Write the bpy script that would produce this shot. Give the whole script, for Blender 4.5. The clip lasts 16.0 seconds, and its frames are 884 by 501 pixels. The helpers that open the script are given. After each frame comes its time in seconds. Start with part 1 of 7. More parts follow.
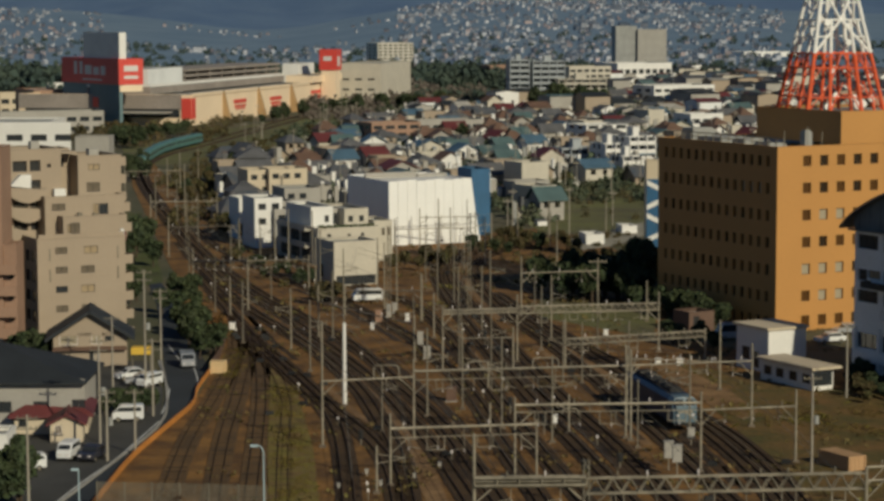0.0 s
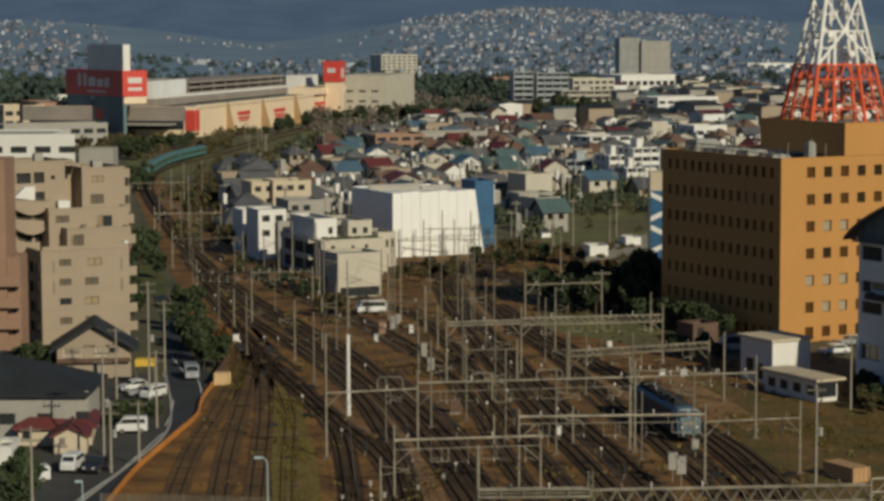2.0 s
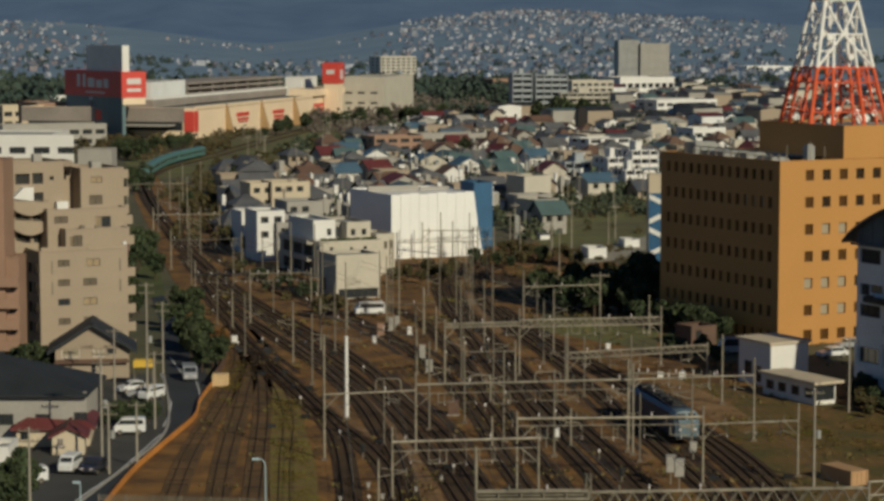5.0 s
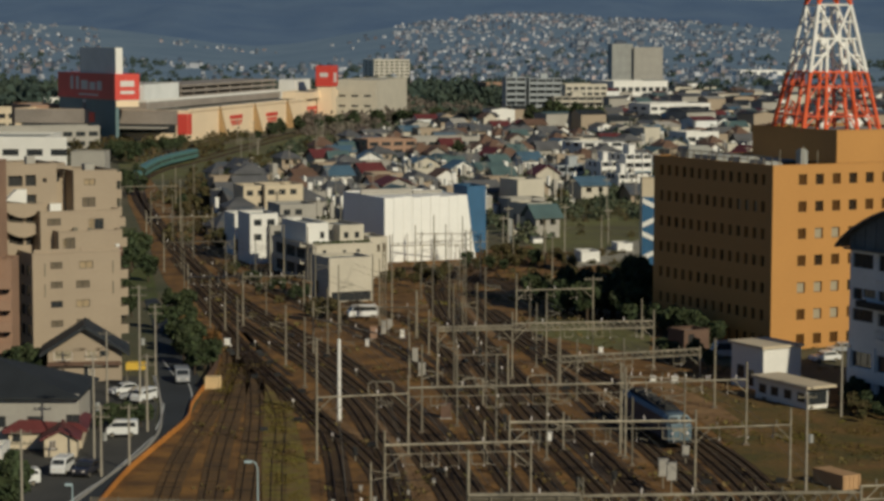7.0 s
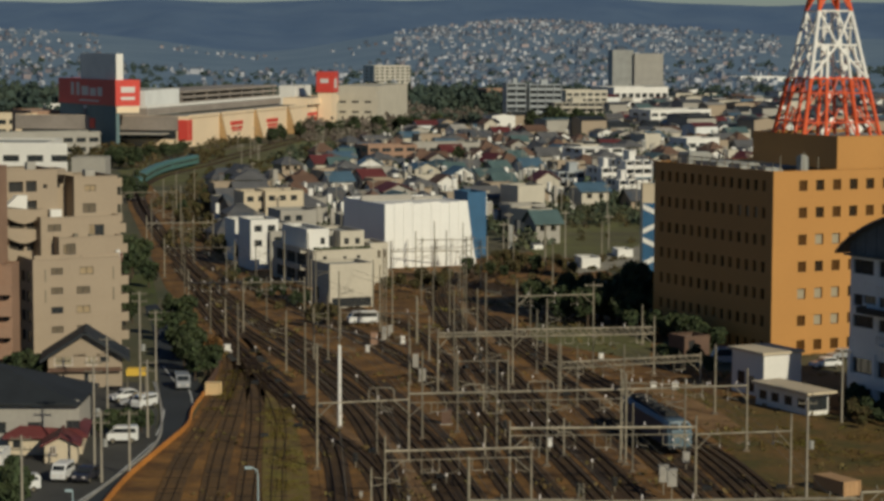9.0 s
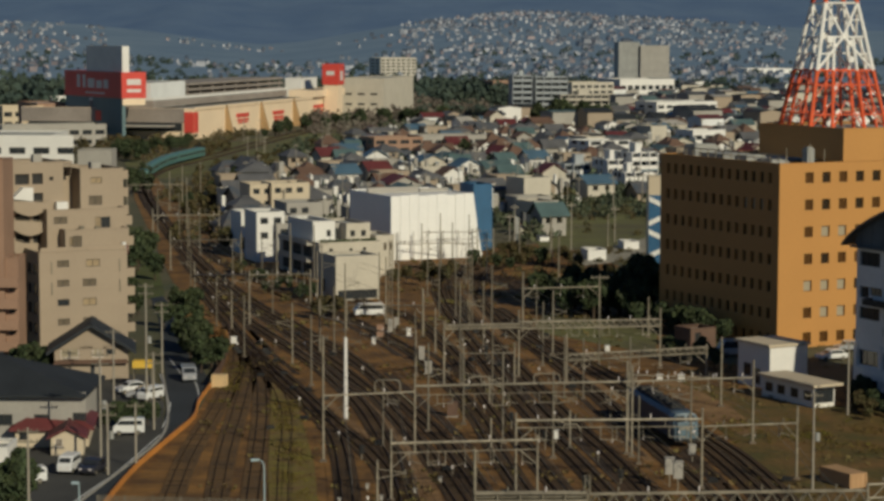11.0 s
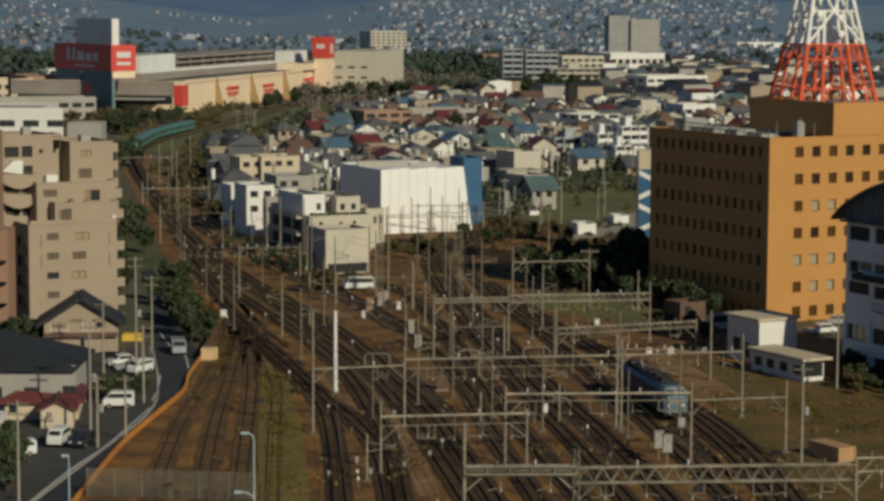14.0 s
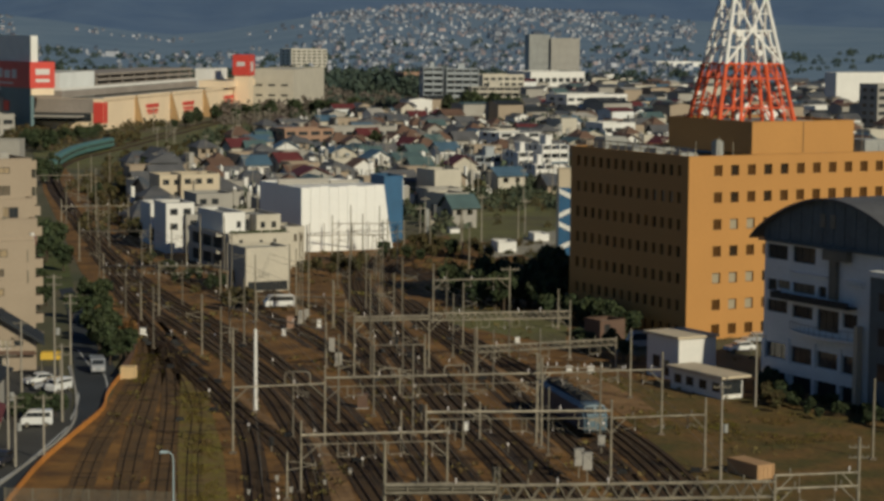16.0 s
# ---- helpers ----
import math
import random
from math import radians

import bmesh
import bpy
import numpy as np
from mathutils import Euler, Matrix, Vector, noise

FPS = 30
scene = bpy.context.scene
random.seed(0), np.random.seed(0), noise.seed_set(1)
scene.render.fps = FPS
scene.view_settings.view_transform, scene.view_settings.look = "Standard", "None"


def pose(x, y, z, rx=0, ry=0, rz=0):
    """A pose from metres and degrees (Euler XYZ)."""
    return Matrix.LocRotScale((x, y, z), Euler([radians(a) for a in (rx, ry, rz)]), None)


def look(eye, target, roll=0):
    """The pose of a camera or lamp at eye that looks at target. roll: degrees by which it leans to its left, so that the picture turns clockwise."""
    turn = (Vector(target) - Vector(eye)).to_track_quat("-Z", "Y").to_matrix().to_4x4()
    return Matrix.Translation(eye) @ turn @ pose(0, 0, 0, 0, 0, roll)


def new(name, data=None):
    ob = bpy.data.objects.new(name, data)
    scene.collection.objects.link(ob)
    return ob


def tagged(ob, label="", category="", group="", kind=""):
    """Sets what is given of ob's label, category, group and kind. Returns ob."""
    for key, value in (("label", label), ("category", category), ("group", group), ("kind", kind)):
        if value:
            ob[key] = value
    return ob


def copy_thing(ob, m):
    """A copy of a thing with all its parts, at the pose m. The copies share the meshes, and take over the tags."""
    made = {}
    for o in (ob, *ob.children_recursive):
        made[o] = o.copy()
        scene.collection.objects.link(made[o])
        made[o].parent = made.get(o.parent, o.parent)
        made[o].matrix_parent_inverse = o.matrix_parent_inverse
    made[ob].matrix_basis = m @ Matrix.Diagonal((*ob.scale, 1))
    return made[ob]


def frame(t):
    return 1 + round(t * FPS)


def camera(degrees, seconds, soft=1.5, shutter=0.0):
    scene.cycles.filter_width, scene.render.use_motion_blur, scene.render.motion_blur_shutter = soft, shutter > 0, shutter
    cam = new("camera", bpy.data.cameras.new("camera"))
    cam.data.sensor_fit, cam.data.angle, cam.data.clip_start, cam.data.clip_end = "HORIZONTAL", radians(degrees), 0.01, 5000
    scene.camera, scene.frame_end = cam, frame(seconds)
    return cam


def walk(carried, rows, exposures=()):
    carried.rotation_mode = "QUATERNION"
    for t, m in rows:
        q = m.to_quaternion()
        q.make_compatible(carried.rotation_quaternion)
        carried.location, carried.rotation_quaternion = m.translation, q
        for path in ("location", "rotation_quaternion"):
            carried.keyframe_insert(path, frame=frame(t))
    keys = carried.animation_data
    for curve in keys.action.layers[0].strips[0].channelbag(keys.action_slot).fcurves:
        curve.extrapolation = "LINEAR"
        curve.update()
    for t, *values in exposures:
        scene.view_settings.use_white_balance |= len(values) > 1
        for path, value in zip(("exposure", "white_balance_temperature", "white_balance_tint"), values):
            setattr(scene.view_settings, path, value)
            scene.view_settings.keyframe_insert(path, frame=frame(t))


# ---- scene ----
cam = camera(22.18, 16.0, soft=3.2)
EYE = 44.0
# seconds, yaw, pitch, roll: the camera is held at one spot and only turns
ROWS = [
    (0.0, 0.016, -5.956, 0.143),
    (0.5, 0.113, -5.979, 0.170),
    (1.0, -0.012, -5.723, 0.122),
    (1.5, 0.126, -5.701, 0.130),
    (2.0, 0.110, -5.658, 0.177),
    (2.5, 0.059, -5.670, 0.153),
    (3.0, 0.023, -5.795, 0.123),
    (3.5, 0.030, -5.838, 0.031),
    (4.0, 0.153, -5.720, 0.040),
    (6.5, -0.085, -5.562, -0.094),
    (7.0, -0.072, -5.529, -0.160),
    (7.5, 0.016, -5.517, -0.155),
    (8.0, 0.000, -5.427, -0.100),
    (8.5, -0.010, -5.268, -0.081),
    (9.0, -0.059, -5.376, -0.178),
    (11.5, 0.104, -5.618, -0.134),
    (12.0, 0.016, -5.771, -0.193),
    (12.5, 0.055, -6.086, -0.202),
    (13.0, -0.074, -6.126, -0.272),
    (13.5, -0.211, -6.166, -0.319),
    (14.0, -0.152, -6.244, -0.268),
    (14.5, -0.368, -6.309, -0.338),
    (15.0, -1.216, -6.007, -0.445),
    (15.5, -2.015, -5.883, -0.480),
    (16.0, -2.158, -5.771, -0.502),
]
walk(cam, [(t, pose(0, 0, EYE, 90 + p, r, w)) for t, w, p, r in ROWS])

# ---- light ----
world = bpy.data.worlds.new("sky")
scene.world = world
world.use_nodes = True
wn = world.node_tree
sky = wn.nodes.new("ShaderNodeTexSky")
sky.sky_type = "NISHITA"
sky.sun_disc = False
sky.ozone_density = 5.0
sky.dust_density = 0.0
SUN_TO = Vector((0.57, -0.82, 0.5)).normalized()
sky.sun_elevation = math.asin(SUN_TO.z)
sky.sun_rotation = math.atan2(SUN_TO.x, SUN_TO.y)
tint = wn.nodes.new("ShaderNodeMix")
tint.data_type, tint.blend_type = "RGBA", "MULTIPLY"
tint.inputs["Factor"].default_value = 1.0
tint.inputs["B"].default_value = (0.92, 1.0, 1.08, 1)
wn.links.new(sky.outputs[0], tint.inputs["A"])
wn.links.new(tint.outputs["Result"], wn.nodes["Background"].inputs[0])
wn.nodes["Background"].inputs[1].default_value = 0.05
sun = new("sun", bpy.data.lights.new("sun", "SUN"))
sun.data.energy = 4.8
sun.data.angle = radians(0.6)
sun.data.color = (1.0, 0.92, 0.69)
sun.matrix_world = look((0, 0, 300), Vector((0, 0, 300)) - SUN_TO)
scene.view_settings.exposure = -0.70


# ---- materials ----
def mat(name, base, rough=0.8, vary=0.25, size=4.0, fine=0.4, bump=0.0, metal=0.0, tone=None, island=0.0, coat=0.0):
    """Two scales of noise on a base colour: patches of `size` metres and grain of `fine` metres; tone: the second colour."""
    m = bpy.data.materials.new(name)
    m.use_nodes = True
    n, l = m.node_tree.nodes, m.node_tree.links
    b = n["Principled BSDF"]
    b.inputs["Roughness"].default_value = rough
    b.inputs["Metallic"].default_value = metal
    b.inputs["Coat Weight"].default_value = coat
    tc = n.new("ShaderNodeTexCoord")
    big, small = n.new("ShaderNodeTexNoise"), n.new("ShaderNodeTexNoise")
    big.inputs["Scale"].default_value, small.inputs["Scale"].default_value = 1 / size, 1 / fine
    big.inputs["Detail"].default_value, small.inputs["Detail"].default_value = 4, 3
    for t in (big, small):
        l.new(tc.outputs["Object"], t.inputs["Vector"])
    ramp = n.new("ShaderNodeMapRange")
    ramp.inputs["From Min"].default_value, ramp.inputs["From Max"].default_value = 0.35, 0.65
    l.new(big.outputs["Fac"], ramp.inputs["Value"])
    mix = n.new("ShaderNodeMix")
    mix.data_type = "RGBA"
    mix.inputs["A"].default_value = (*base, 1)
    mix.inputs["B"].default_value = (*(tone or [c * (1 - vary) for c in base]), 1)
    l.new(ramp.outputs["Result"], mix.inputs["Factor"])
    hsv = n.new("ShaderNodeHueSaturation")
    l.new(mix.outputs["Result"], hsv.inputs["Color"])
    val = n.new("ShaderNodeMapRange")
    val.inputs["To Min"].default_value, val.inputs["To Max"].default_value = 1 - vary, 1 + vary
    l.new(small.outputs["Fac"], val.inputs["Value"])
    if island:
        geo, mul, rng = n.new("ShaderNodeNewGeometry"), n.new("ShaderNodeMath"), n.new("ShaderNodeMapRange")
        rng.inputs["To Min"].default_value, rng.inputs["To Max"].default_value = 1 - island, 1 + island
        l.new(geo.outputs["Random Per Island"], rng.inputs["Value"])
        mul.operation = "MULTIPLY"
        l.new(rng.outputs["Result"], mul.inputs[0])
        l.new(val.outputs["Result"], mul.inputs[1])
        l.new(mul.outputs[0], hsv.inputs["Value"])
    else:
        l.new(val.outputs["Result"], hsv.inputs["Value"])
    l.new(hsv.outputs["Color"], b.inputs["Base Color"])
    if bump:
        bp = n.new("ShaderNodeBump")
        bp.inputs["Strength"].default_value, bp.inputs["Distance"].default_value = bump, fine * 0.3
        l.new(small.outputs["Fac"], bp.inputs["Height"])
        l.new(bp.outputs["Normal"], b.inputs["Normal"])
    return m


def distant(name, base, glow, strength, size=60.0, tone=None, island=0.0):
    """Far backdrop of hills: dull ground colour, blue haze imitated by faint emission."""
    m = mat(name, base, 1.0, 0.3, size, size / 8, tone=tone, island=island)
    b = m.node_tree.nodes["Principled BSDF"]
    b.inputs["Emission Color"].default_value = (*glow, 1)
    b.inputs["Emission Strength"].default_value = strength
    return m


M_soil = mat("yard_soil", (0.262, 0.126, 0.027), 0.95, 0.42, 4.5, 0.9, 0.8, tone=(0.098, 0.046, 0.011))
M_ground = mat("town_ground", (0.13, 0.105, 0.058), 0.95, 0.3, 25, 3, tone=(0.075, 0.08, 0.035))
M_grass = mat("dry_grass", (0.185, 0.15, 0.02), 0.95, 0.45, 2.5, 0.5, 0.8, tone=(0.165, 0.098, 0.032))
M_green = mat("embankment_grass", (0.15, 0.15, 0.045), 0.95, 0.35, 16, 2, 0.8, tone=(0.105, 0.092, 0.04))
M_field = mat("worn_field", (0.175, 0.092, 0.022), 0.95, 0.5, 5, 0.9, 0.8, tone=(0.08, 0.066, 0.010))
M_ballast = mat("ballast", (0.066, 0.033, 0.011), 0.95, 0.4, 5, 0.3, 0.8, tone=(0.03, 0.017, 0.008))
M_rail = mat("rusty_rail", (0.115, 0.066, 0.034), 0.6, 0.3, 6, 0.4, metal=0.4)
M_overgrown = mat("earthy_ballast", (0.15, 0.079, 0.023), 0.95, 0.42, 5, 0.5, 0.8, tone=(0.085, 0.047, 0.016))
M_sleeper = mat("sleeper", (0.055, 0.031, 0.013), 0.9, 0.35, 3, 0.3, island=0.3)
M_asphalt = mat("asphalt", (0.03, 0.036, 0.043), 0.85, 0.25, 8, 0.5, 0.3)
M_lot = mat("worn_asphalt", (0.062, 0.06, 0.055), 0.9, 0.25, 6, 0.5, 0.3)
M_line = mat("road_paint", (0.62, 0.62, 0.6), 0.7, 0.2, 3, 0.3)
M_orange = mat("orange_fence_paint", (0.62, 0.25, 0.05), 0.7, 0.25, 6, 0.6)
M_brown = mat("ochre_tile_cladding", (0.535, 0.258, 0.070), 0.62, 0.06, 9, 0.5)
M_dark = mat("dark_frame", (0.03, 0.028, 0.026), 0.5, 0.2)
M_winf = mat("bronze_frame", (0.10, 0.06, 0.03), 0.5, 0.2)
M_conc = mat("pale_concrete", (0.40, 0.375, 0.335), 0.85, 0.12, 5, 0.5)
M_roofgrey = mat("flat_roof_sheet", (0.36, 0.36, 0.34), 0.8, 0.2, 5, 0.6)
M_beige = mat("beige_render", (0.385, 0.305, 0.225), 0.8, 0.07, 7, 0.4)
M_pinkish = mat("pinkish_brick_render", (0.36, 0.22, 0.15), 0.8, 0.12, 5, 0.4)
M_white = mat("white_render", (0.80, 0.78, 0.74), 0.75, 0.07, 6, 0.5)
M_whitesheet = mat("white_sheeting", (0.90, 0.89, 0.86), 0.6, 0.05, 8, 0.7)
M_greyblue = mat("pale_grey_render", (0.79, 0.80, 0.79), 0.8, 0.1, 6, 0.5)
M_slate = mat("dark_slate_roof", (0.024, 0.029, 0.035), 0.75, 0.3, 4, 0.3, 0.4)
M_slate2 = mat("grey_tile_roof", (0.12, 0.12, 0.125), 0.7, 0.3, 4, 0.3, 0.4)
M_roofdusk = mat("weathered_slate_roof", (0.06, 0.074, 0.095), 0.7, 0.4, 2.5, 0.4, 0.4, tone=(0.115, 0.105, 0.10))
M_redroof = mat("maroon_tile_roof", (0.15, 0.035, 0.035), 0.6, 0.25, 3, 0.3, 0.4)
M_brownroof = mat("brown_tile_roof", (0.155, 0.09, 0.062), 0.7, 0.25, 3, 0.3, 0.4)
M_blueroof = mat("blue_metal_roof", (0.085, 0.155, 0.22), 0.5, 0.2, 4, 0.5)
M_tealroof = mat("teal_metal_roof", (0.095, 0.15, 0.15), 0.5, 0.2, 4, 0.5)
M_offwhite = mat("off_white_render", (0.58, 0.53, 0.44), 0.8, 0.1, 5, 0.5)
M_oldrail = mat("old_rail", (0.105, 0.06, 0.024), 0.8, 0.3, 6, 0.4)
M_cream = mat("cream_render", (0.62, 0.52, 0.38), 0.8, 0.08, 5, 0.4)
M_steel = mat("galvanised_steel", (0.40, 0.35, 0.265), 0.55, 0.45, 2.2, 0.5, metal=0.25)
M_steeld = mat("weathered_steel", (0.26, 0.23, 0.175), 0.7, 0.3, 3, 0.3, metal=0.2)
M_pole = mat("concrete_pole", (0.36, 0.32, 0.26), 0.85, 0.15, 2, 0.3)
M_towerred = mat("tower_orange_red", (0.80, 0.12, 0.035), 0.55, 0.12, 3, 0.4)
M_towerwhite = mat("tower_white", (0.90, 0.88, 0.83), 0.55, 0.1, 3, 0.4)
M_signred = mat("sign_red", (0.70, 0.075, 0.055), 0.5, 0.08, 8, 1)
M_signwhite = mat("sign_white", (0.72, 0.66, 0.63), 0.5, 0.05)
M_signgreen = mat("dark_green_cladding", (0.13, 0.205, 0.22), 0.6, 0.15, 8, 1)
M_mall = mat("mall_peach_cladding", (0.90, 0.71, 0.50), 0.75, 0.06, 12, 1)
M_mallgrey = mat("mall_grey_deck", (0.33, 0.285, 0.25), 0.8, 0.2, 12, 1)
M_tan = mat("tan_container_paint", (0.50, 0.30, 0.15), 0.7, 0.12, 2, 0.3)
M_boxtan = mat("tan_box_paint", (0.72, 0.52, 0.28), 0.7, 0.12, 2, 0.3)
M_bluenet = mat("blue_sheet", (0.025, 0.115, 0.24), 0.6, 0.15, 3, 0.5)
M_blueloco = mat("locomotive_blue", (0.02, 0.045, 0.09), 0.4, 0.15, 3, 0.4)
M_locopale = mat("locomotive_pale_blue", (0.12, 0.18, 0.22), 0.4, 0.1, 3, 0.4)
M_teal = mat("train_teal", (0.10, 0.22, 0.20), 0.45, 0.1, 4, 0.5)
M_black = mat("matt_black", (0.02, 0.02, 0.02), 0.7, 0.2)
M_rubber = mat("rubber", (0.02, 0.02, 0.021), 0.85, 0.2)
M_carwhite = mat("car_white", (0.78, 0.78, 0.77), 0.3, 0.03, coat=0.5)
M_cardark = mat("car_dark", (0.03, 0.03, 0.04), 0.3, 0.05, coat=0.5)
M_carsilver = mat("car_silver", (0.45, 0.46, 0.48), 0.3, 0.05, metal=0.3, coat=0.5)
M_yellow = mat("yellow_sheet", (0.75, 0.48, 0.06), 0.7, 0.1)
M_leafdark = mat("dark_leaves", (0.03, 0.049, 0.02), 0.8, 0.4, 3, 0.5, tone=(0.046, 0.058, 0.018), island=0.5)
M_leafolive = mat("olive_leaves", (0.07, 0.068, 0.022), 0.8, 0.4, 3, 0.5, tone=(0.10, 0.065, 0.025), island=0.5)
M_leafrust = mat("rusty_leaves", (0.17, 0.075, 0.02), 0.8, 0.4, 3, 0.5, tone=(0.11, 0.07, 0.02), island=0.5)
M_verge = mat("lush_verge_grass", (0.085, 0.105, 0.02), 0.95, 0.45, 3, 0.6, 0.8, tone=(0.06, 0.06, 0.016))
M_bark = mat("bark", (0.08, 0.055, 0.035), 0.9, 0.3, 1, 0.1)
# bluish base tones and weak emission imitate haze over the far hills
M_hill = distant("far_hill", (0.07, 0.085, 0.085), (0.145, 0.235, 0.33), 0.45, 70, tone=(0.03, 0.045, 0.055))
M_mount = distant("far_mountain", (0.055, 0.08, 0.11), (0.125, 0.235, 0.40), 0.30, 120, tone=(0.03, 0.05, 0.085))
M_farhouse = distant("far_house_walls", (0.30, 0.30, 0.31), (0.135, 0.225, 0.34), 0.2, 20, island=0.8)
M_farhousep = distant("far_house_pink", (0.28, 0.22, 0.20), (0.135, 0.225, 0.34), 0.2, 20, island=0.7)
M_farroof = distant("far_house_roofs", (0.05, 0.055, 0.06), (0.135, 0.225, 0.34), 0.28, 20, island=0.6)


def glass(name, tint, rough):
    m = mat(name, tint, rough, 0.15, 3, 1)
    b = m.node_tree.nodes["Principled BSDF"]
    b.inputs["Specular IOR Level"].default_value = 0.7
    return m


M_glass = glass("window_glass", (0.035, 0.04, 0.045), 0.12)
M_glassbrown = glass("bronze_glass", (0.10, 0.045, 0.012), 0.15)
M_glassdark = glass("dark_bronze_glass", (0.035, 0.022, 0.012), 0.15)
M_gable = mat("dark_ribbed_panels", (0.115, 0.14, 0.15), 0.6, 0.25, 3, 0.4)
M_buttress = mat("darker_tan_buttress", (0.42, 0.27, 0.13), 0.8, 0.12, 5, 0.6)
M_curtain = mat("curtained_window", (0.40, 0.30, 0.18), 0.35, 0.2, 0.8, 0.2)
M_dullglass = mat("dull_tan_glass", (0.17, 0.135, 0.095), 0.3, 0.3, 1.2, 0.3)
# lighter, bluer than the near leaves: haze over the town put into colour
M_towngreen = mat("hazed_garden_leaves", (0.06, 0.085, 0.055), 0.85, 0.4, 5, 0.6, tone=(0.085, 0.09, 0.045), island=0.5)
M_paleroad = mat("pale_dusty_road", (0.34, 0.31, 0.24), 0.9, 0.25, 5, 0.6, 0.3)
M_winglow = glass("brown_side_glass", (0.21, 0.11, 0.04), 0.2)
M_path = mat("trodden_dirt", (0.285, 0.165, 0.07), 0.95, 0.4, 3, 0.6, 0.6, tone=(0.175, 0.092, 0.034))
M_glassblind = glass("glass_with_blind", (0.40, 0.34, 0.24), 0.3)


# ---- mesh tools ----
def part(name, bm, material, parent=None, label=""):
    """Links a bmesh as one mesh object, under a thing or a part."""
    me = bpy.data.meshes.new(name)
    bm.normal_update()
    bm.to_mesh(me)
    bm.free()
    for m in (material if isinstance(material, (list, tuple)) else [material]):
        me.materials.append(m)
    ob = new(name, me)
    if parent:
        ob.parent = parent
    if label:
        ob["label"] = label
    return ob


def share(name, ob_or_mesh, parent, m):
    """Another object on the same mesh."""
    ob = new(name, ob_or_mesh)
    ob.parent = parent
    ob.matrix_basis = m
    return ob


def thing(name, m, label, category, group="", kind=""):
    ob = new(name)
    ob.matrix_basis = m
    return tagged(ob, label, category, group, kind)


def box(bm, x0, x1, y0, y1, z0, z1, m=None, mi=0):
    vs = [bm.verts.new((x, y, z)) for z in (z0, z1) for y in (y0, y1) for x in (x0, x1)]
    if m is not None:
        for v in vs:
            v.co = m @ v.co
    for f in ((0, 2, 3, 1), (4, 5, 7, 6), (0, 1, 5, 4), (1, 3, 7, 5), (3, 2, 6, 7), (2, 0, 4, 6)):
        bm.faces.new([vs[i] for i in f]).material_index = mi
    return vs


def tube(bm, a, b, r, r2=None, n=6, mi=0):
    """A bar from a to b."""
    a, b = Vector(a), Vector(b)
    r2 = r if r2 is None else r2
    q = (b - a).to_track_quat("Z", "Y").to_matrix()
    ring = lambda c, rr: [bm.verts.new(c + q @ Vector((rr * math.cos(k * math.tau / n), rr * math.sin(k * math.tau / n), 0))) for k in range(n)]
    lo, hi = ring(a, r), ring(b, r2)
    for k in range(n):
        bm.faces.new((lo[k], lo[(k + 1) % n], hi[(k + 1) % n], hi[k])).material_index = mi
    bm.faces.new(lo[::-1]).material_index = mi
    bm.faces.new(hi).material_index = mi


def prism(bm, pts, z0, z1, mi=0):
    """An upright prism over a plan polygon given counter-clockwise."""
    lo = [bm.verts.new((x, y, z0)) for x, y in pts]
    hi = [bm.verts.new((x, y, z1)) for x, y in pts]
    n = len(pts)
    for k in range(n):
        bm.faces.new((lo[k], lo[(k + 1) % n], hi[(k + 1) % n], hi[k])).material_index = mi
    bm.faces.new(lo[::-1]).material_index = mi
    bm.faces.new(hi).material_index = mi


def curve_pts(pts, step=4.0):
    """A smooth line through plan points."""
    p = [Vector(q) for q in pts]
    p = [2 * p[0] - p[1]] + p + [2 * p[-1] - p[-2]]
    out = []
    for i in range(1, len(p) - 2):
        n = max(2, int((p[i + 1] - p[i]).length / step))
        for k in range(n):
            t = k / n
            a, b, c, d = p[i - 1], p[i], p[i + 1], p[i + 2]
            out.append(0.5 * (2 * b + (c - a) * t + (2 * a - 5 * b + 4 * c - d) * t * t + (3 * b - a - 3 * c + d) * t ** 3))
    out.append(p[-2])
    return out


def normals(line):
    out = []
    for i in range(len(line)):
        d = (line[min(i + 1, len(line) - 1)] - line[max(i - 1, 0)]).normalized()
        out.append(Vector((-d.y, d.x)))
    return out


def strip(bm, line, o0, o1, z0, z1, mi=0):
    """A bar of rectangular section that follows a plan line, from offset o0 to o1 and from z0 to z1."""
    nr = normals(line)
    rows = [[bm.verts.new((*(c + n * o), z)) for o, z in ((o0, z0), (o0, z1), (o1, z1), (o1, z0))] for c, n in zip(line, nr)]
    for a, b in zip(rows, rows[1:]):
        for k in range(4):
            bm.faces.new((a[k], a[(k + 1) % 4], b[(k + 1) % 4], b[k])).material_index = mi
    bm.faces.new(rows[0][::-1]).material_index = mi
    bm.faces.new(rows[-1]).material_index = mi


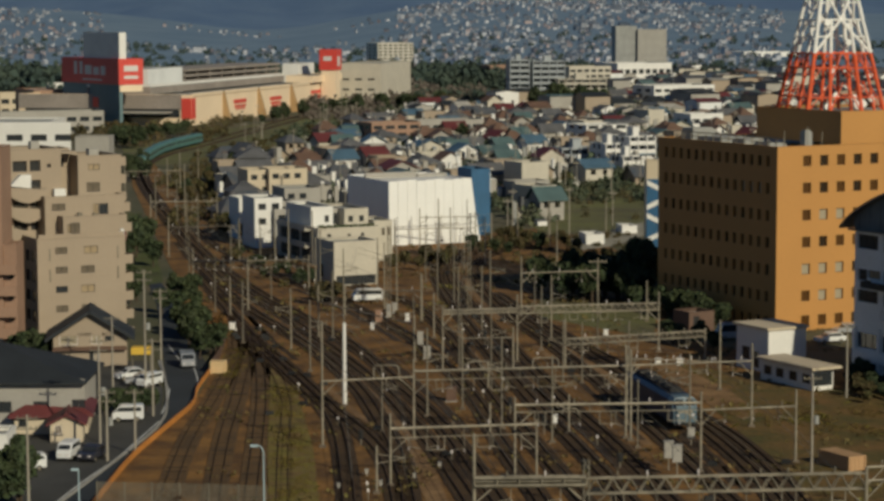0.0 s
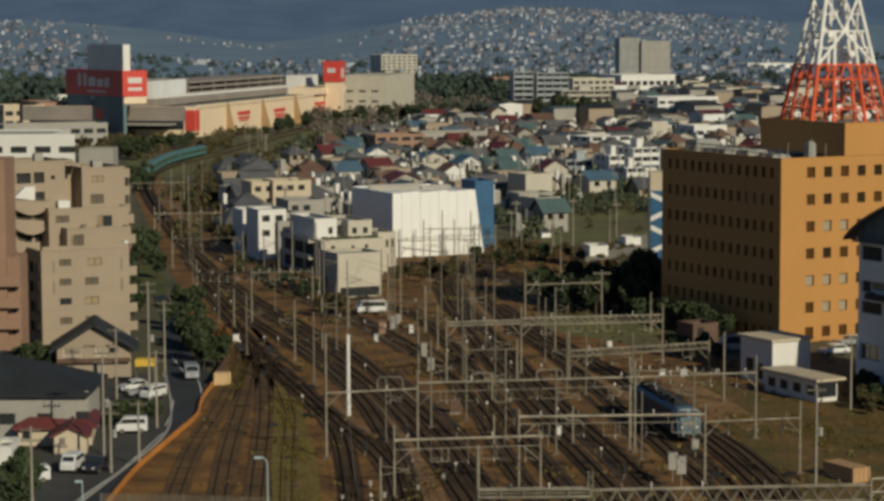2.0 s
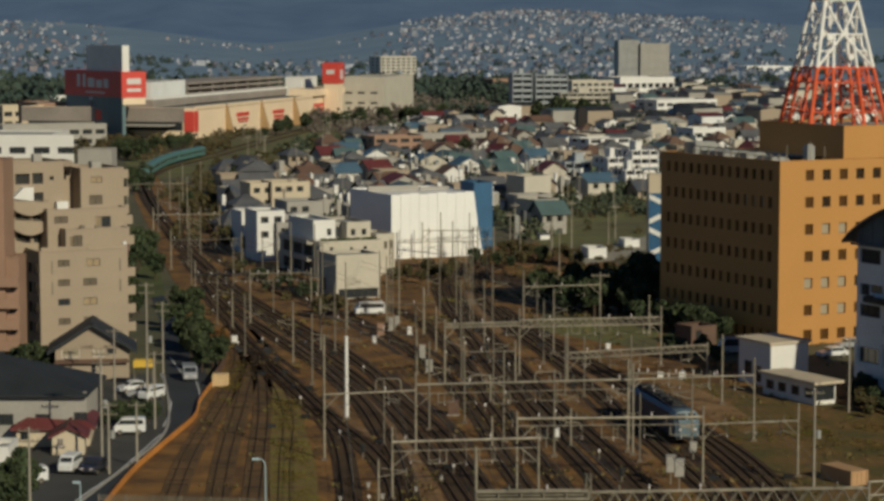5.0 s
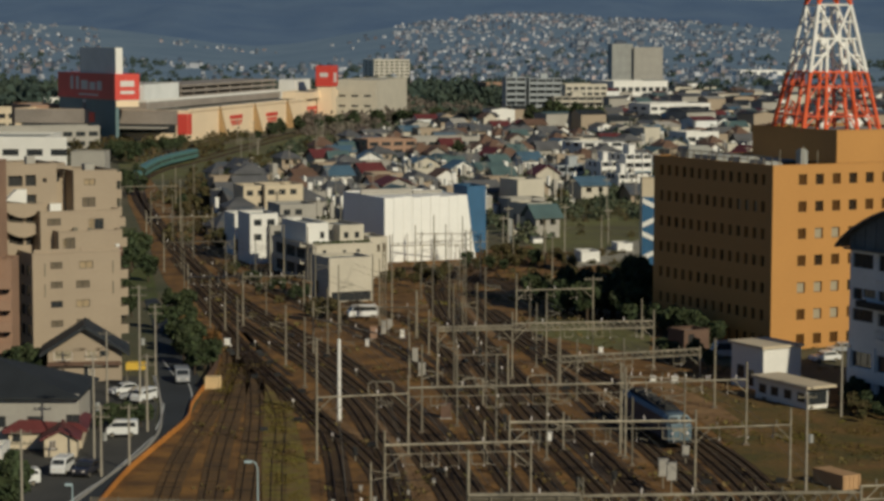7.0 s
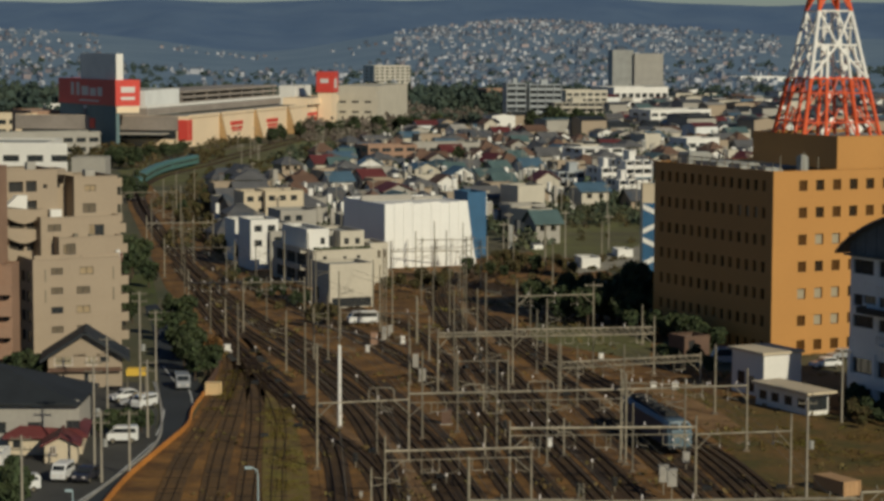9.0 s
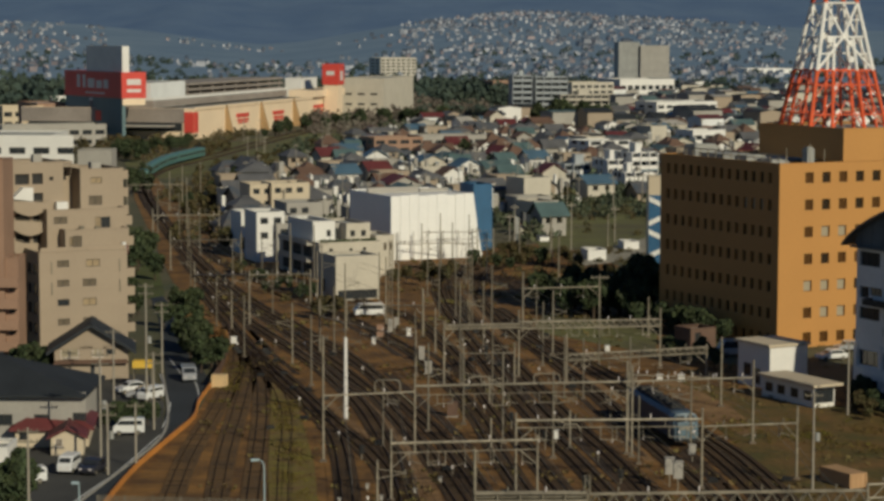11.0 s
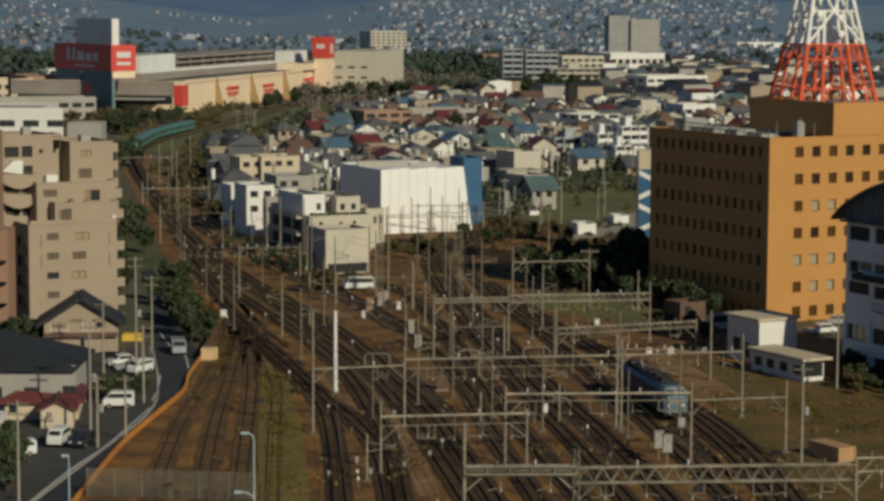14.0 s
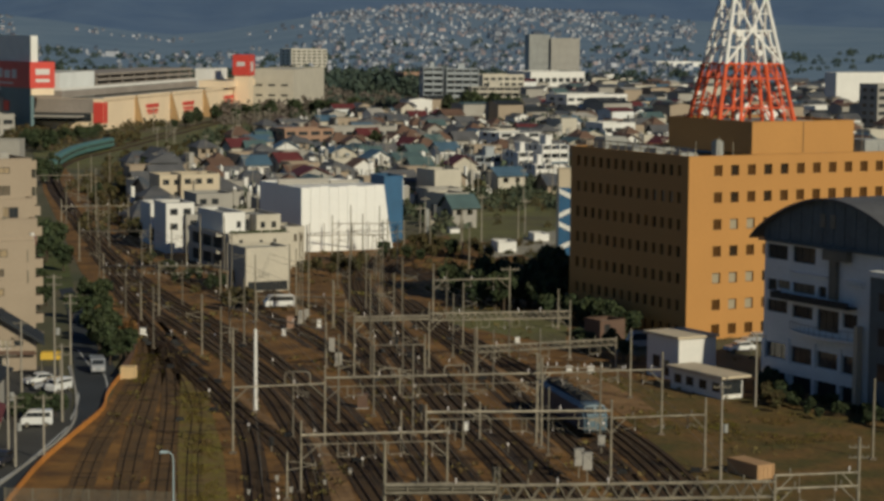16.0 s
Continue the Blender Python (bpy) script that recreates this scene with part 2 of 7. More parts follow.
def wall(bm, m, w, h, holes, depth=0.25):
    """One wall face in the local x-z plane, outward to -y, with openings (x0, x1, z0, z1) and their reveals."""
    holes = [[round(v, 3) for v in q] for q in holes]
    xs = sorted({0.0, round(w, 3), *[v for q in holes for v in q[:2]]})
    zs = sorted({0.0, round(h, 3), *[v for q in holes for v in q[2:]]})
    grid = {}

    def vert(x, z):
        k = (round(x, 4), round(z, 4))
        if k not in grid:
            grid[k] = bm.verts.new(m @ Vector((x, 0, z)))
        return grid[k]
    for x0, x1 in zip(xs, xs[1:]):
        for z0, z1 in zip(zs, zs[1:]):
            cx, cz = (x0 + x1) / 2, (z0 + z1) / 2
            if not any(q[0] < cx < q[1] and q[2] < cz < q[3] for q in holes):
                bm.faces.new((vert(x0, z0), vert(x1, z0), vert(x1, z1), vert(x0, z1)))
    for x0, x1, z0, z1 in holes:
        f = [(x0, z0), (x1, z0), (x1, z1), (x0, z1)]
        o = [bm.verts.new(m @ Vector((x, 0, z))) for x, z in f]
        i = [bm.verts.new(m @ Vector((x, depth, z))) for x, z in f]
        for k in range(4):
            bm.faces.new((o[k], i[k], i[(k + 1) % 4], o[(k + 1) % 4]))


WINDOWS = {}


def window_meshes(w, h, frame_mat, glass_mat, bars):
    """Frame and pane of one window size, centred on its foot, in the opening's plane."""
    k = (round(w, 2), round(h, 2), frame_mat.name, glass_mat.name, bars)
    if k not in WINDOWS:
        bm = bmesh.new()
        t = 0.07
        box(bm, -w / 2, w / 2, 0, 0.08, 0, t)
        box(bm, -w / 2, w / 2, 0, 0.08, h - t, h)
        box(bm, -w / 2, -w / 2 + t, 0, 0.08, t, h - t)
        box(bm, w / 2 - t, w / 2, 0, 0.08, t, h - t)
        for i in range(bars):
            x = -w / 2 + w * (i + 1) / (bars + 1)
            box(bm, x - 0.03, x + 0.03, 0, 0.08, t, h - t)
        fr = bpy.data.meshes.new("window_frame")
        bm.to_mesh(fr)
        fr.materials.append(frame_mat)
        bm = bmesh.new()
        box(bm, -w / 2, w / 2, 0.05, 0.07, 0, h)
        pn = bpy.data.meshes.new("pane")
        bm.to_mesh(pn)
        pn.materials.append(glass_mat)
        WINDOWS[k] = fr, pn
    return WINDOWS[k]


def block(root, x0, y0, a, b, h, z0, wallmat, roofmat, sides, depth=0.22, parapet=0.5, frame_mat=None, bars=1, coping=None):
    """A flat-roofed block of a building under `root`. sides: name -> list of (x, z, w, h, glass) openings, along the side from its left end as one faces it."""
    bm = bmesh.new()
    places = {"front": (pose(x0, y0, z0), a), "right": (pose(x0 + a, y0, z0, 0, 0, 90), b),
              "back": (pose(x0 + a, y0 + b, z0, 0, 0, 180), a), "left": (pose(x0, y0 + b, z0, 0, 0, -90), b)}
    made = []
    for side, (m, w) in places.items():
        holes = [(x - ww / 2, x + ww / 2, z, z + hh) for x, z, ww, hh, _ in sides.get(side, ())]
        wall(bm, m, w, h, holes, depth)
        made += [(m @ pose(x, depth - 0.1, z), ww, hh, g) for x, z, ww, hh, g in sides.get(side, ())]
    part("wall", bm, wallmat, root)
    bm = bmesh.new()
    box(bm, x0 + 0.2, x0 + a - 0.2, y0 + 0.2, y0 + b - 0.2, z0 + h - parapet - 0.2, z0 + h - parapet)
    part("roof", bm, roofmat, root)
    bm = bmesh.new()
    t, e = 0.25, 0.04
    zt = z0 + h
    box(bm, x0 - e, x0 + a + e, y0 - e, y0 + t, zt, zt + 0.12)
    box(bm, x0 - e, x0 + a + e, y0 + b - t, y0 + b + e, zt, zt + 0.12)
    box(bm, x0 - e, x0 + t, y0 + t, y0 + b - t, zt, zt + 0.12)
    box(bm, x0 + a - t, x0 + a + e, y0 + t, y0 + b - t, zt, zt + 0.12)
    part("coping", bm, coping or wallmat, root)
    for m, ww, hh, g in made:
        fr, pn = window_meshes(ww, hh, frame_mat or M_dark, g, bars)
        w = share("window", fr, root, m)
        share("pane", pn, w, Matrix())


def sheet(name, pts, z, material, label, category="ground", thick=0.03):
    bm = bmesh.new()
    prism(bm, pts, z - thick, z)
    return tagged(part(name, bm, material), label, category, kind="structure")


# ---- ground and distance ----
def rise(x, y):
    """Height of the land: flat town, then hills with a saddle on one side."""
    q = x / max(y, 1)
    top = 40 + 32 * math.exp(-((q - 0.04) / 0.07) ** 2) + 18 * math.exp(-((q + 0.19) / 0.05) ** 2) - 22 * math.exp(-((q + 0.08) / 0.035) ** 2) + 10 * math.exp(-((q - 0.14) / 0.05) ** 2)
    s = min(max((y - 1700) / 2000, 0), 1)
    return top * s * s * (3 - 2 * s) * 0.97 + (6 * noise.noise((x / 260, y / 260, 0)) if y > 1700 else 0) * min(1, s * 4)


def land(name, y_rows, ratios, height, material, label, wide=0):
    bm = bmesh.new()
    g = [[bm.verts.new((q * max(y, wide), y, height(q * max(y, wide), y))) for q in ratios] for y in y_rows]
    for r0, r1 in zip(g, g[1:]):
        for k in range(len(ratios) - 1):
            f = bm.faces.new((r0[k], r0[k + 1], r1[k + 1], r1[k]))
            f.smooth = True
    return tagged(part(name, bm, material), label, "ground", kind="structure")


wide_q = [-1.3, -0.9, -0.6] + [i * 0.01 for i in range(-42, 43, 2)] + [0.6, 0.9, 1.3]
land("ground", [-900, -200, 0, 200, 500, 800, 1100, 1400, 1705], wide_q, lambda x, y: 0.0, M_ground, "brown and dull green town ground", 700)
land("backdrop_hill", [1700 + 60 * i for i in range(36)], wide_q, rise, M_hill, "dark wooded foothills, blue haze put in as glow")


def ridge(x, y):
    q = x / y
    t = 74 + 10 * noise.noise((q * 9, 1.3, 0)) + 5 * noise.noise((q * 31, 4, 0)) + 22 * math.exp(-((q - 0.03) / 0.05) ** 2) + 16 * math.exp(-((q - 0.3) / 0.12) ** 2) + 8 * math.exp(-((q + 0.04) / 0.02) ** 2) + 15 / (1 + math.exp((q + 0.035) / 0.012)) + 9 * math.exp(-((q + 0.128) / 0.018) ** 2) + 13 / (1 + math.exp((0.055 - q) / 0.012))
    s = min(max((y - 3700) / 900, 0), 1)
    return -5 + (t + 32) * s + (26 * noise.noise((x / 190, y / 420, 5)) + 10 * noise.noise((x / 70, y / 160, 9))) * s * (1 - s) * 4


land("backdrop_mountain", [3700 + 60 * i for i in range(17)], [i * 0.008 for i in range(-60, 61)], ridge, M_mount, "dark blue mountain ridge, haze put in as glow")
# ---- railway yard ----
sheet("yard", [(-34.5, 186.4), (47.9, 185.5), (63.7, 258.7), (31.8, 305.2), (36.2, 395.9), (25.3, 471.3), (-9.4, 436.8), (-44.1, 479.6), (-73.6, 604.4), (-97.0, 730.6), (-102.5, 730.8), (-80.7, 584.6), (-48.6, 397.8), (-30.6, 306.3), (-28.8, 274.6), (-28.4, 254.3), (-31.5, 225.9)], 0.03, M_soil, "bare brown soil of the railway yard")
sheet("grass_strip", [(-14.7, 186.2), (-10.2, 186.1), (-13.2, 225.6), (-17.0, 259.9), (-21.6, 278.9), (-17.9, 225.7)], 0.14, M_grass, "yellow-green weeds between the sidings", "grass")
sheet("field", [(29.0, 185.7), (52.6, 185.5), (72.8, 258.6), (46.1, 262.9), (26.9, 285.1), (30.1, 251.6), (32.1, 225.1)], 0.06, M_field, "worn brown and green grass beside the tracks", "grass")
sheet("grass_patch", [(12.7, 328.8), (28.8, 305.2), (32.3, 338.0), (15.3, 348.6)], 0.06, M_green, "dull green grass between tracks and office", "grass")
sheet("grass_patch", [(-27.4, 264.0), (-25.2, 271.5), (-25.0, 285.9), (-27.4, 299.8), (-28.6, 294.7), (-28.3, 279.0)], 0.06, M_grass, "weedy grass beside the storage box", "grass")
sheet("grass_patch", [(13.3, 367.1), (35.0, 366.6), (41.6, 433.3), (28.4, 413.0), (15.3, 396.4)], 0.05, M_green, "dull green grass below the road", "grass")
sheet("meadow", [(20, 452), (43, 452), (66, 520), (64, 588), (28, 588), (16, 515)], 0.045, M_green, "dull green meadow below the houses", "grass")
sheet("side_road", [(24.1, 419.1), (32.8, 429.3), (44.7, 460.8), (47.4, 489.2), (34.6, 461.1), (25.2, 447.1)], 0.07, M_paleroad, "pale dusty road beside the blue striped building", "road")
sheet("grass_verge", [(-46.5, 372), (-50.5, 398), (-62, 470), (-68, 505), (-74, 500), (-66, 440), (-57, 385), (-52, 362)], 0.09, M_verge, "green grass verge between apartments and tracks", "grass")
sheet("embankment", [(-93.9, 674.6), (-62.0, 668.0), (-41.0, 715.0), (-40.0, 800.0), (-29.0, 890.0), (-19.0, 960.0), (-38.1, 1048.4), (-72.1, 943.9), (-95.0, 833.8), (-107.9, 756.0)], 0.08, M_green, "long green grass embankment below the mall", "grass")

TRACKS = []
TRACKS.append([(-24.6, 186.3), (-26.5, 228.8), (-26.6, 264.0), (-27.4, 295.7), (-30.8, 326.5)])
TRACKS.append([(-19.9, 186.2), (-22.7, 228.8), (-24.2, 264.0), (-26.0, 295.7), (-29.9, 323.4)])
TRACKS.append([(-16.7, 186.2), (-19.0, 225.7), (-21.2, 259.9), (-24.5, 293.2), (-29.4, 322.2)])
TRACKS.append([(-13.6, 186.2), (-16.3, 225.7), (-17.8, 252.3), (-20.9, 276.7), (-25.9, 303.5), (-32.0, 332.8)])
TRACKS.append([(-7.7, 186.1), (-9.8, 219.8), (-12.1, 243.3), (-16.5, 263.9), (-22.3, 288.2), (-28.9, 317.5)])
TRACKS.append([(-3.1, 186.1), (-5.3, 216.9), (-8.1, 233.3), (-12.5, 250.4), (-18.6, 276.6), (-26.0, 306.2), (-33.0, 339.3), (-42.2, 384.5)])
TRACKS.append([(-2.3, 186.1), (-4.5, 222.6), (-6.8, 241.5), (-10.1, 263.8), (-15.4, 288.1), (-22.7, 314.5), (-30.8, 342.6), (-39.8, 380.2), (-51.3, 437.8)])
TRACKS.append([(4.4, 186.0), (-0.4, 222.5), (-4.2, 246.6), (-8.6, 270.0), (-14.7, 295.5), (-22.7, 326.3), (-32.3, 360.4), (-42.6, 402.3), (-53.8, 454.9), (-65.4, 515.5), (-79.8, 594.4), (-89.1, 661.8), (-90.6, 730.3), (-82.7, 795.8), (-71.8, 909.9), (-51.0, 1101.4)])
TRACKS.append([(6.8, 186.0), (1.9, 225.4), (-1.0, 244.8), (-5.9, 269.9), (-12.6, 300.6), (-21.4, 330.7), (-32.0, 366.5), (-43.1, 411.8), (-53.4, 460.9), (-63.9, 515.5), (-78.0, 594.4), (-86.5, 654.3), (-87.3, 715.4), (-79.7, 778.1), (-68.6, 886.9), (-48.4, 1074.5)])
TRACKS.append([(10.5, 185.9), (6.0, 228.4), (4.0, 252.0), (0.9, 276.3), (-4.4, 305.8), (-12.4, 335.6), (-22.7, 365.5), (-33.6, 397.5), (-44.1, 432.2), (-54.9, 479.9)])
TRACKS.append([(14.6, 185.9), (9.4, 228.4), (6.6, 253.8), (3.8, 280.8), (0.3, 311.2), (-4.0, 338.7), (-11.4, 360.0), (-22.1, 388.4), (-33.8, 411.6)])
TRACKS.append([(18.6, 185.8), (13.9, 225.3), (10.4, 251.9), (7.3, 280.7), (4.2, 311.2), (1.2, 342.0), (-1.1, 379.4), (-0.6, 410.8)])
TRACKS.append([(22.4, 185.8), (17.5, 228.3), (13.8, 255.6), (10.3, 285.3), (6.7, 316.8), (3.0, 352.4), (1.3, 387.8), (4.6, 420.6), (19.3, 441.6)])
TRACKS.append([(27.6, 185.7), (23.6, 225.2), (20.9, 248.1), (17.7, 276.1), (13.4, 305.5), (8.8, 335.2), (5.9, 367.2), (6.4, 401.2), (14.5, 430.8), (30.0, 452.8)])
TRACKS.append([(30.4, 185.7), (29.9, 211.2), (28.4, 229.7), (26.5, 244.5), (23.2, 267.4), (18.7, 292.5), (13.9, 316.7), (9.8, 341.8)])
TRACKS.append([(32.5, 185.7), (32.1, 211.1), (30.6, 230.6), (27.6, 248.7), (23.3, 276.0), (18.4, 300.1), (13.4, 325.7), (8.4, 355.9)])


def track(pts, old=False):
    line = curve_pts(pts, 3.0)
    root = thing("railway_track", Matrix(), "rusty narrow-gauge railway track on dark ballast", "railway track", "tracks of the yard")
    bm = bmesh.new()
    strip(bm, line, -1.25, 1.25, -0.05, 0.10)
    part("ballast_bed", bm, M_overgrown if old else M_ballast, root)
    bm = bmesh.new()
    fine = curve_pts(pts, 0.72)
    rs = random.Random(len(fine))
    for i, (c, n) in enumerate(zip(fine, normals(fine))):
        if c.y > 520:
            break
        if old and rs.random() < 0.85:
            continue
        ang = math.degrees(math.atan2(n.y, n.x))
        box(bm, -1.05, 1.05, -0.11, 0.11, 0.07, 0.155, pose(c.x, c.y, 0, 0, 0, ang))
    sl = part("sleeper_bed", bm, M_sleeper, root)
    tagged(sl, kind="stuff")
    for o in (-0.5685, 0.5015):
        bm = bmesh.new()
        strip(bm, line, o, o + 0.067, 0.12, 0.24 if old else 0.30)
        part("rail", bm, M_oldrail if old else M_rail, root)


for i, pts in enumerate(TRACKS):
    track(pts, i < 4)


sheet("dirt_path", [(25.9, 282.3), (29.4, 281.3), (33.5, 263.1), (35.0, 247.9), (32.8, 242.6), (30.2, 250.9), (27.6, 270.7)], 0.075, M_path, "pale trodden dirt path beside the tracks", "path")
sheet("dirt_path", [(17.9, 259.4), (19.6, 259.4), (23.2, 232.9), (24.9, 221.7), (23.4, 220.8), (21.1, 236.1)], 0.075, M_path, "pale trodden dirt strip between tracks", "path")
sheet("dirt_path", [(-11.6, 276.5), (-10.2, 275.6), (-4.0, 238.1), (-0.9, 216.9), (0.6, 199.1), (-1.4, 199.1), (-3.5, 219.7), (-5.9, 241.5)], 0.075, M_path, "pale trodden dirt strip between tracks", "path")
sheet("lot_front", [(-30.6, 181.4), (-30.8, 196.7), (-15.3, 195.6), (-13.3, 181.2)], 0.09, M_asphalt, "dark asphalt lot behind the mesh fence")


def streaks():
    """Trodden and oil-dark strips that run along the tracks."""
    rs = random.Random(19)
    for i in (5, 6, 8, 9, 10, 11, 12, 13, 14, 15, 5, 7, 9, 11, 13):
        line = curve_pts(TRACKS[i], 2.5)
        near = [k for k, c in enumerate(line) if 200 < c.y < 400]
        for light in (True, False):
            k = rs.choice(near[: max(1, len(near) - 14)])
            seg = line[k:k + rs.randrange(9, 26)]
            if len(seg) < 4:
                continue
            o = rs.choice((-1, 1)) * rs.uniform(1.5, 1.9)
            bm = bmesh.new()
            w = rs.uniform(0.7, 1.3) * (1 if o > 0 else -1)
            strip(bm, seg, min(o, o + w), max(o, o + w), 0.0, 0.052 if light else 0.058)
            tagged(part("dirt_path" if light else "oil_stain", bm, M_path if light else M_ballast), "pale trodden dirt strip between tracks" if light else "dark oily strip of ballast between tracks", "path", kind="structure")


streaks()


# ---- office building with the lattice tower ----
def office():
    root = thing("office_building", pose(46.1, 310.4, 0, 0, 0, 28), "seven-storey ochre tiled office block with square bronze windows", "building")
    rows = [23.0 - 3.78 * k for k in range(7)]
    front, left = [], []
    rnd = random.Random(4)
    for i, z in enumerate(rows):
        for k in range(14):
            x = 5.1 + 2.93 * k
            g = M_glassbrown
            if i in (2, 4, 5) and k in (1, 2) or (i, k) == (4, 0):
                g = M_glassblind
            elif rnd.random() < 0.2:
                g = M_glassdark
            front.append((x, z - 0.0 if z > 1 else 0.6, 1.42, 1.5, g))
        for k in range(14):
            x = 2.2 + 1.95 * k
            left.append((29.6 - x, z if z > 1 else 0.6, 0.85, 1.5, M_glassblind if i == 1 and k in (1, 2, 3) else (M_winglow if rnd.random() < 0.75 else M_glassdark)))
    block(root, 0, 0, 46, 29.6, 25.75, 0, M_brown, M_roofgrey, {"front": front, "left": left}, 0.35, 0.7, M_winf, 0, M_brown)
    block(root, 10.9, 0.02, 18.5, 20, 4.5, 25.9, M_brown, M_roofgrey, {}, 0.3, 0.3, None, 0, M_brown)
    for x, y, w, d, h in ((3.0, 6, 3, 4, 0.7), (3.0, 12, 3.5, 3, 1.0), (3, 18, 5, 6, 0.9), (6.5, 2.4, 1.2, 1.2, 2.6), (3, 25, 4, 3, 2), (35, 4, 5, 5, 2)):
        bm = bmesh.new()
        box(bm, x, x + w, y, y + d, 25.0, 25.05 + h)
        box(bm, x + 0.2, x + w - 0.2, y + 0.2, y + d - 0.2, 25.05 + h, 25.3 + h)
        part("roof_plant", bm, M_roofgrey, root, "grey roof-top machinery cabinet")
    bm = bmesh.new()
    box(bm, 20.0, 20.12, -0.02, 0.015, 26.0, 30.4)
    part("joint_strip", bm, M_winf, root)
    for x in (0.6, 1.8):
        bm = bmesh.new()
        for k in range(15):
            tube(bm, (x, 1 + 1.9 * k, 25.1), (x, 1 + 1.9 * k, 26.9), 0.05)
        tube(bm, (x, 1, 26.9), (x, 27.6, 26.9), 0.05)
        tube(bm, (x, 1, 26.3), (x, 27.6, 26.3), 0.04)
        part("roof_rail", bm, M_steel, root)
    for x in (2.0, 6.0, 8.5, 32.0, 38.0):
        bm = bmesh.new()
        tube(bm, (x, 1.2, 25.1), (x, 1.2, 27.6 + x % 1.7), 0.06)
        part("roof_pole", bm, M_steel, root)
    for k in range(9):
        bm = bmesh.new()
        tube(bm, (11.6 + 2.1 * k, 0.8, 30.4), (11.6 + 2.1 * k, 0.8, 31.3), 0.05)
        part("roof_pole", bm, M_steel, root)


office()


def lattice_tower():
    cx, cy = 45.4 + 19 * 0.883 - 12 * 0.469, 310.4 + 19 * 0.469 + 12 * 0.883
    root = thing("lattice_tower", pose(cx, cy, 30.0, 0, 0, 13), "red and white steel lattice antenna tower on the office roof", "tower")
    half = lambda z: (5.9 - 0.19 * z)
    levels = [0, 4.2, 8.4, 13.2, 18.1, 22.5, 26.5]
    for i, (z0, z1) in enumerate(zip(levels, levels[1:])):
        m = M_towerred if z1 <= 8.5 or z0 > 18 else M_towerwhite
        h0, h1 = half(z0), half(z1)
        c0 = [(h0 * a, h0 * b, z0) for a, b in ((-1, -1), (1, -1), (1, 1), (-1, 1))]
        c1 = [(h1 * a, h1 * b, z1) for a, b in ((-1, -1), (1, -1), (1, 1), (-1, 1))]
        for k in range(4):
            bm = bmesh.new()
            tube(bm, c0[k], c1[k], 0.33, 0.29, 8)
            part("leg", bm, m, root)
            j = (k + 1) % 4
            bm = bmesh.new()
            mid0 = (Vector(c0[k]) + Vector(c0[j])) / 2
            mid1 = (Vector(c1[k]) + Vector(c1[j])) / 2
            if z1 <= 8.5:
                tube(bm, Vector(c0[k]).lerp(c0[j], 0.3), Vector(c1[k]).lerp(c1[j], 0.48), 0.12)
                tube(bm, Vector(c0[k]).lerp(c1[k], .5), Vector(c0[j]).lerp(c1[j], .5), 0.12)
                tube(bm, c0[k], Vector(c1[k]).lerp(c1[j], 0.3), 0.09)
                tube(bm, c0[j], Vector(c1[k]).lerp(c1[j], 0.7), 0.09)
                tube(bm, Vector(c0[k]).lerp(c0[j], 0.7), Vector(c1[k]).lerp(c1[j], 0.52), 0.1)
            elif i % 2 == 0:
                tube(bm, c0[k], mid1, 0.21)
                tube(bm, c0[j], mid1, 0.21)
                tube(bm, Vector(c0[k]).lerp(c1[k], .5), Vector(c0[k]).lerp(mid1, .5), 0.13)
                tube(bm, Vector(c0[j]).lerp(c1[j], .5), Vector(c0[j]).lerp(mid1, .5), 0.13)
            else:
                tube(bm, mid0, c1[k], 0.21)
                tube(bm, mid0, c1[j], 0.21)
                tube(bm, Vector(c0[k]).lerp(c1[k], .5), mid0.lerp(c1[k], .5), 0.13)
                tube(bm, Vector(c0[j]).lerp(c1[j], .5), mid0.lerp(c1[j], .5), 0.13)
            if i:
                tube(bm, c1[k], c1[j], 0.16)
            part("bracing", bm, m, root)
    for k, (a, b) in enumerate([(s * u, v) for s in (-1, 1) for u, v in ((0.42, -1), (0.42, 1))] + [(v, s * u) for s in (-1, 1) for u, v in ((0.42, -1), (0.42, 1))] + [(-0.4, -0.4), (0.4, 0.4), (0.4, -0.4), (-0.4, 0.4)]):
        for z0, z1, m in ((0, 8.4, M_towerred), (8.4, 13.2, M_towerwhite)) if k < 8 else ((0, 8.4, M_towerred), (8.4, 18.1, M_towerwhite)):
            bm = bmesh.new()
            tube(bm, (a * half(z0), b * half(z0), z0), (a * half(z1), b * half(z1), z1), 0.26)
            part("inner_leg", bm, m, root)
    rnd = random.Random(14)
    for k in range(12):
        z = rnd.uniform(0.6, 2.6) if k < 9 else rnd.uniform(9, 15)
        x, y = rnd.uniform(-0.85, 0.85) * half(z), -half(z) * 0.9
        bm = bmesh.new()
        tube(bm, (x, y, z), (x, y - 0.5, z), 0.42, 0.46, 12)
        tube(bm, (x, y + 0.6, z), (x, y, z), 0.08, None, 6)
        part("antenna_drum", bm, M_towerwhite, root, "white microwave antenna drum")


lattice_tower()
# ---- buildings beside the yard ----
def grid(xs, zs, w, h, g, skip=()):
    return [(x, z, w, h, g) for i, z in enumerate(zs) for k, x in enumerate(xs) if (i, k) not in skip]


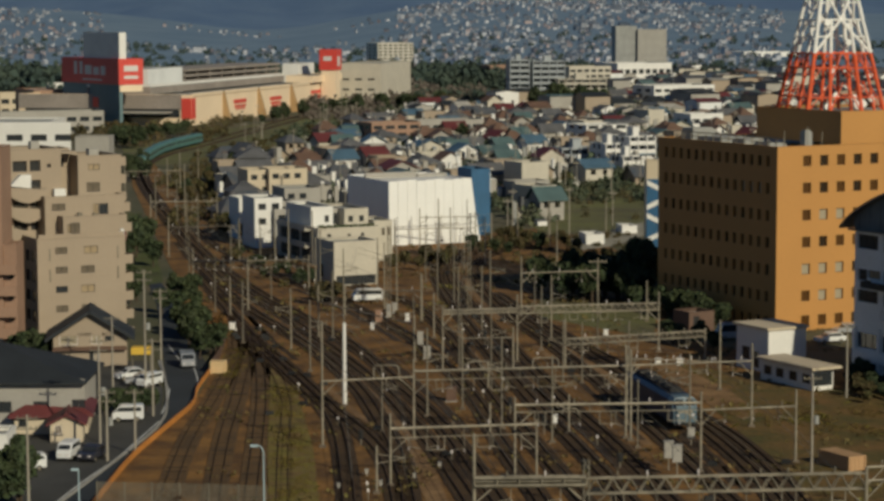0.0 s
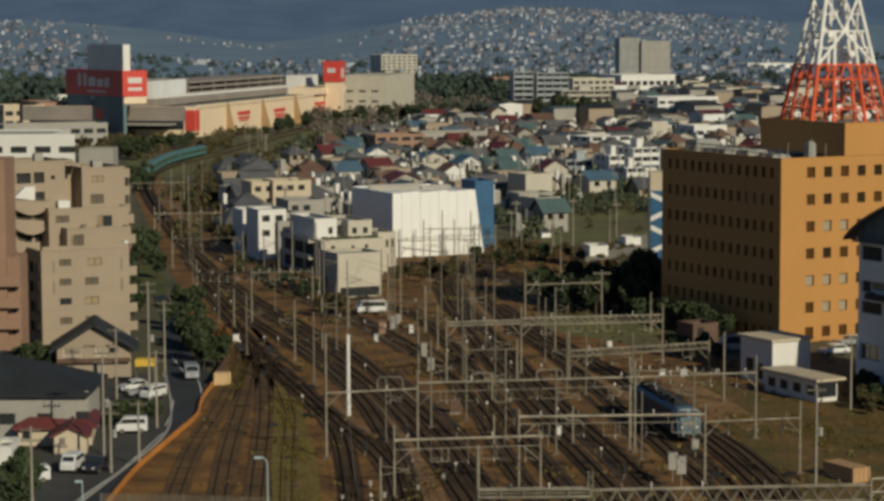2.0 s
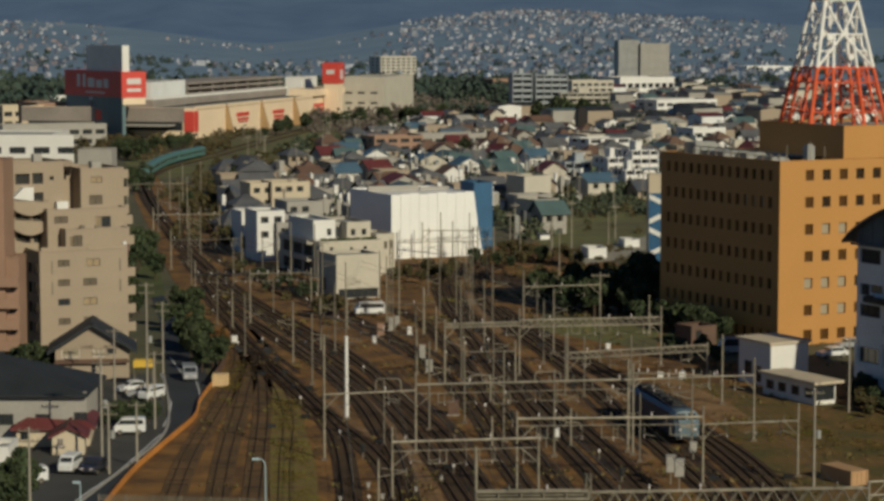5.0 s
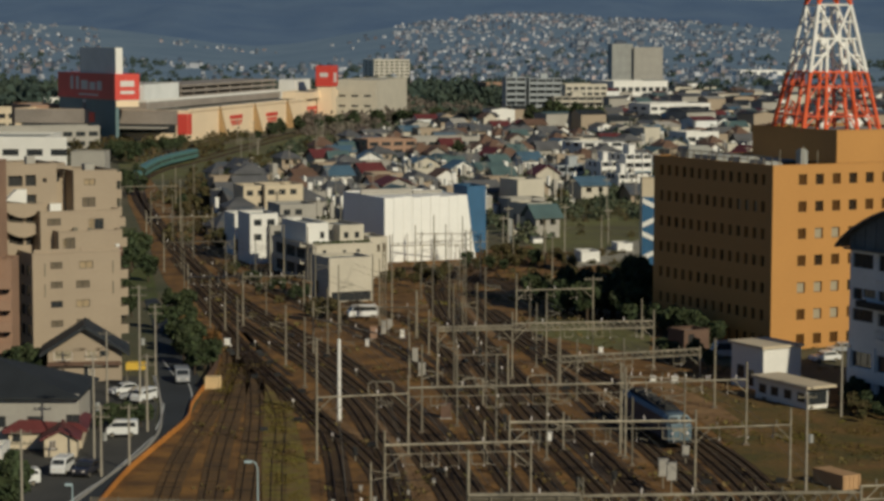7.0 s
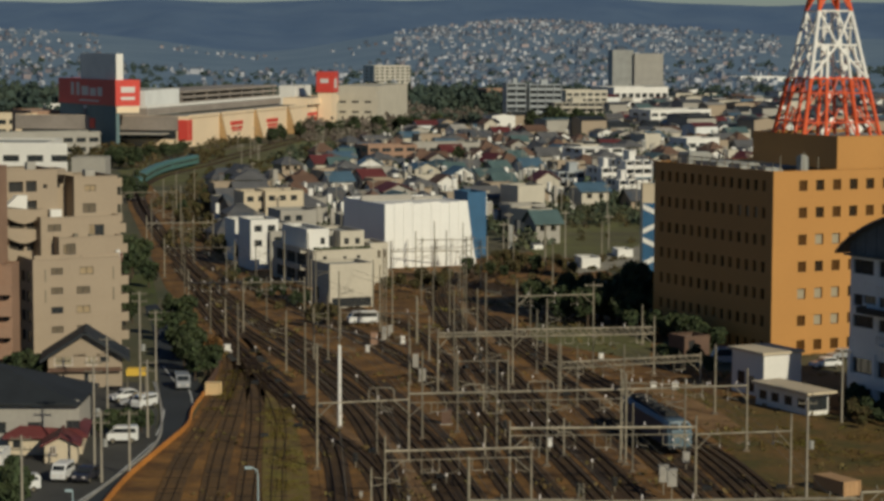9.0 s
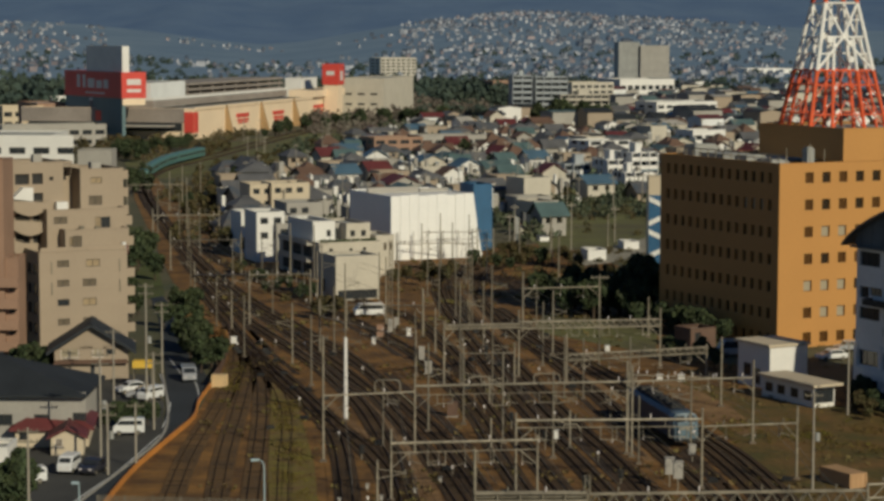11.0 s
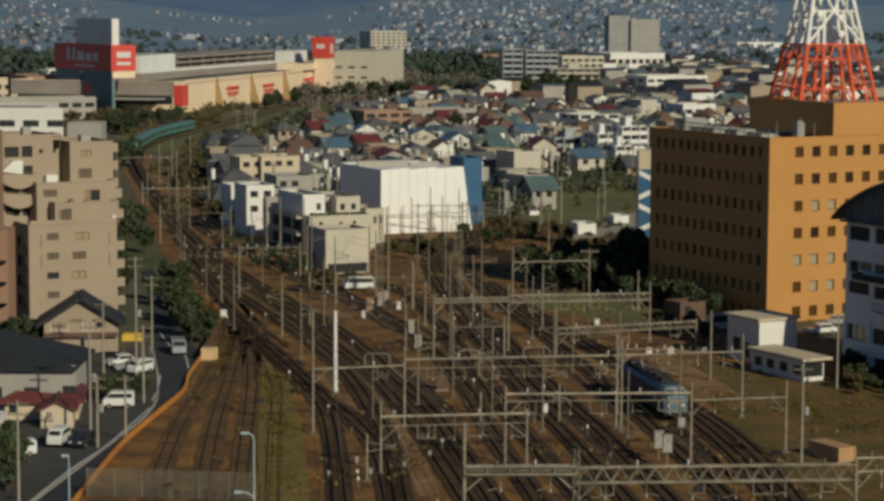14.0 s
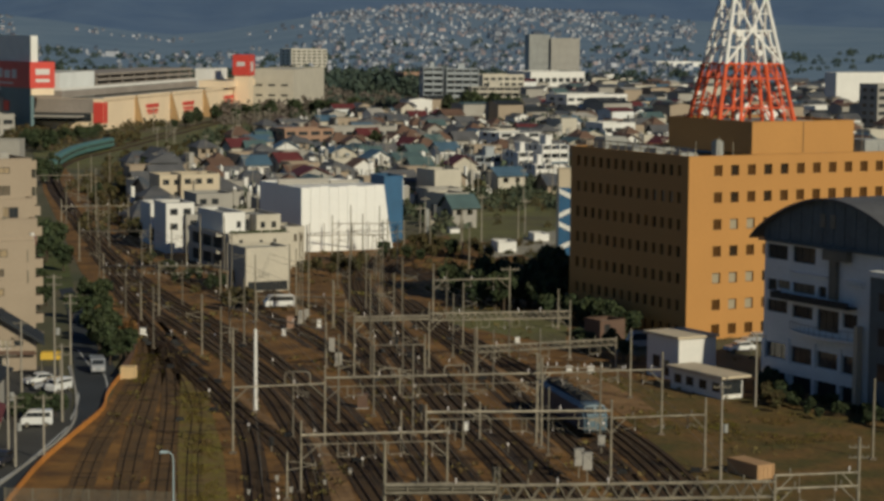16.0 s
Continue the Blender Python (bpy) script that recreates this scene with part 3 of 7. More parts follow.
def balcony(root, x0, x1, y0, y1, z, material):
    """A projecting slab with a solid parapet."""
    bm = bmesh.new()
    box(bm, x0, x1, y0, y1, z, z + 0.18)
    box(bm, x0, x1, y0, y0 + 0.12, z + 0.18, z + 1.25)
    box(bm, x0, x0 + 0.12, y0 + 0.12, y1, z + 0.18, z + 1.25)
    box(bm, x1 - 0.12, x1, y0 + 0.12, y1, z + 0.18, z + 1.25)
    part("balcony", bm, material, root)


def apartment_house():
    root = thing("apartment_building", pose(-54.12, 299.0, 0, 0, 0, 27), "stepped beige apartment block with small windows and balconies", "building")
    zt, st = 14.44, 2.62
    front = []
    for k, (g1, g2) in enumerate(((M_dullglass, M_curtain), (M_dullglass, M_dullglass), (M_glass, M_curtain), (M_dullglass, M_dullglass), (M_glass, M_dullglass))):
        z = 12.25 - st * k
        front += [(3.3, z + 0.05, 1.65, 0.9, g1), (7.45 - (0.5 if k else 0), z - 0.05, 1.9, 1.0, g2)]
    block(root, 0, 0, 12.3, 14, zt - 0.12, 0, M_beige, M_roofgrey, {"front": front, "left": grid([9.5, 12.0], [11.2 - 2.68 * k for k in range(5)], 1.6, 1.5, M_glass)}, 0.16, 0.9, M_dark, 1)
    block(root, 4.45, 2.5, 9.0, 10, 3.0, zt - 0.5, M_beige, M_roofgrey, {"front": [(1.65, 0.75, 1.3, 1.5, M_dullglass), (0.8, 0.9, 0.5, 1.2, M_curtain)]}, 0.16, 0.5)
    block(root, 2.7, 5.0, 11.3, 9, 5.6, zt - 0.5, M_beige, M_roofgrey, {"front": [(1.9, 3.75, 1.9, 0.95, M_dullglass), (8.3, 3.0, 1.3, 1.5, M_glass), (7.2, 3.0, 0.8, 1.5, M_curtain)]}, 0.16, 0.5)
    block(root, 8.4, 8.0, 6.2, 9, 5.7, 19.1, M_beige, M_roofgrey, {"front": [(2.3, 3.75, 1.6, 0.85, M_curtain), (2.15, 0.75, 1.9, 1.3, M_dullglass)]}, 0.16, 0.5)
    holes = []
    # matt black panes stand in for the shadowy inside of these openings
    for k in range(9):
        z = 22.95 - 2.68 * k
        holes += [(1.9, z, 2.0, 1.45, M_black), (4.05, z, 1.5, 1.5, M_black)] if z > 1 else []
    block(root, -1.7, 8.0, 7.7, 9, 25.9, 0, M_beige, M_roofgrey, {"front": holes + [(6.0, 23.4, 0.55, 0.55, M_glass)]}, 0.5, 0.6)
    block(root, 6.02, 11.5, 2.36, 5, 25.7, 0, M_beige, M_roofgrey, {"front": [(1.1, 23.2, 0.7, 1.2, M_glass)]}, 0.16, 0.4)
    bm = bmesh.new()
    box(bm, 6.02, 8.38, 8.6, 11.4, 25.2, 25.5)
    part("bridge_slab", bm, M_beige, root)
    bm = bmesh.new()
    box(bm, 4.7, 6.3, 7.0, 7.9, 19.2, 20.5)
    part("tank_housing", bm, M_white, root, "white roof-top tank housing")
    # rounded shell balconies of the side wing
    for k in range(7):
        zb, right = 18.75 - 2.68 * k, 3.4 if k < 2 else -0.05
        bm = bmesh.new()
        face = [(right, zb + 1.75), (-1.65, zb + 2.2)] + [(-1.65 + (right + 1.65) * i / 10, zb + 1.2 * (1 - math.sin(math.pi * (0.06 + 0.88 * i / 10)))) for i in range(11)]
        n = len(face)
        a = [bm.verts.new((x, 6.5 + 0.12 * abs(i - n / 2) / n, z)) for i, (x, z) in enumerate(face)]
        b = [bm.verts.new((x, 7.98, z)) for x, z in face]
        for i in range(n):
            bm.faces.new((a[i], b[i], b[(i + 1) % n], a[(i + 1) % n]))
        bm.faces.new(a)
        bm.faces.new(b[::-1])
        bmesh.ops.recalc_face_normals(bm, faces=bm.faces)
        part("balcony", bm, M_beige, root, "rounded solid balcony front")
        bm = bmesh.new()
        tube(bm, (-1.6, 6.55, zb + 2.45), (right, 6.55, zb + 2.0), 0.04)
        part("handrail", bm, M_steeld, root)
    # top piece of the first balcony, white to imitate sun falling on it
    bm = bmesh.new()
    shed = [(-1.65, 21.15), (1.25, 20.75), (1.3, 22.6), (-0.05, 22.6)]
    a = [bm.verts.new((x, 6.45, z)) for x, z in shed]
    b = [bm.verts.new((x, 7.95, z)) for x, z in shed]
    for i in range(4):
        bm.faces.new((a[i], b[i], b[(i + 1) % 4], a[(i + 1) % 4]))
    bm.faces.new(a)
    bm.faces.new(b[::-1])
    bmesh.ops.recalc_face_normals(bm, faces=bm.faces)
    part("sunlit_balcony_top", bm, M_white, root, "sloping balcony top, sunlight put into its white")
    # storey bands, drain pipes and the stub balconies of the far side
    for k in range(5):
        bm = bmesh.new()
        box(bm, -0.02, 12.32, -0.035, -0.004, 11.72 - st * k, 11.80 - st * k)
        part("storey_band", bm, M_beige, root)
    for x in (1.7, 11.2):
        bm = bmesh.new()
        for z0, z1 in ((11.4, 13.1), (8.6, 10.3)):
            box(bm, x - 0.08, x + 0.08, -0.1, -0.004, z0, z1)
        part("drain_pipe", bm, M_steeld, root)
    for k in range(6):
        if 11.6 - 2.5 * k > 1:
            balcony(root, 12.34, 13.5, 0.4, 5.5, 10.5 - 2.5 * k, M_beige)
    balcony(root, 13.48, 14.3, 3.0, 7.0, 14.6, M_beige)
    balcony(root, 14.03, 14.9, 5.3, 8.5, 17.2, M_beige)
    for k in range(3):
        balcony(root, 14.63, 15.5, 8.5, 13, 23.3 - 2.45 * k, M_beige)
    # terrace parapets and clutter
    for x0, x1, y, z in ((0.3, 4.2, 0.4, zt), (6.8, 13.3, 2.2, zt + 0.0)):
        bm = bmesh.new()
        box(bm, x0, min(x1, 12.2), 0.3, 0.42, z, z + 0.5)
        part("terrace_rail", bm, M_beige, root)
    for x, y, z, w, h, m in ((12.0, 1.0, 13.6, 0.5, 1.6, M_carwhite), (12.6, 1.2, 13.6, 0.3, 1.2, M_redroof), (6.9, 3.6, 16.5, 0.6, 0.9, M_steeld), (9.0, 3.4, 16.5, 0.5, 0.8, M_steeld), (2.4, 10.0, 25.4, 1.2, 1.5, M_conc), (11.0, 11.0, 24.4, 1.4, 1.2, M_conc)):
        bm = bmesh.new()
        box(bm, x, x + w, y, y + w, z, z + h)
        box(bm, x + 0.05, x + w - 0.05, y - 0.03, y, z + 0.1, z + h * 0.6)
        part("roof_unit", bm, m, root)


apartment_house()


def plain_block(name, x, y, ang, a, b, h, wallmat, label, front=(), left=(), right=(), roof=None, x0=0.0, bars=1, parapet=0.4, category="building"):
    root = thing(name, pose(x, y, 0, 0, 0, ang), label, category)
    block(root, x0, 0, a, b, h, 0, wallmat, roof or M_roofgrey, {"front": list(front), "left": list(left), "right": list(right)}, 0.15, parapet, M_dark, bars)
    return root


PB = plain_block("apartment_building", -67.4, 292, 0, 10.0, 7, 27.0, M_pinkish, "pinkish brown apartment block with small windows", front=grid([2.0, 5.0], [3 + 2.8 * k for k in range(7)], 1.5, 1.1, M_glass))
block(PB, 10.02, 0.6, 1.7, 5, 14.3, 0, M_pinkish, M_roofgrey, {"front": grid([0.85], [1.5 + 2.8 * k for k in range(4)], 0.8, 1.0, M_glass)}, 0.15, 0.3)
for k in range(4):
    balcony(PB, 8.6, 11.9, -0.9, -0.02, 2.2 + 2.8 * k, M_pinkish)
plain_block("factory_building", -118.4, 560, 0, 20.4, 26, 17.8, M_white, "large white works building with ribbon windows", front=grid([6 + 6 * k for k in range(4)], [13.2], 4.0, 1.6, M_glass))
plain_block("low_house", -81.6, 500, 0, -74.1 - -81.6, 8, 17.3, M_conc, "flat-roofed pale house behind the apartments", front=grid([2, 5.6], [8.2], 1.6, 1.1, M_glass))


def house(name, x, y, ang, w, d, hw, hr, wallmat, roofmat, label, wins=(), side_wins=(), over=0.6, ridge_x=False, hip=0.0, group="", category="house", cheap=False, t=0.22):
    """A pitched-roof house, its front-left corner at x, y. The gable shows at the front unless ridge_x; hip: how far the ridge's ends are drawn in."""
    root = thing(name, pose(x, y, 0, 0, 0, ang), label, category, group)
    bm = bmesh.new()
    wall(bm, Matrix(), w, hw, [(a - c / 2, a + c / 2, b, b + e) for a, b, c, e, _ in wins], 0.12)
    wall(bm, pose(w, 0, 0, 0, 0, 90), d, hw, [(a - c / 2, a + c / 2, b, b + e) for a, b, c, e, _ in side_wins], 0.12)
    wall(bm, pose(w, d, 0, 0, 0, 180), w, hw, [])
    wall(bm, pose(0, d, 0, 0, 0, -90), d, hw, [])
    if not hip:
        if ridge_x:
            for X in (0.0, w):
                bm.faces.new([bm.verts.new(p) for p in ((X, 0, hw), (X, d, hw), (X, d / 2, hw + hr))])
        else:
            for Yy in (0.0, d):
                bm.faces.new([bm.verts.new(p) for p in ((0, Yy, hw), (w, Yy, hw), (w / 2, Yy, hw + hr))])
    part("wall", bm, wallmat, root)
    bm = bmesh.new()
    span = (d if ridge_x else w) / 2
    drop = over * hr / span
    L = w if ridge_x else d
    for s in (-1, 1):
        pr = []
        for u, inner in ((-over, hip), (L + over, -hip)):
            pr.append(((span + s * (span + over)), u, hw - drop))
            pr.append((span, u + inner + (over if hip and inner > 0 else -over if hip else 0), hw + hr))
        quad = [pr[0], pr[2], pr[3], pr[1]]
        q3 = [((u, v, z) if ridge_x else (v, u, z)) for v, u, z in quad]
        lo = [bm.verts.new(p) for p in q3]
        hi = [bm.verts.new((p[0], p[1], p[2] + t)) for p in q3]
        for k in range(4):
            bm.faces.new((lo[k], lo[(k + 1) % 4], hi[(k + 1) % 4], hi[k]))
        bm.faces.new(lo[::-1])
        bm.faces.new(hi)
    if hip:
        for u, r in ((-over, hip), (L + over, L - hip)):
            tri = [(-over, u, hw - drop), (2 * span + over, u, hw - drop), (span, r, hw + hr)]
            q3 = [((b, a, z) if ridge_x else (a, b, z)) for a, b, z in tri]
            lo = [bm.verts.new(p) for p in q3]
            hi = [bm.verts.new((p[0], p[1], p[2] + t)) for p in q3]
            bm.faces.new(lo[::-1])
            bm.faces.new(hi)
            for k in range(3):
                bm.faces.new((lo[k], lo[(k + 1) % 3], hi[(k + 1) % 3], hi[k]))
    bmesh.ops.recalc_face_normals(bm, faces=bm.faces)
    if not cheap:
        if ridge_x:
            box(bm, -over + hip, w + over - hip, d / 2 - 0.18, d / 2 + 0.18, hw + hr + 0.1, hw + hr + 0.36)
        else:
            box(bm, w / 2 - 0.18, w / 2 + 0.18, -over + hip, d + over - hip, hw + hr + 0.1, hw + hr + 0.36)
    part("roof", bm, roofmat, root)
    for ws, m0 in ((wins, Matrix()), (side_wins, pose(w, 0, 0, 0, 0, 90))):
        for a, b, c, e, g in ws:
            fr, pn = window_meshes(c, e, M_dark if g is M_glass else M_signwhite, g, 1)
            o = share("window", fr, root, m0 @ pose(a, 0.04, b))
            if not cheap:
                share("pane", pn, o, Matrix())
    return root


HX = -48.7
HW = -40.1 - -48.7
GH = house("gable_house", HX - 0.4, 281, 8, HW + 0.6, 6.5, 3.9, 6.8 - 3.9, M_beige, M_slate, "grey two-storey house with a shallow dark gable roof", [(1.9, 2.8, 2.3, 1.5, M_glassblind), (HW - 3.2, 2.8, 1.3, 1.5, M_glassblind), (HW - 1.6, 3.2, 1.1, 0.9, M_glass), (HW - 3.2, 0.6, 0.8, 1.2, M_glassblind), (5.0, 0.3, 1.1, 1.8, M_glass)], [(3, 3, 1.6, 1.2, M_glass)], over=1.0, t=0.42)
bm = bmesh.new()
lo = [bm.verts.new(p) for p in ((0.1, -0.02, 2.42), (9.0, -0.02, 2.42), (9.2, -0.75, 2.12), (-0.1, -0.75, 2.12))]
hi = [bm.verts.new(v.co + Vector((0, 0, 0.14))) for v in lo]
for k in range(4):
    bm.faces.new((lo[k], lo[(k + 1) % 4], hi[(k + 1) % 4], hi[k]))
bm.faces.new(lo[::-1])
bm.faces.new(hi)
bmesh.ops.recalc_face_normals(bm, faces=bm.faces)
part("pent_roof", bm, M_brownroof, GH, "brown tiled pent roof between the storeys")
house("dark_roof_house", -58.7, 236, 0, -38.7 - -58.7, 12, 5.6 + 0.2, 3.1, M_conc, M_slate, "grey house with a broad black hipped roof", [(12, 2.2, 1.8, 1.2, M_glass), (16, 2.4, 1.6, 1.0, M_glass), (20, 2.2, 1.4, 1.4, M_glass), (14, 0.2, 1.8, 1.4, M_glass)], [(3, 1.9, 1.2, 1.0, M_glass)], over=0.9, ridge_x=True, hip=10.0)
house("red_roof_house", -45.33, 235.0, 6, 7.68, 8.5, 2.16, 2.05, M_cream, M_redroof, "cream house with maroon tiled gable roof", [(0.9, 0.8, 1.0, 1.1, M_glass)], [(2.5, 0.8, 1.2, 1.0, M_glass)], over=0.6, t=0.3, hip=3.2)
house("house_porch", -40.76, 230.5, 6, 3.31, 4.4, 1.98, 0.82, M_cream, M_redroof, "low cream front wing under its own maroon gable", [(0.8, 0.9, 0.7, 0.9, M_dullglass)], [], over=0.45, t=0.22)
plain_block("garage", -45.7, 223, 0, -43.8 - -45.7, 5, 2.2, M_white, "small white garage with a flat roof", category="garage")


def white_hall():
    root = thing("sheeted_hall", pose(*(-10.4, 430.3), 0, 0, 0, 24), "tall white hall wrapped in building sheets", "building")
    a, b, h = 17.4, 21.4, 12.36
    nx = int(a / 1.8)
    for i in range(nx):
        bm = bmesh.new()
        box(bm, a * i / nx + 0.03, a * (i + 1) / nx - 0.03, -0.03 - 0.04 * (i % 2), 0.1, 0, h + 0.12 * (i % 3))
        part("front_sheet", bm, M_whitesheet, root)
    bm = bmesh.new()
    box(bm, 0, a, 0.1, 0.3, 0, h)
    box(bm, 0, 0.2, 0.3, b, 0, h)
    box(bm, a - 0.2, a, 0.3, b, 0, h)
    box(bm, 0.2, a - 0.2, b - 0.2, b, 0, h)
    part("wall", bm, M_whitesheet, root)
    bm = bmesh.new()
    box(bm, 0.2, a - 0.2, 0.3, b - 0.2, h - 0.5, h - 0.2)
    part("roof", bm, M_white, root)
    bm = bmesh.new()
    fl = [(a + 0.02, 0.0), (a + 2.0, 0.0), (a + 0.9, h * 0.5), (a + 0.02, h + 0.1)]
    lo = [bm.verts.new((x, 0.05, z)) for x, z in fl]
    hi = [bm.verts.new((x, b - 0.2, z)) for x, z in fl]
    for k in range(4):
        bm.faces.new((lo[k], lo[(k + 1) % 4], hi[(k + 1) % 4], hi[k]))
    bm.faces.new(lo[::-1])
    bm.faces.new(hi)
    bmesh.ops.recalc_face_normals(bm, faces=bm.faces)
    part("flank_sheet", bm, M_whitesheet, root, "white sheet battered out at the flank")
    for x0, x1 in ((0, a * 0.62), (a * 0.64, a)):
        bm = bmesh.new()
        box(bm, x0, x1, b * 0.55, b * 0.58, h - 0.2, h + (0.9 if x0 == 0 else 0.5))
        part("ridge_sheet", bm, M_conc, root)
    for k in range(6):
        bm = bmesh.new()
        tube(bm, (1.5 + k * 3.1, -0.5, 0), (1.5 + k * 3.1, -0.5, h * 0.45), 0.05)
        tube(bm, (1.5 + k * 3.1, -0.5, h * 0.3), (min(a, 4.6 + k * 3.1), -0.5, h * 0.3), 0.04)
        part("scaffold_pole", bm, M_steeld, root)


white_hall()


def works():
    n = "works_building"
    a, b, h = 7.7, 7.7, 7.21
    r = plain_block(n, *(-17.8, 365.4), 24, a, b, h, M_offwhite, "low off-white works block with a grey shaded side", front=[(a / 2, 0.2, a * 0.9, 1.5, M_glass)], left=[(2, 1, 1.5, 2.2, M_glass)], bars=4)
    a, b, h = 11.8, 21.0, 6.45
    r = plain_block(n, *(-22.2, 396.7), 24, a, b, h, M_offwhite, "three-storey pale works building with roof terraces", front=[(2.2, 4.9, 0.7, 0.6, M_glass), (6.0, 4.9, 0.6, 0.5, M_glass), (8.6, 4.9, 0.6, 0.6, M_glass), (5.5, 1.2, 8.0, 1.6, M_glass)], left=grid([4.2 + 5.4 * k for k in range(3)], [0.6, 3.6], 4.4, 2.0, M_black), bars=2)
    block(r, 0.3, 4.0, 4.2, 13, 3.9, h - 0.4, M_white, M_roofgrey, {"front": [(3.0, 1.2, 0.8, 1.2, M_glass)]}, 0.15, 0.4, M_dark, 1)
    block(r, 4.52, 7.5, 2.4, 9, 3.2, h - 0.4, M_conc, M_roofgrey, {"front": [(1.2, 0.4, 1.4, 2.0, M_glass)]}, 0.15, 0.3, M_dark, 1)
    block(r, 6.94, 4.6, 4.6, 12, 3.3, h - 0.4, M_offwhite, M_roofgrey, {"front": [(1.2, 1.0, 0.9, 1.1, M_glass), (3.3, 1.0, 0.9, 1.1, M_glass)]}, 0.15, 0.4, M_dark, 1)
    for x in (0.6, 2.1, 3.7, 5.2, 6.8, 8.4, 9.9):
        bm = bmesh.new()
        box(bm, x, x + 1.3, 0.9, 1.5, h - 0.4, h + 0.1)
        bmesh.ops.subdivide_edges(bm, edges=bm.edges, cuts=3, use_grid_fill=True)
        for v in bm.verts:
            v.co += noise.noise_vector(v.co * 2.3 + Vector((x, 0, 0))) * 0.3 + Vector((0, 0, 0.35 if v.co.z > h else 0))
        part("terrace_hedge", bm, M_leafdark, r, "dark potted hedge on the terrace")
    for z in (2.9, 5.9):
        bm = bmesh.new()
        box(bm, -1.3, -0.02, 3.0, 18.0, z, z + 0.25)
        box(bm, -1.3, -1.2, 3.0, 18.0, z + 0.25, z + 0.8)
        part("gallery", bm, M_offwhite, r, "pale access gallery")
    block(r, a + 0.02, 2.6, 3.6, 8, 7.2, 0, M_offwhite, M_roofgrey, {"front": grid([0.7, 1.8, 2.9], [4.6], 0.6, 1.3, M_dullglass)}, 0.15, 0.3, M_dark, 0)
    for C, a, b, h, m, lab in (((-35.8, 426.7), 5.5, 9, 9.47, M_white, "tall narrow white town house"),
                               ((-35.2, 442.9), 6, 10, 7.48, M_conc, "grey rendered flat-roofed house"),
                               ((-32.0, 426.6), 3.5, 8, 7.32, M_conc, "narrow grey town house"),
                               ((-40.2, 443.1), 4, 8, 8.15, M_white, "slim white town house"),
                               ((-44.4, 511.9), 11, 9, 9.01, M_cream, "cream apartment house with a flat roof"),
                               ((-39.5, 511.7), 9, 9, 9.26, M_cream, "cream house with wide windows"),
                               ((-33.8, 479.4), 8, 10, 7.24, M_conc, "pale house with a flat roof"),
                               ((-19.9, 492.5), 9, 10, 4.96, M_conc, "pale low flat-roofed building")):
        plain_block("town_house", *C, 20, a, b, h, m, lab, front=grid([1.5 + 2.6 * k for k in range(max(1, int(a / 2.7)))], [h - 2.2, h - 5.0] if h > 6 else [0.8], 1.5, 1.2, M_glass), category="house")


works()


def hut():
    root = thing("yard_hut", pose(*(40.0, 274.8), 0, 0, 0, 28), "white two-level yard hut with flat overhanging roofs", "hut")
    a, b, h = 5.7, 6.7, 5.47
    block(root, 0, 0, a, b, h - 0.3, 0, M_white, M_roofgrey, {"left": [(2.0, 1.2, 1.6, 1.6, M_glass), (b - 2.5, 0.4, 1.1, 2.0, M_glass)]}, 0.12, 0.2, M_dark, 1)
    bm = bmesh.new()
    box(bm, -0.35, a + 0.3, -0.3, b + 0.5, h - 0.15, h + 0.15)
    part("flat_roof", bm, M_cream, root, "pale cream flat roof slab")
    root2 = thing("yard_hut", pose(*(43.2, 261.4), 0, 0, 0, 28), "low white hut with a pale roof and wide windows", "hut")
    a, b, h = 3.1, 10.6, 2.81
    # front window enlarged so its dark glass also imitates shade on the wall
    block(root2, 0, 0, a, b - 0.5, h - 0.3, 0, M_white, M_roofgrey, {"front": [(a / 2, 0.55, a * 0.9, 1.6, M_glass)], "left": grid([1.4, 3.8, 6.4, 9.0], [0.8], 1.5, 1.1, M_glass)}, 0.12, 0.2, M_dark, 2)
    bm = bmesh.new()
    box(bm, -0.7, a + 0.5, -1.0, b - 0.4, h - 0.2, h + 0.1)
    part("flat_roof", bm, M_cream, root2, "pale cream flat roof slab")


hut()


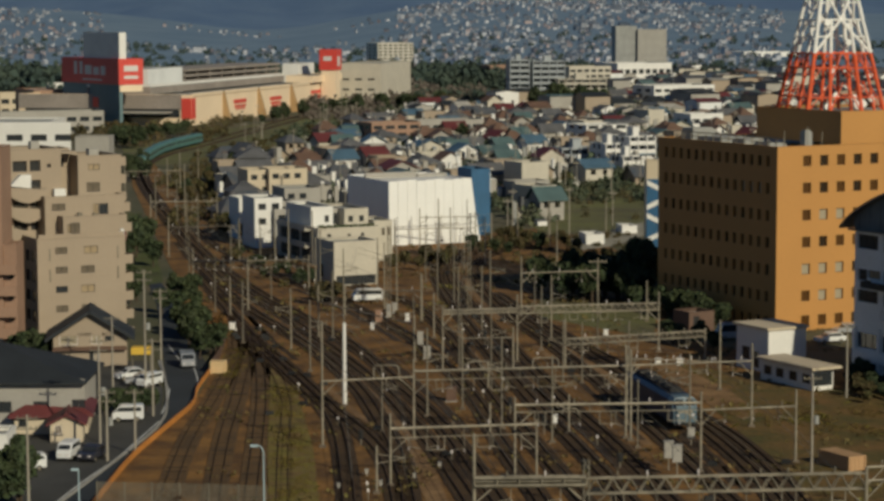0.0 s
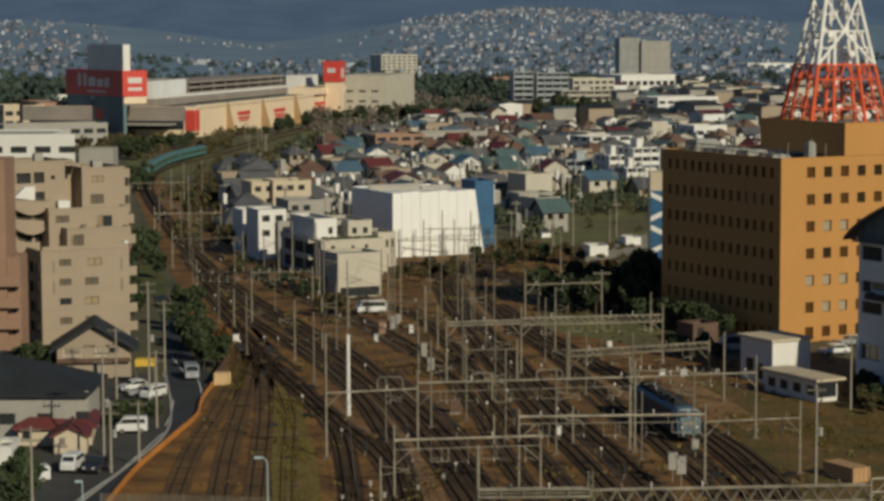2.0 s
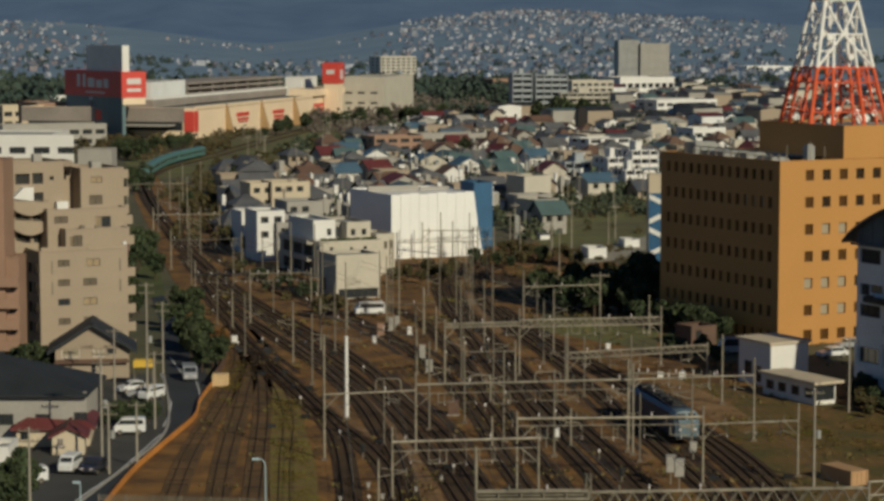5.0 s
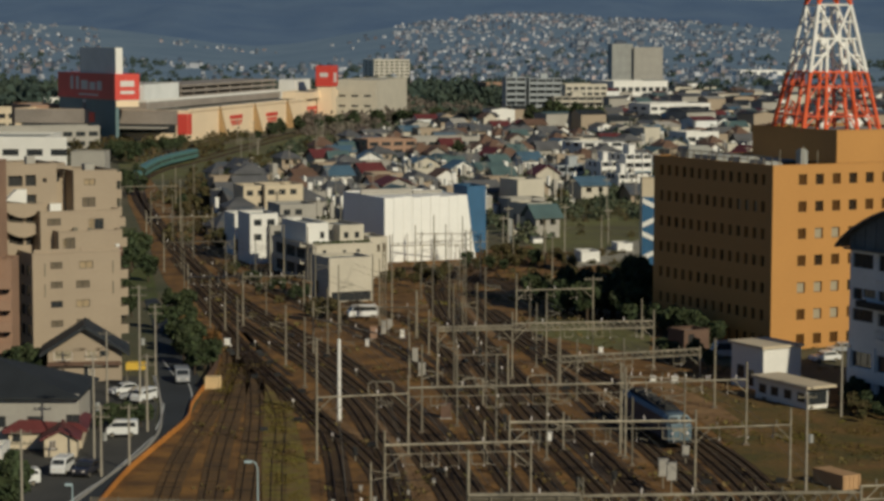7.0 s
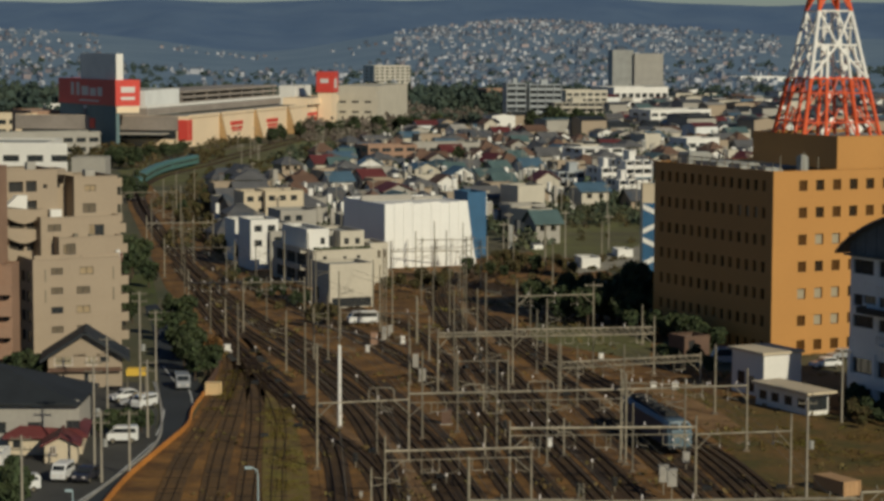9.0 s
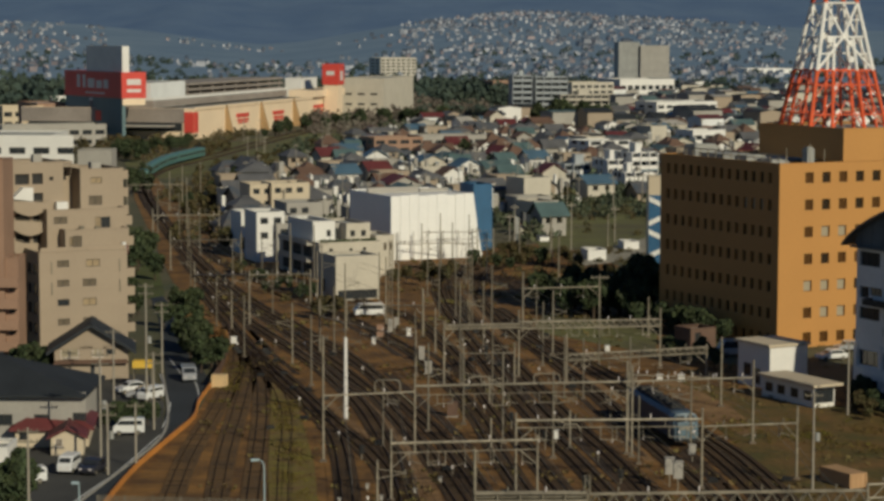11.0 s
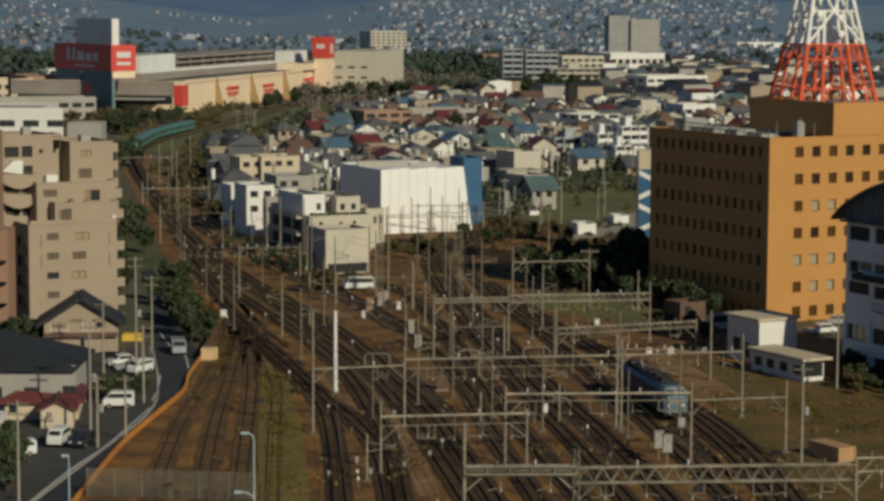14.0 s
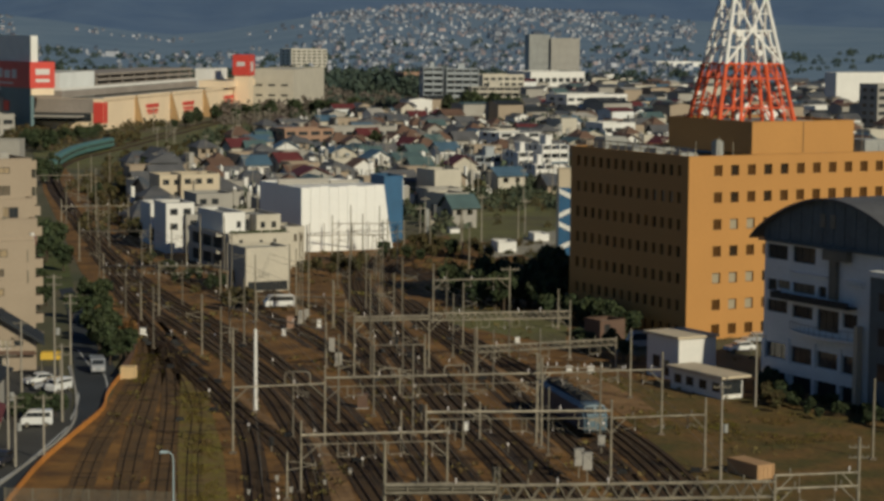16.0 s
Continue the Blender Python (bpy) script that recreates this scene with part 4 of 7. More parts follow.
def arched_hall():
    root = thing("arched_roof_building", pose(*(62.4, 250.8), 0, 0, 0, 28), "pale grey four-storey building with an arched dark roof", "building")
    b, h = 25.9, 18.1
    side = []
    for y0, y1, z0, z1, g in ((21.5, 25.4, 15.7, 17.45, M_glass), (16.3, 20.5, 15.65, 17.6, M_glass),
                              (23.5, 25.3, 11.8, 13.2, M_glass), (21.0, 23.4, 12.2, 13.2, M_curtain), (16.3, 20.45, 12.0, 13.2, M_dullglass), (14.2, 15.6, 11.9, 13.2, M_glass),
                              (21.4, 25.3, 9.2, 10.7, M_glass), (16.6, 20.4, 9.0, 10.5, M_glass), (11.8, 15.7, 7.9, 10.5, M_glass), (8.5, 11.1, 8.8, 10.5, M_glass),
                              (21.2, 25.3, 3.55, 5.45, M_glass), (16.4, 20.5, 3.45, 5.45, M_glass), (11.6, 15.6, 3.5, 5.45, M_glass), (8.4, 11.0, 3.4, 5.5, M_glass),
                              # open ground floor closed with matt black panes that imitate its inner shade
                              (21.0, 25.0, 0.02, 1.9, M_black), (16.3, 20.2, 0.02, 1.9, M_black), (11.6, 15.6, 0.02, 1.9, M_black), (7.6, 11.0, 0.02, 1.9, M_black)):
        side.append((b - (y0 + y1) / 2, z0, y1 - y0, z1 - z0, g))
    block(root, 0, 0, 16, b, h, 0, M_greyblue, M_slate, {"left": side}, 0.35, 0.1, M_dark, 2)
    arch = lambda y: h + 0.15 + 5.6 * max(0.0, math.sin(math.pi * (y + 1.6) / 29.4)) ** 0.8
    bm = bmesh.new()
    n = 28
    for i in range(n):
        y0, y1 = -1.6 + 29.4 * i / n, -1.6 + 29.4 * (i + 1) / n
        pr = [(y0, arch(y0) - 0.3), (y1, arch(y1) - 0.3), (y1, arch(y1)), (y0, arch(y0))]
        lo = [bm.verts.new((-1.0, y, z)) for y, z in pr]
        hi = [bm.verts.new((16.8, y, z)) for y, z in pr]
        for k in range(4):
            bm.faces.new((lo[k], lo[(k + 1) % 4], hi[(k + 1) % 4], hi[k]))
        bm.faces.new(lo[::-1])
        bm.faces.new(hi)
    bmesh.ops.remove_doubles(bm, verts=bm.verts, dist=0.001)
    bmesh.ops.recalc_face_normals(bm, faces=bm.faces)
    part("arched_roof", bm, M_slate2, root, "dark ribbed arched roof")
    # gable of upright panels below the arch
    n = 26
    for i in range(n):
        y0, y1 = b * i / n + 0.03, b * (i + 1) / n - 0.03
        bm = bmesh.new()
        x = -0.14 - 0.05 * (i % 2)
        vs = [(y0, h + 0.02), (y1, h + 0.02), (y1, arch(y1) - 0.32), (y0, arch(y0) - 0.32)]
        lo = [bm.verts.new((x, y, z)) for y, z in vs]
        hi = [bm.verts.new((0.2, y, z)) for y, z in vs]
        for k in range(4):
            bm.faces.new((lo[k], lo[(k + 1) % 4], hi[(k + 1) % 4], hi[k]))
        bm.faces.new(lo[::-1])
        bm.faces.new(hi)
        bmesh.ops.recalc_face_normals(bm, faces=bm.faces)
        part("gable_panel", bm, M_gable, root)
    for y in (12.6, 14.4):
        bm = bmesh.new()
        box(bm, -0.26, -0.2, y, y + 0.9, h + 2.2, h + 3.8)
        part("louvre", bm, M_steeld, root, "pale louvre in the gable")
    bm = bmesh.new()
    box(bm, -0.75, -0.02, -0.3, b + 0.5, h - 0.25, h + 0.0)
    part("eave", bm, M_gable, root)
    bm = bmesh.new()
    box(bm, -1.5, -0.02, 8.6, 22.9, 11.15, 11.4)
    box(bm, -1.5, -1.3, 8.6, 22.9, 11.4, 11.95)
    box(bm, -1.3, -0.02, 22.7, 22.9, 11.4, 11.95)
    part("canopy", bm, M_black, root, "long black canopy over the balcony")
    bm = bmesh.new()
    bow = [(-0.35 - 1.3 * math.sin(math.pi * k / 12), 8.4 + 12.0 * k / 12) for k in range(13)]
    prism(bm, [(-0.02, bow[0][1])] + bow + [(-0.02, bow[-1][1])], 7.1, 7.5)
    part("balcony", bm, M_white, root, "white bowed balcony slab")
    for k in range(13):
        bm = bmesh.new()
        tube(bm, (bow[k][0] + 0.08, bow[k][1], 7.5), (bow[k][0] + 0.08, bow[k][1], 8.5), 0.03, None, 5)
        if k < 12:
            tube(bm, (bow[k][0] + 0.08, bow[k][1], 8.5), (bow[k + 1][0] + 0.08, bow[k + 1][1], 8.5), 0.04, None, 5)
        part("balcony_rail", bm, M_steeld, root)
    bm = bmesh.new()
    box(bm, -0.6, -0.02, 11.9, 13.1, 11.96, 16.6)
    box(bm, -0.95, -0.02, 9.7, 14.0, 16.6, 17.8)
    part("duct", bm, M_steeld, root, "grey duct with a box below the roof")
    for y0, y1, z in ((13.8, 20.8, 14.35), (7.4, 10.6, 14.3), (7.4, 10.2, 13.9)):
        bm = bmesh.new()
        box(bm, -0.3, -0.02, y0, y1, z, z + 0.14)
        part("ledge", bm, M_white, root)
    for y in (25.62, 20.95, 16.05, 11.35):
        bm = bmesh.new()
        box(bm, -0.22, -0.02, y - 0.3, y + 0.3, 0.02, 6.2)
        part("pier", bm, M_greyblue, root)
    bm = bmesh.new()
    box(bm, -0.3, -0.02, 7.4, 25.85, 1.95, 3.3)
    part("spandrel", bm, M_greyblue, root)
    # dark wing; its unseen stretch towards the street is added to shade the bushes
    bm = bmesh.new()
    box(bm, -2.8, -0.02, -24, 3.2, 0, 15.72)
    box(bm, 0.02, 15.0, -24, -0.02, 0, 15.4)
    part("annex", bm, M_gable, root, "dark clad wing, lengthened out of view to cast shade")
    bm = bmesh.new()
    box(bm, -3.0, -0.02, -24.2, 3.4, 15.74, 16.39)
    part("coping", bm, M_white, root, "white coping")
    for z in (4.0, 8.0, 12.0):
        bm = bmesh.new()
        box(bm, -2.86, -2.79, -7, 1.6, z, z + 2.0)
        part("annex_window", bm, M_glass, root)
    bm = bmesh.new()
    box(bm, -1.1, -0.3, 7.2, 7.8, 0, 9.4)
    part("stair_post", bm, M_cream, root, "pale post beside the wing")


arched_hall()


def striped_tower():
    Y = 395.0
    x0, x1 = 35.7, 39.0
    root = thing("billboard_tower", pose(x0, Y, 0), "slim tower block with blue and white zigzag bands", "building")
    h = 18.5
    block(root, 0, 0, x1 - x0, 4, h, 0, M_cream, M_roofgrey, {}, 0.1, 0.2)
    bm = bmesh.new()
    box(bm, 0.05, x1 - x0 - 0.05, -0.06, -0.004, 1.0, h - 3.2)
    part("blue_panel", bm, M_bluenet, root, "blue front panel")
    for k in range(4):
        z = h - 5.6 - 2.9 * k
        bm = bmesh.new()
        w = x1 - x0
        up = 1.5 if k % 2 else -1.5
        vs = [(0.08, z + 0.6 - up / 2), (w - 0.08, z + 0.6 + up / 2), (w - 0.08, z + 1.5 + up / 2), (0.08, z + 1.5 - up / 2)]
        lo = [bm.verts.new((x, -0.066, zz)) for x, zz in vs]
        hi = [bm.verts.new((x, -0.14, zz)) for x, zz in vs]
        for q in range(4):
            bm.faces.new((lo[q], lo[(q + 1) % 4], hi[(q + 1) % 4], hi[q]))
        bm.faces.new(hi)
        bm.faces.new(lo[::-1])
        part("white_band", bm, M_white, root, "white slanted band")


striped_tower()
plain_block("blue_shed", 5.7, 450, 20, 9.7 - 5.7, 8, 13.3, M_bluenet, "tall shed wrapped in blue sheets", category="shed")


# ---- shopping centre ----
def mall():
    A = -13.4
    root = thing("shopping_centre", pose(*(-101.5, 911.4), 0, 0, 0, A), "long peach-coloured shopping centre with wedge panels and red signs", "building")
    h = 12.28
    L = 214.2
    bm = bmesh.new()
    box(bm, -74.9, -4.2, -0.25, -0.02, 6.6, h)
    part("fascia", bm, M_mallgrey, root, "brown-grey front fascia")
    # dark glassy strip stands in for the shaded recess below the fascia
    bm = bmesh.new()
    box(bm, -72, -5, -0.12, -0.02, 3.0, 6.5)
    part("recess_strip", bm, M_glass, root, "dark strip painting the shaded recess below the fascia")
    block(root, -75, 0, 75, L, h, 0, M_mall, M_roofgrey, {}, 0.4, 0.8, M_dark, 8, M_mall)
    # tapering buttresses, a darker tan than the peach wall
    for yy, out in ((38.6, 3.5), (85.6, 4.0), (134.0, 4.3)):
        bm = bmesh.new()
        tri = [(0.02, 0.0), (out, 0.0), (0.5, h + 0.3), (0.02, h + 0.3)]
        lo = [bm.verts.new((x, yy, z)) for x, z in tri]
        hi = [bm.verts.new((x, yy + 1.6, z)) for x, z in tri]
        for k in range(4):
            bm.faces.new((lo[k], lo[(k + 1) % 4], hi[(k + 1) % 4], hi[k]))
        bm.faces.new(lo[::-1])
        bm.faces.new(hi)
        bmesh.ops.recalc_face_normals(bm, faces=bm.faces)
        part("buttress", bm, M_buttress, root, "tapering tan buttress")
    for y0, y1, z0 in ((53, 69.5, 4.2), (103.5, 120, 3.6), (167, 183, 4.4)):
        for q, (za, zb) in enumerate(((2.6, 4.2), (0.9, 1.9), (0.0, 0.5))):
            bm = bmesh.new()
            box(bm, 0.02, 0.3, y0 + q * 1.2, y1 - q * 0.8, z0 + za, z0 + zb)
            part("shop_sign", bm, M_signred, root, "small red shop sign")
    for y0, y1 in ((0.6, 38.0), (41, 85.0), (88, 133.4), (136.5, 164.0)):
        bm = bmesh.new()
        box(bm, 0.02, 0.5, y0, y1, h - 0.7, h + 0.5)
        part("cornice", bm, M_mall, root)
    bm = bmesh.new()
    box(bm, 0.02, 0.2, 0.2, 4.6, 2.5, h - 1.4)
    part("red_panel", bm, M_signred, root, "faded red corner panel")
    bm = bmesh.new()
    box(bm, -46, -18.9, 2.5, 3.0, h, 15.2)
    box(bm, -18.9, -18.5, 2.5, 184, h, 15.2)
    part("upper_wall", bm, M_mallgrey, root, "brown-grey upper storey wall")
    bm = bmesh.new()
    box(bm, -46, -18.3, 2.3, 3.0, 15.22, 16.3)
    box(bm, -18.9, -18.3, 3.0, 184, 15.22, 16.3)
    part("upper_parapet", bm, M_white, root, "long white parapet of the roof car park")
    bm = bmesh.new()
    box(bm, -4.1, 0.02, -0.35, -0.02, 2.5, h - 1.4)
    part("red_panel", bm, M_signred, root, "faded red corner panel")
    bm = bmesh.new()
    box(bm, -70, -8, -9, -0.4, 5.0, 5.6)
    part("canopy", bm, M_conc, root, "long grey entrance canopy")
    zt = 23.62
    for k in range(4):
        bm = bmesh.new()
        box(bm, -44, -20, 50, 183, h + 1.2 + 2.3 * k, h + 2.2 + 2.3 * k)
        part("parking_deck", bm, M_mallgrey, root, "grey roof parking deck")
    for i in range(9):
        for j in (-43, -21.8):
            bm = bmesh.new()
            box(bm, j, j + 0.8, 51 + i * 16.2, 51.8 + i * 16.2, h - 0.5, h + 8.8)
            part("deck_column", bm, M_mallgrey, root)
    block(root, -11.5, 164.5, 13.5, 49.5, 3.2, h + 0.1, M_mall, M_roofgrey, {}, 0.2, 0.3, None, 1, M_mall)
    sg = thing("sign_tower", pose(*(-128.7, 899.0), 0, 0, 0, 32), "dark green tower with a big red sign box", "sign")
    zr0, zr1 = 16.59, 27.09
    W, D = 10.0, 57.9
    block(sg, 0, 0, 1.4, D, zr0, 0, M_signgreen, M_roofgrey, {}, 0.1, 0.2)
    bm = bmesh.new()
    box(bm, -0.3, W + 0.3, -0.3, D + 0.3, zr0 + 0.15, zr1)
    part("sign_box", bm, M_signred, sg, "large red sign box")
    hh = zr1 - zr0
    for y, w, z, q in ((0.72, 0.05, 0.36, 0.5), (0.62, 0.05, 0.36, 0.5), (0.46, 0.12, 0.36, 0.36), (0.33, 0.10, 0.36, 0.3), (0.22, 0.08, 0.36, 0.34)):
        bm = bmesh.new()
        box(bm, -0.42, -0.29, D * y, D * (y + w), zr0 + hh * z, zr0 + hh * (z + q))
        part("sign_bar", bm, M_signwhite, sg, "white lettering drawn as a bar")
    bm = bmesh.new()
    box(bm, -0.42, -0.29, D * 0.28, D * 0.62, zr0 + hh * 0.14, zr0 + hh * 0.2)
    part("sign_bar", bm, M_signwhite, sg, "small line of lettering drawn as a bar")
    bm = bmesh.new()
    box(bm, 0.1, W - 0.1, -0.4, -0.05, zr0 - 2.6, zr0 - 0.1)
    part("lit_band", bm, M_mall, sg, "cream band below the sign box")
    for z0, z1 in ((0.52, 0.74), (0.24, 0.36)):
        bm = bmesh.new()
        box(bm, W * 0.2, W * 0.8, -0.42, -0.29, zr0 + hh * z0, zr0 + hh * z1)
        part("sign_bar", bm, M_signwhite, sg, "white lettering drawn as a bar")
    bm = bmesh.new()
    prism(bm, [(-0.3, D * 0.36), (-0.02, D * 0.36), (-0.02, D * 0.54), (-0.3, D * 0.54)], 7.2, 11.2)
    part("shop_sign", bm, M_signred, sg, "small red shop sign")
    zc = 37.35
    block(sg, 0.4, 0.4, 3.0, D * 0.62, zc - zr1, zr1 + 0.02, M_white, M_roofgrey, {}, 0.1, 0.2)
    px = thing("sign_tower", pose(*(-58.6, 1088.3), 0, 0, 0, A), "peach pylon with a red and white sign box", "sign")
    z0, z1 = 17.88, 27.88
    W2 = 7.3
    block(px, 0, 0, W2, 8, z0, 0, M_mall, M_roofgrey, {}, 0.1, 0.2)
    bm = bmesh.new()
    box(bm, -0.6, W2 + 0.4, -0.5, 9, z0, z1)
    part("sign_box", bm, M_signred, px, "red sign box")
    bm = bmesh.new()
    box(bm, W2 * 0.2, W2 * 0.75, -0.6, -0.45, z0 + 4.5, z0 + 6.6)
    part("sign_bar", bm, M_signwhite, px, "white lettering drawn as a bar")
    bm = bmesh.new()
    box(bm, W2 + 0.35, W2 + 0.5, 2, 6, z0 + 2, z0 + 6.6)
    part("sign_bar", bm, M_signwhite, px, "white lettering drawn as a bar")
    C = (-52.0, 1122.4)
    z = 20.39
    pk = plain_block("parking_building", *C, -13.4, 22.0, 60, z, M_offwhite, "pale multi-storey car park", front=grid([4 + 6.5 * k for k in range(3)], [7, 12], 3.5, 1.0, M_glass), bars=1)
    block(root, -44, 4, 24, 41, 10.6, h - 0.5, M_greyblue, M_roofgrey, {}, 0.1, 0.2)
    block(root, -20, 186, 8, 27, 9.0, h - 0.5, M_white, M_roofgrey, {}, 0.1, 0.2)


mall()
# ---- road, wall and parking ----
sheet("lot", [(-40.3, 186.4), (-32.2, 186.4), (-31.2, 218.6), (-31.0, 243.5), (-33.2, 264.1), (-37.9, 286.1), (-43.9, 286.2), (-57.1, 260.5)], 0.03, M_lot, "worn grey asphalt between the houses")
sheet("road", [(-34.1, 186.4), (-31.8, 186.4), (-31.1, 222.3), (-28.3, 251.7), (-29.0, 264.1), (-29.2, 279.0), (-35.9, 311.9), (-43.7, 356.9), (-52.5, 397.9), (-52.0, 389.0), (-43.9, 342.8), (-37.9, 301.0), (-32.8, 264.1), (-31.0, 243.5), (-33.0, 221.5), (-36.0, 186.4)], 0.07, M_asphalt, "dark asphalt road curving beside the yard", "road")
for pts in ([(-36.4, 188.5), (-34.4, 209.3), (-32.7, 221.5), (-31.0, 242.5)], [(-31.3, 247.0), (-31.7, 255.5), (-32.5, 264.1)], [(-32.7, 264.1), (-34.9, 276.9), (-36.5, 286.1)], [(-37.0, 300.0), (-34.2, 287.9), (-32.4, 280.4)], [(-31.4, 280.4), (-30.1, 272.4), (-29.2, 264.1), (-28.8, 253.9), (-29.7, 241.1)]):
    bm = bmesh.new()
    strip(bm, curve_pts(pts, 3), -0.09, 0.09, 0.05, 0.085)
    tagged(part("road_line", bm, M_line), "white painted edge line of the road", "road marking", kind="structure")
bm = bmesh.new()
line = curve_pts([(-36.4, 187.4), (-32.7, 219.5), (-30.7, 241.1), (-32.3, 260.1), (-36.2, 286.1)], 3)
strip(bm, line, -0.12, 0.12, 0.0, 0.2)
tagged(part("kerb", bm, M_conc), "pale concrete kerb along the road", "kerb", kind="structure")


def hedge(x0, x1, y0, y1, h, label):
    """A clipped hedge of loose leaf clumps."""
    rnd = random.Random(int(x1 * 10))
    bm = bmesh.new()
    for k in range(900):
        p = Vector((rnd.uniform(x0, x1), rnd.uniform(y0, y1), rnd.uniform(0.1, h)))
        q = Euler((rnd.random() * 6, rnd.random() * 6, rnd.random() * 6)).to_matrix()
        r = rnd.uniform(0.1, 0.24)
        bm.faces.new([bm.verts.new(p + q @ Vector(v) * r) for v in ((-1, -0.5, 0), (0.7, -0.8, 0.2), (1, 0.6, 0), (-0.6, 0.8, 0.1))])
    tagged(part("hedge", bm, M_leafolive), label, "hedge")


hedge(-37.7, -33.4, 254.0, 258.0, 0.9, "clipped olive green hedge beside the car park")


def orange_fence():
    line = curve_pts([(-31.8, 186.4), (-31.5, 204.3), (-31.0, 222.3), (-29.5, 239.4), (-28.4, 252.4), (-29.0, 263.2), (-28.9, 275.9)], 2.4)
    root = thing("orange_fence", Matrix(), "low orange-painted panel fence between road and yard", "fence")
    for a, b in zip(line, line[1:]):
        d = b - a
        bm = bmesh.new()
        m = pose(a.x, a.y, 0, 0, 0, math.degrees(math.atan2(d.y, d.x)))
        box(bm, 0.03, d.length - 0.03, -0.05, 0.05, 0.05, 0.56, m)
        box(bm, 0.0, d.length, -0.08, 0.08, 0.56, 0.64, m)
        part("panel", bm, M_orange, root)
        bm = bmesh.new()
        box(bm, -0.06, 0.06, -0.09, 0.09, 0, 0.68, m)
        part("post", bm, M_orange, root)
    line = curve_pts([(-28.9, 276.8), (-29.0, 290.8), (-30.1, 311.8), (-31.8, 329.6)], 3)
    root = thing("rusty_fence", Matrix(), "rusty low fence at the yard edge", "fence")
    for a, b in zip(line, line[1:]):
        d = b - a
        bm = bmesh.new()
        m = pose(a.x, a.y, 0, 0, 0, math.degrees(math.atan2(d.y, d.x)))
        box(bm, 0.03, d.length - 0.03, -0.04, 0.04, 0.1, 1.3, m)
        part("panel", bm, M_brownroof, root)


orange_fence()


def crate(name, C, ang, a, b, h, material, label, category):
    """A ribbed steel container with corner posts."""
    root = thing(name, pose(*C, 0, 0, 0, ang), label, category)
    bm = bmesh.new()
    box(bm, 0, a, 0, b, 0.1, h)
    for i in range(int(a / 0.5)):
        box(bm, 0.2 + i * 0.5, 0.42 + i * 0.5, -0.05, 0, 0.2, h - 0.15)
    part("body", bm, material, root)
    for x in (0, a):
        for y in (0, b):
            bm = bmesh.new()
            box(bm, x - 0.09, x + 0.09, y - 0.09, y + 0.09, 0, h + 0.06)
            part("corner_post", bm, material, root)
    bm = bmesh.new()
    box(bm, -0.06, a + 0.06, -0.06, b + 0.06, h, h + 0.05)
    part("lid", bm, material, root)


crate("storage_box", (-28.7, 275.4), -2, 1.7, 1.2, 1.55, M_boxtan, "cream steel storage box at the fence end", "box")
crate("container", (39.1, 214.2), 28, 1.9, 4.6, 1.5, M_tan, "tan steel container standing on the grass", "container")


# ---- overhead line masts ----
M_footing = mat("stained_concrete", (0.19, 0.15, 0.11), 0.9, 0.25, 2, 0.3)

def mast_mesh(h, r, lattice=False):
    bm = bmesh.new()
    if lattice:
        for a in (-1, 1):
            for b in (-1, 1):
                tube(bm, (a * 0.28, b * 0.28, 0), (a * 0.17, b * 0.17, h), 0.06, 0.05, 5)
        n = int(h / 0.8)
        for i in range(n):
            s = -1 if i % 2 else 1
            z0, z1 = h * i / n, h * (i + 1) / n
            for a in (-1, 1):
                tube(bm, (a * 0.25, s * 0.25, z0), (a * 0.25, -s * 0.25, z1), 0.03, None, 4)
                tube(bm, (s * 0.25, a * 0.25, z0), (-s * 0.25, a * 0.25, z1), 0.03, None, 4)
    else:
        tube(bm, (0, 0, 0), (0, 0, h), r * 1.1, r * 0.85, 8)
        tube(bm, (0, 0, h), (0, 0, h + 0.06), r * 0.95, r * 0.5, 8)
        tube(bm, (0, 0, 0.6), (0, 0, 0.75), r * 1.25, r * 1.25, 8)
    return bm


def foot(root, x, y):
    bm = bmesh.new()
    box(bm, x - 0.35, x + 0.35, y - 0.35, y + 0.35, -0.05, 0.2)
    box(bm, x - 0.25, x + 0.25, y - 0.25, y + 0.25, 0.2, 0.28)
    part("footing", bm, M_footing, root)


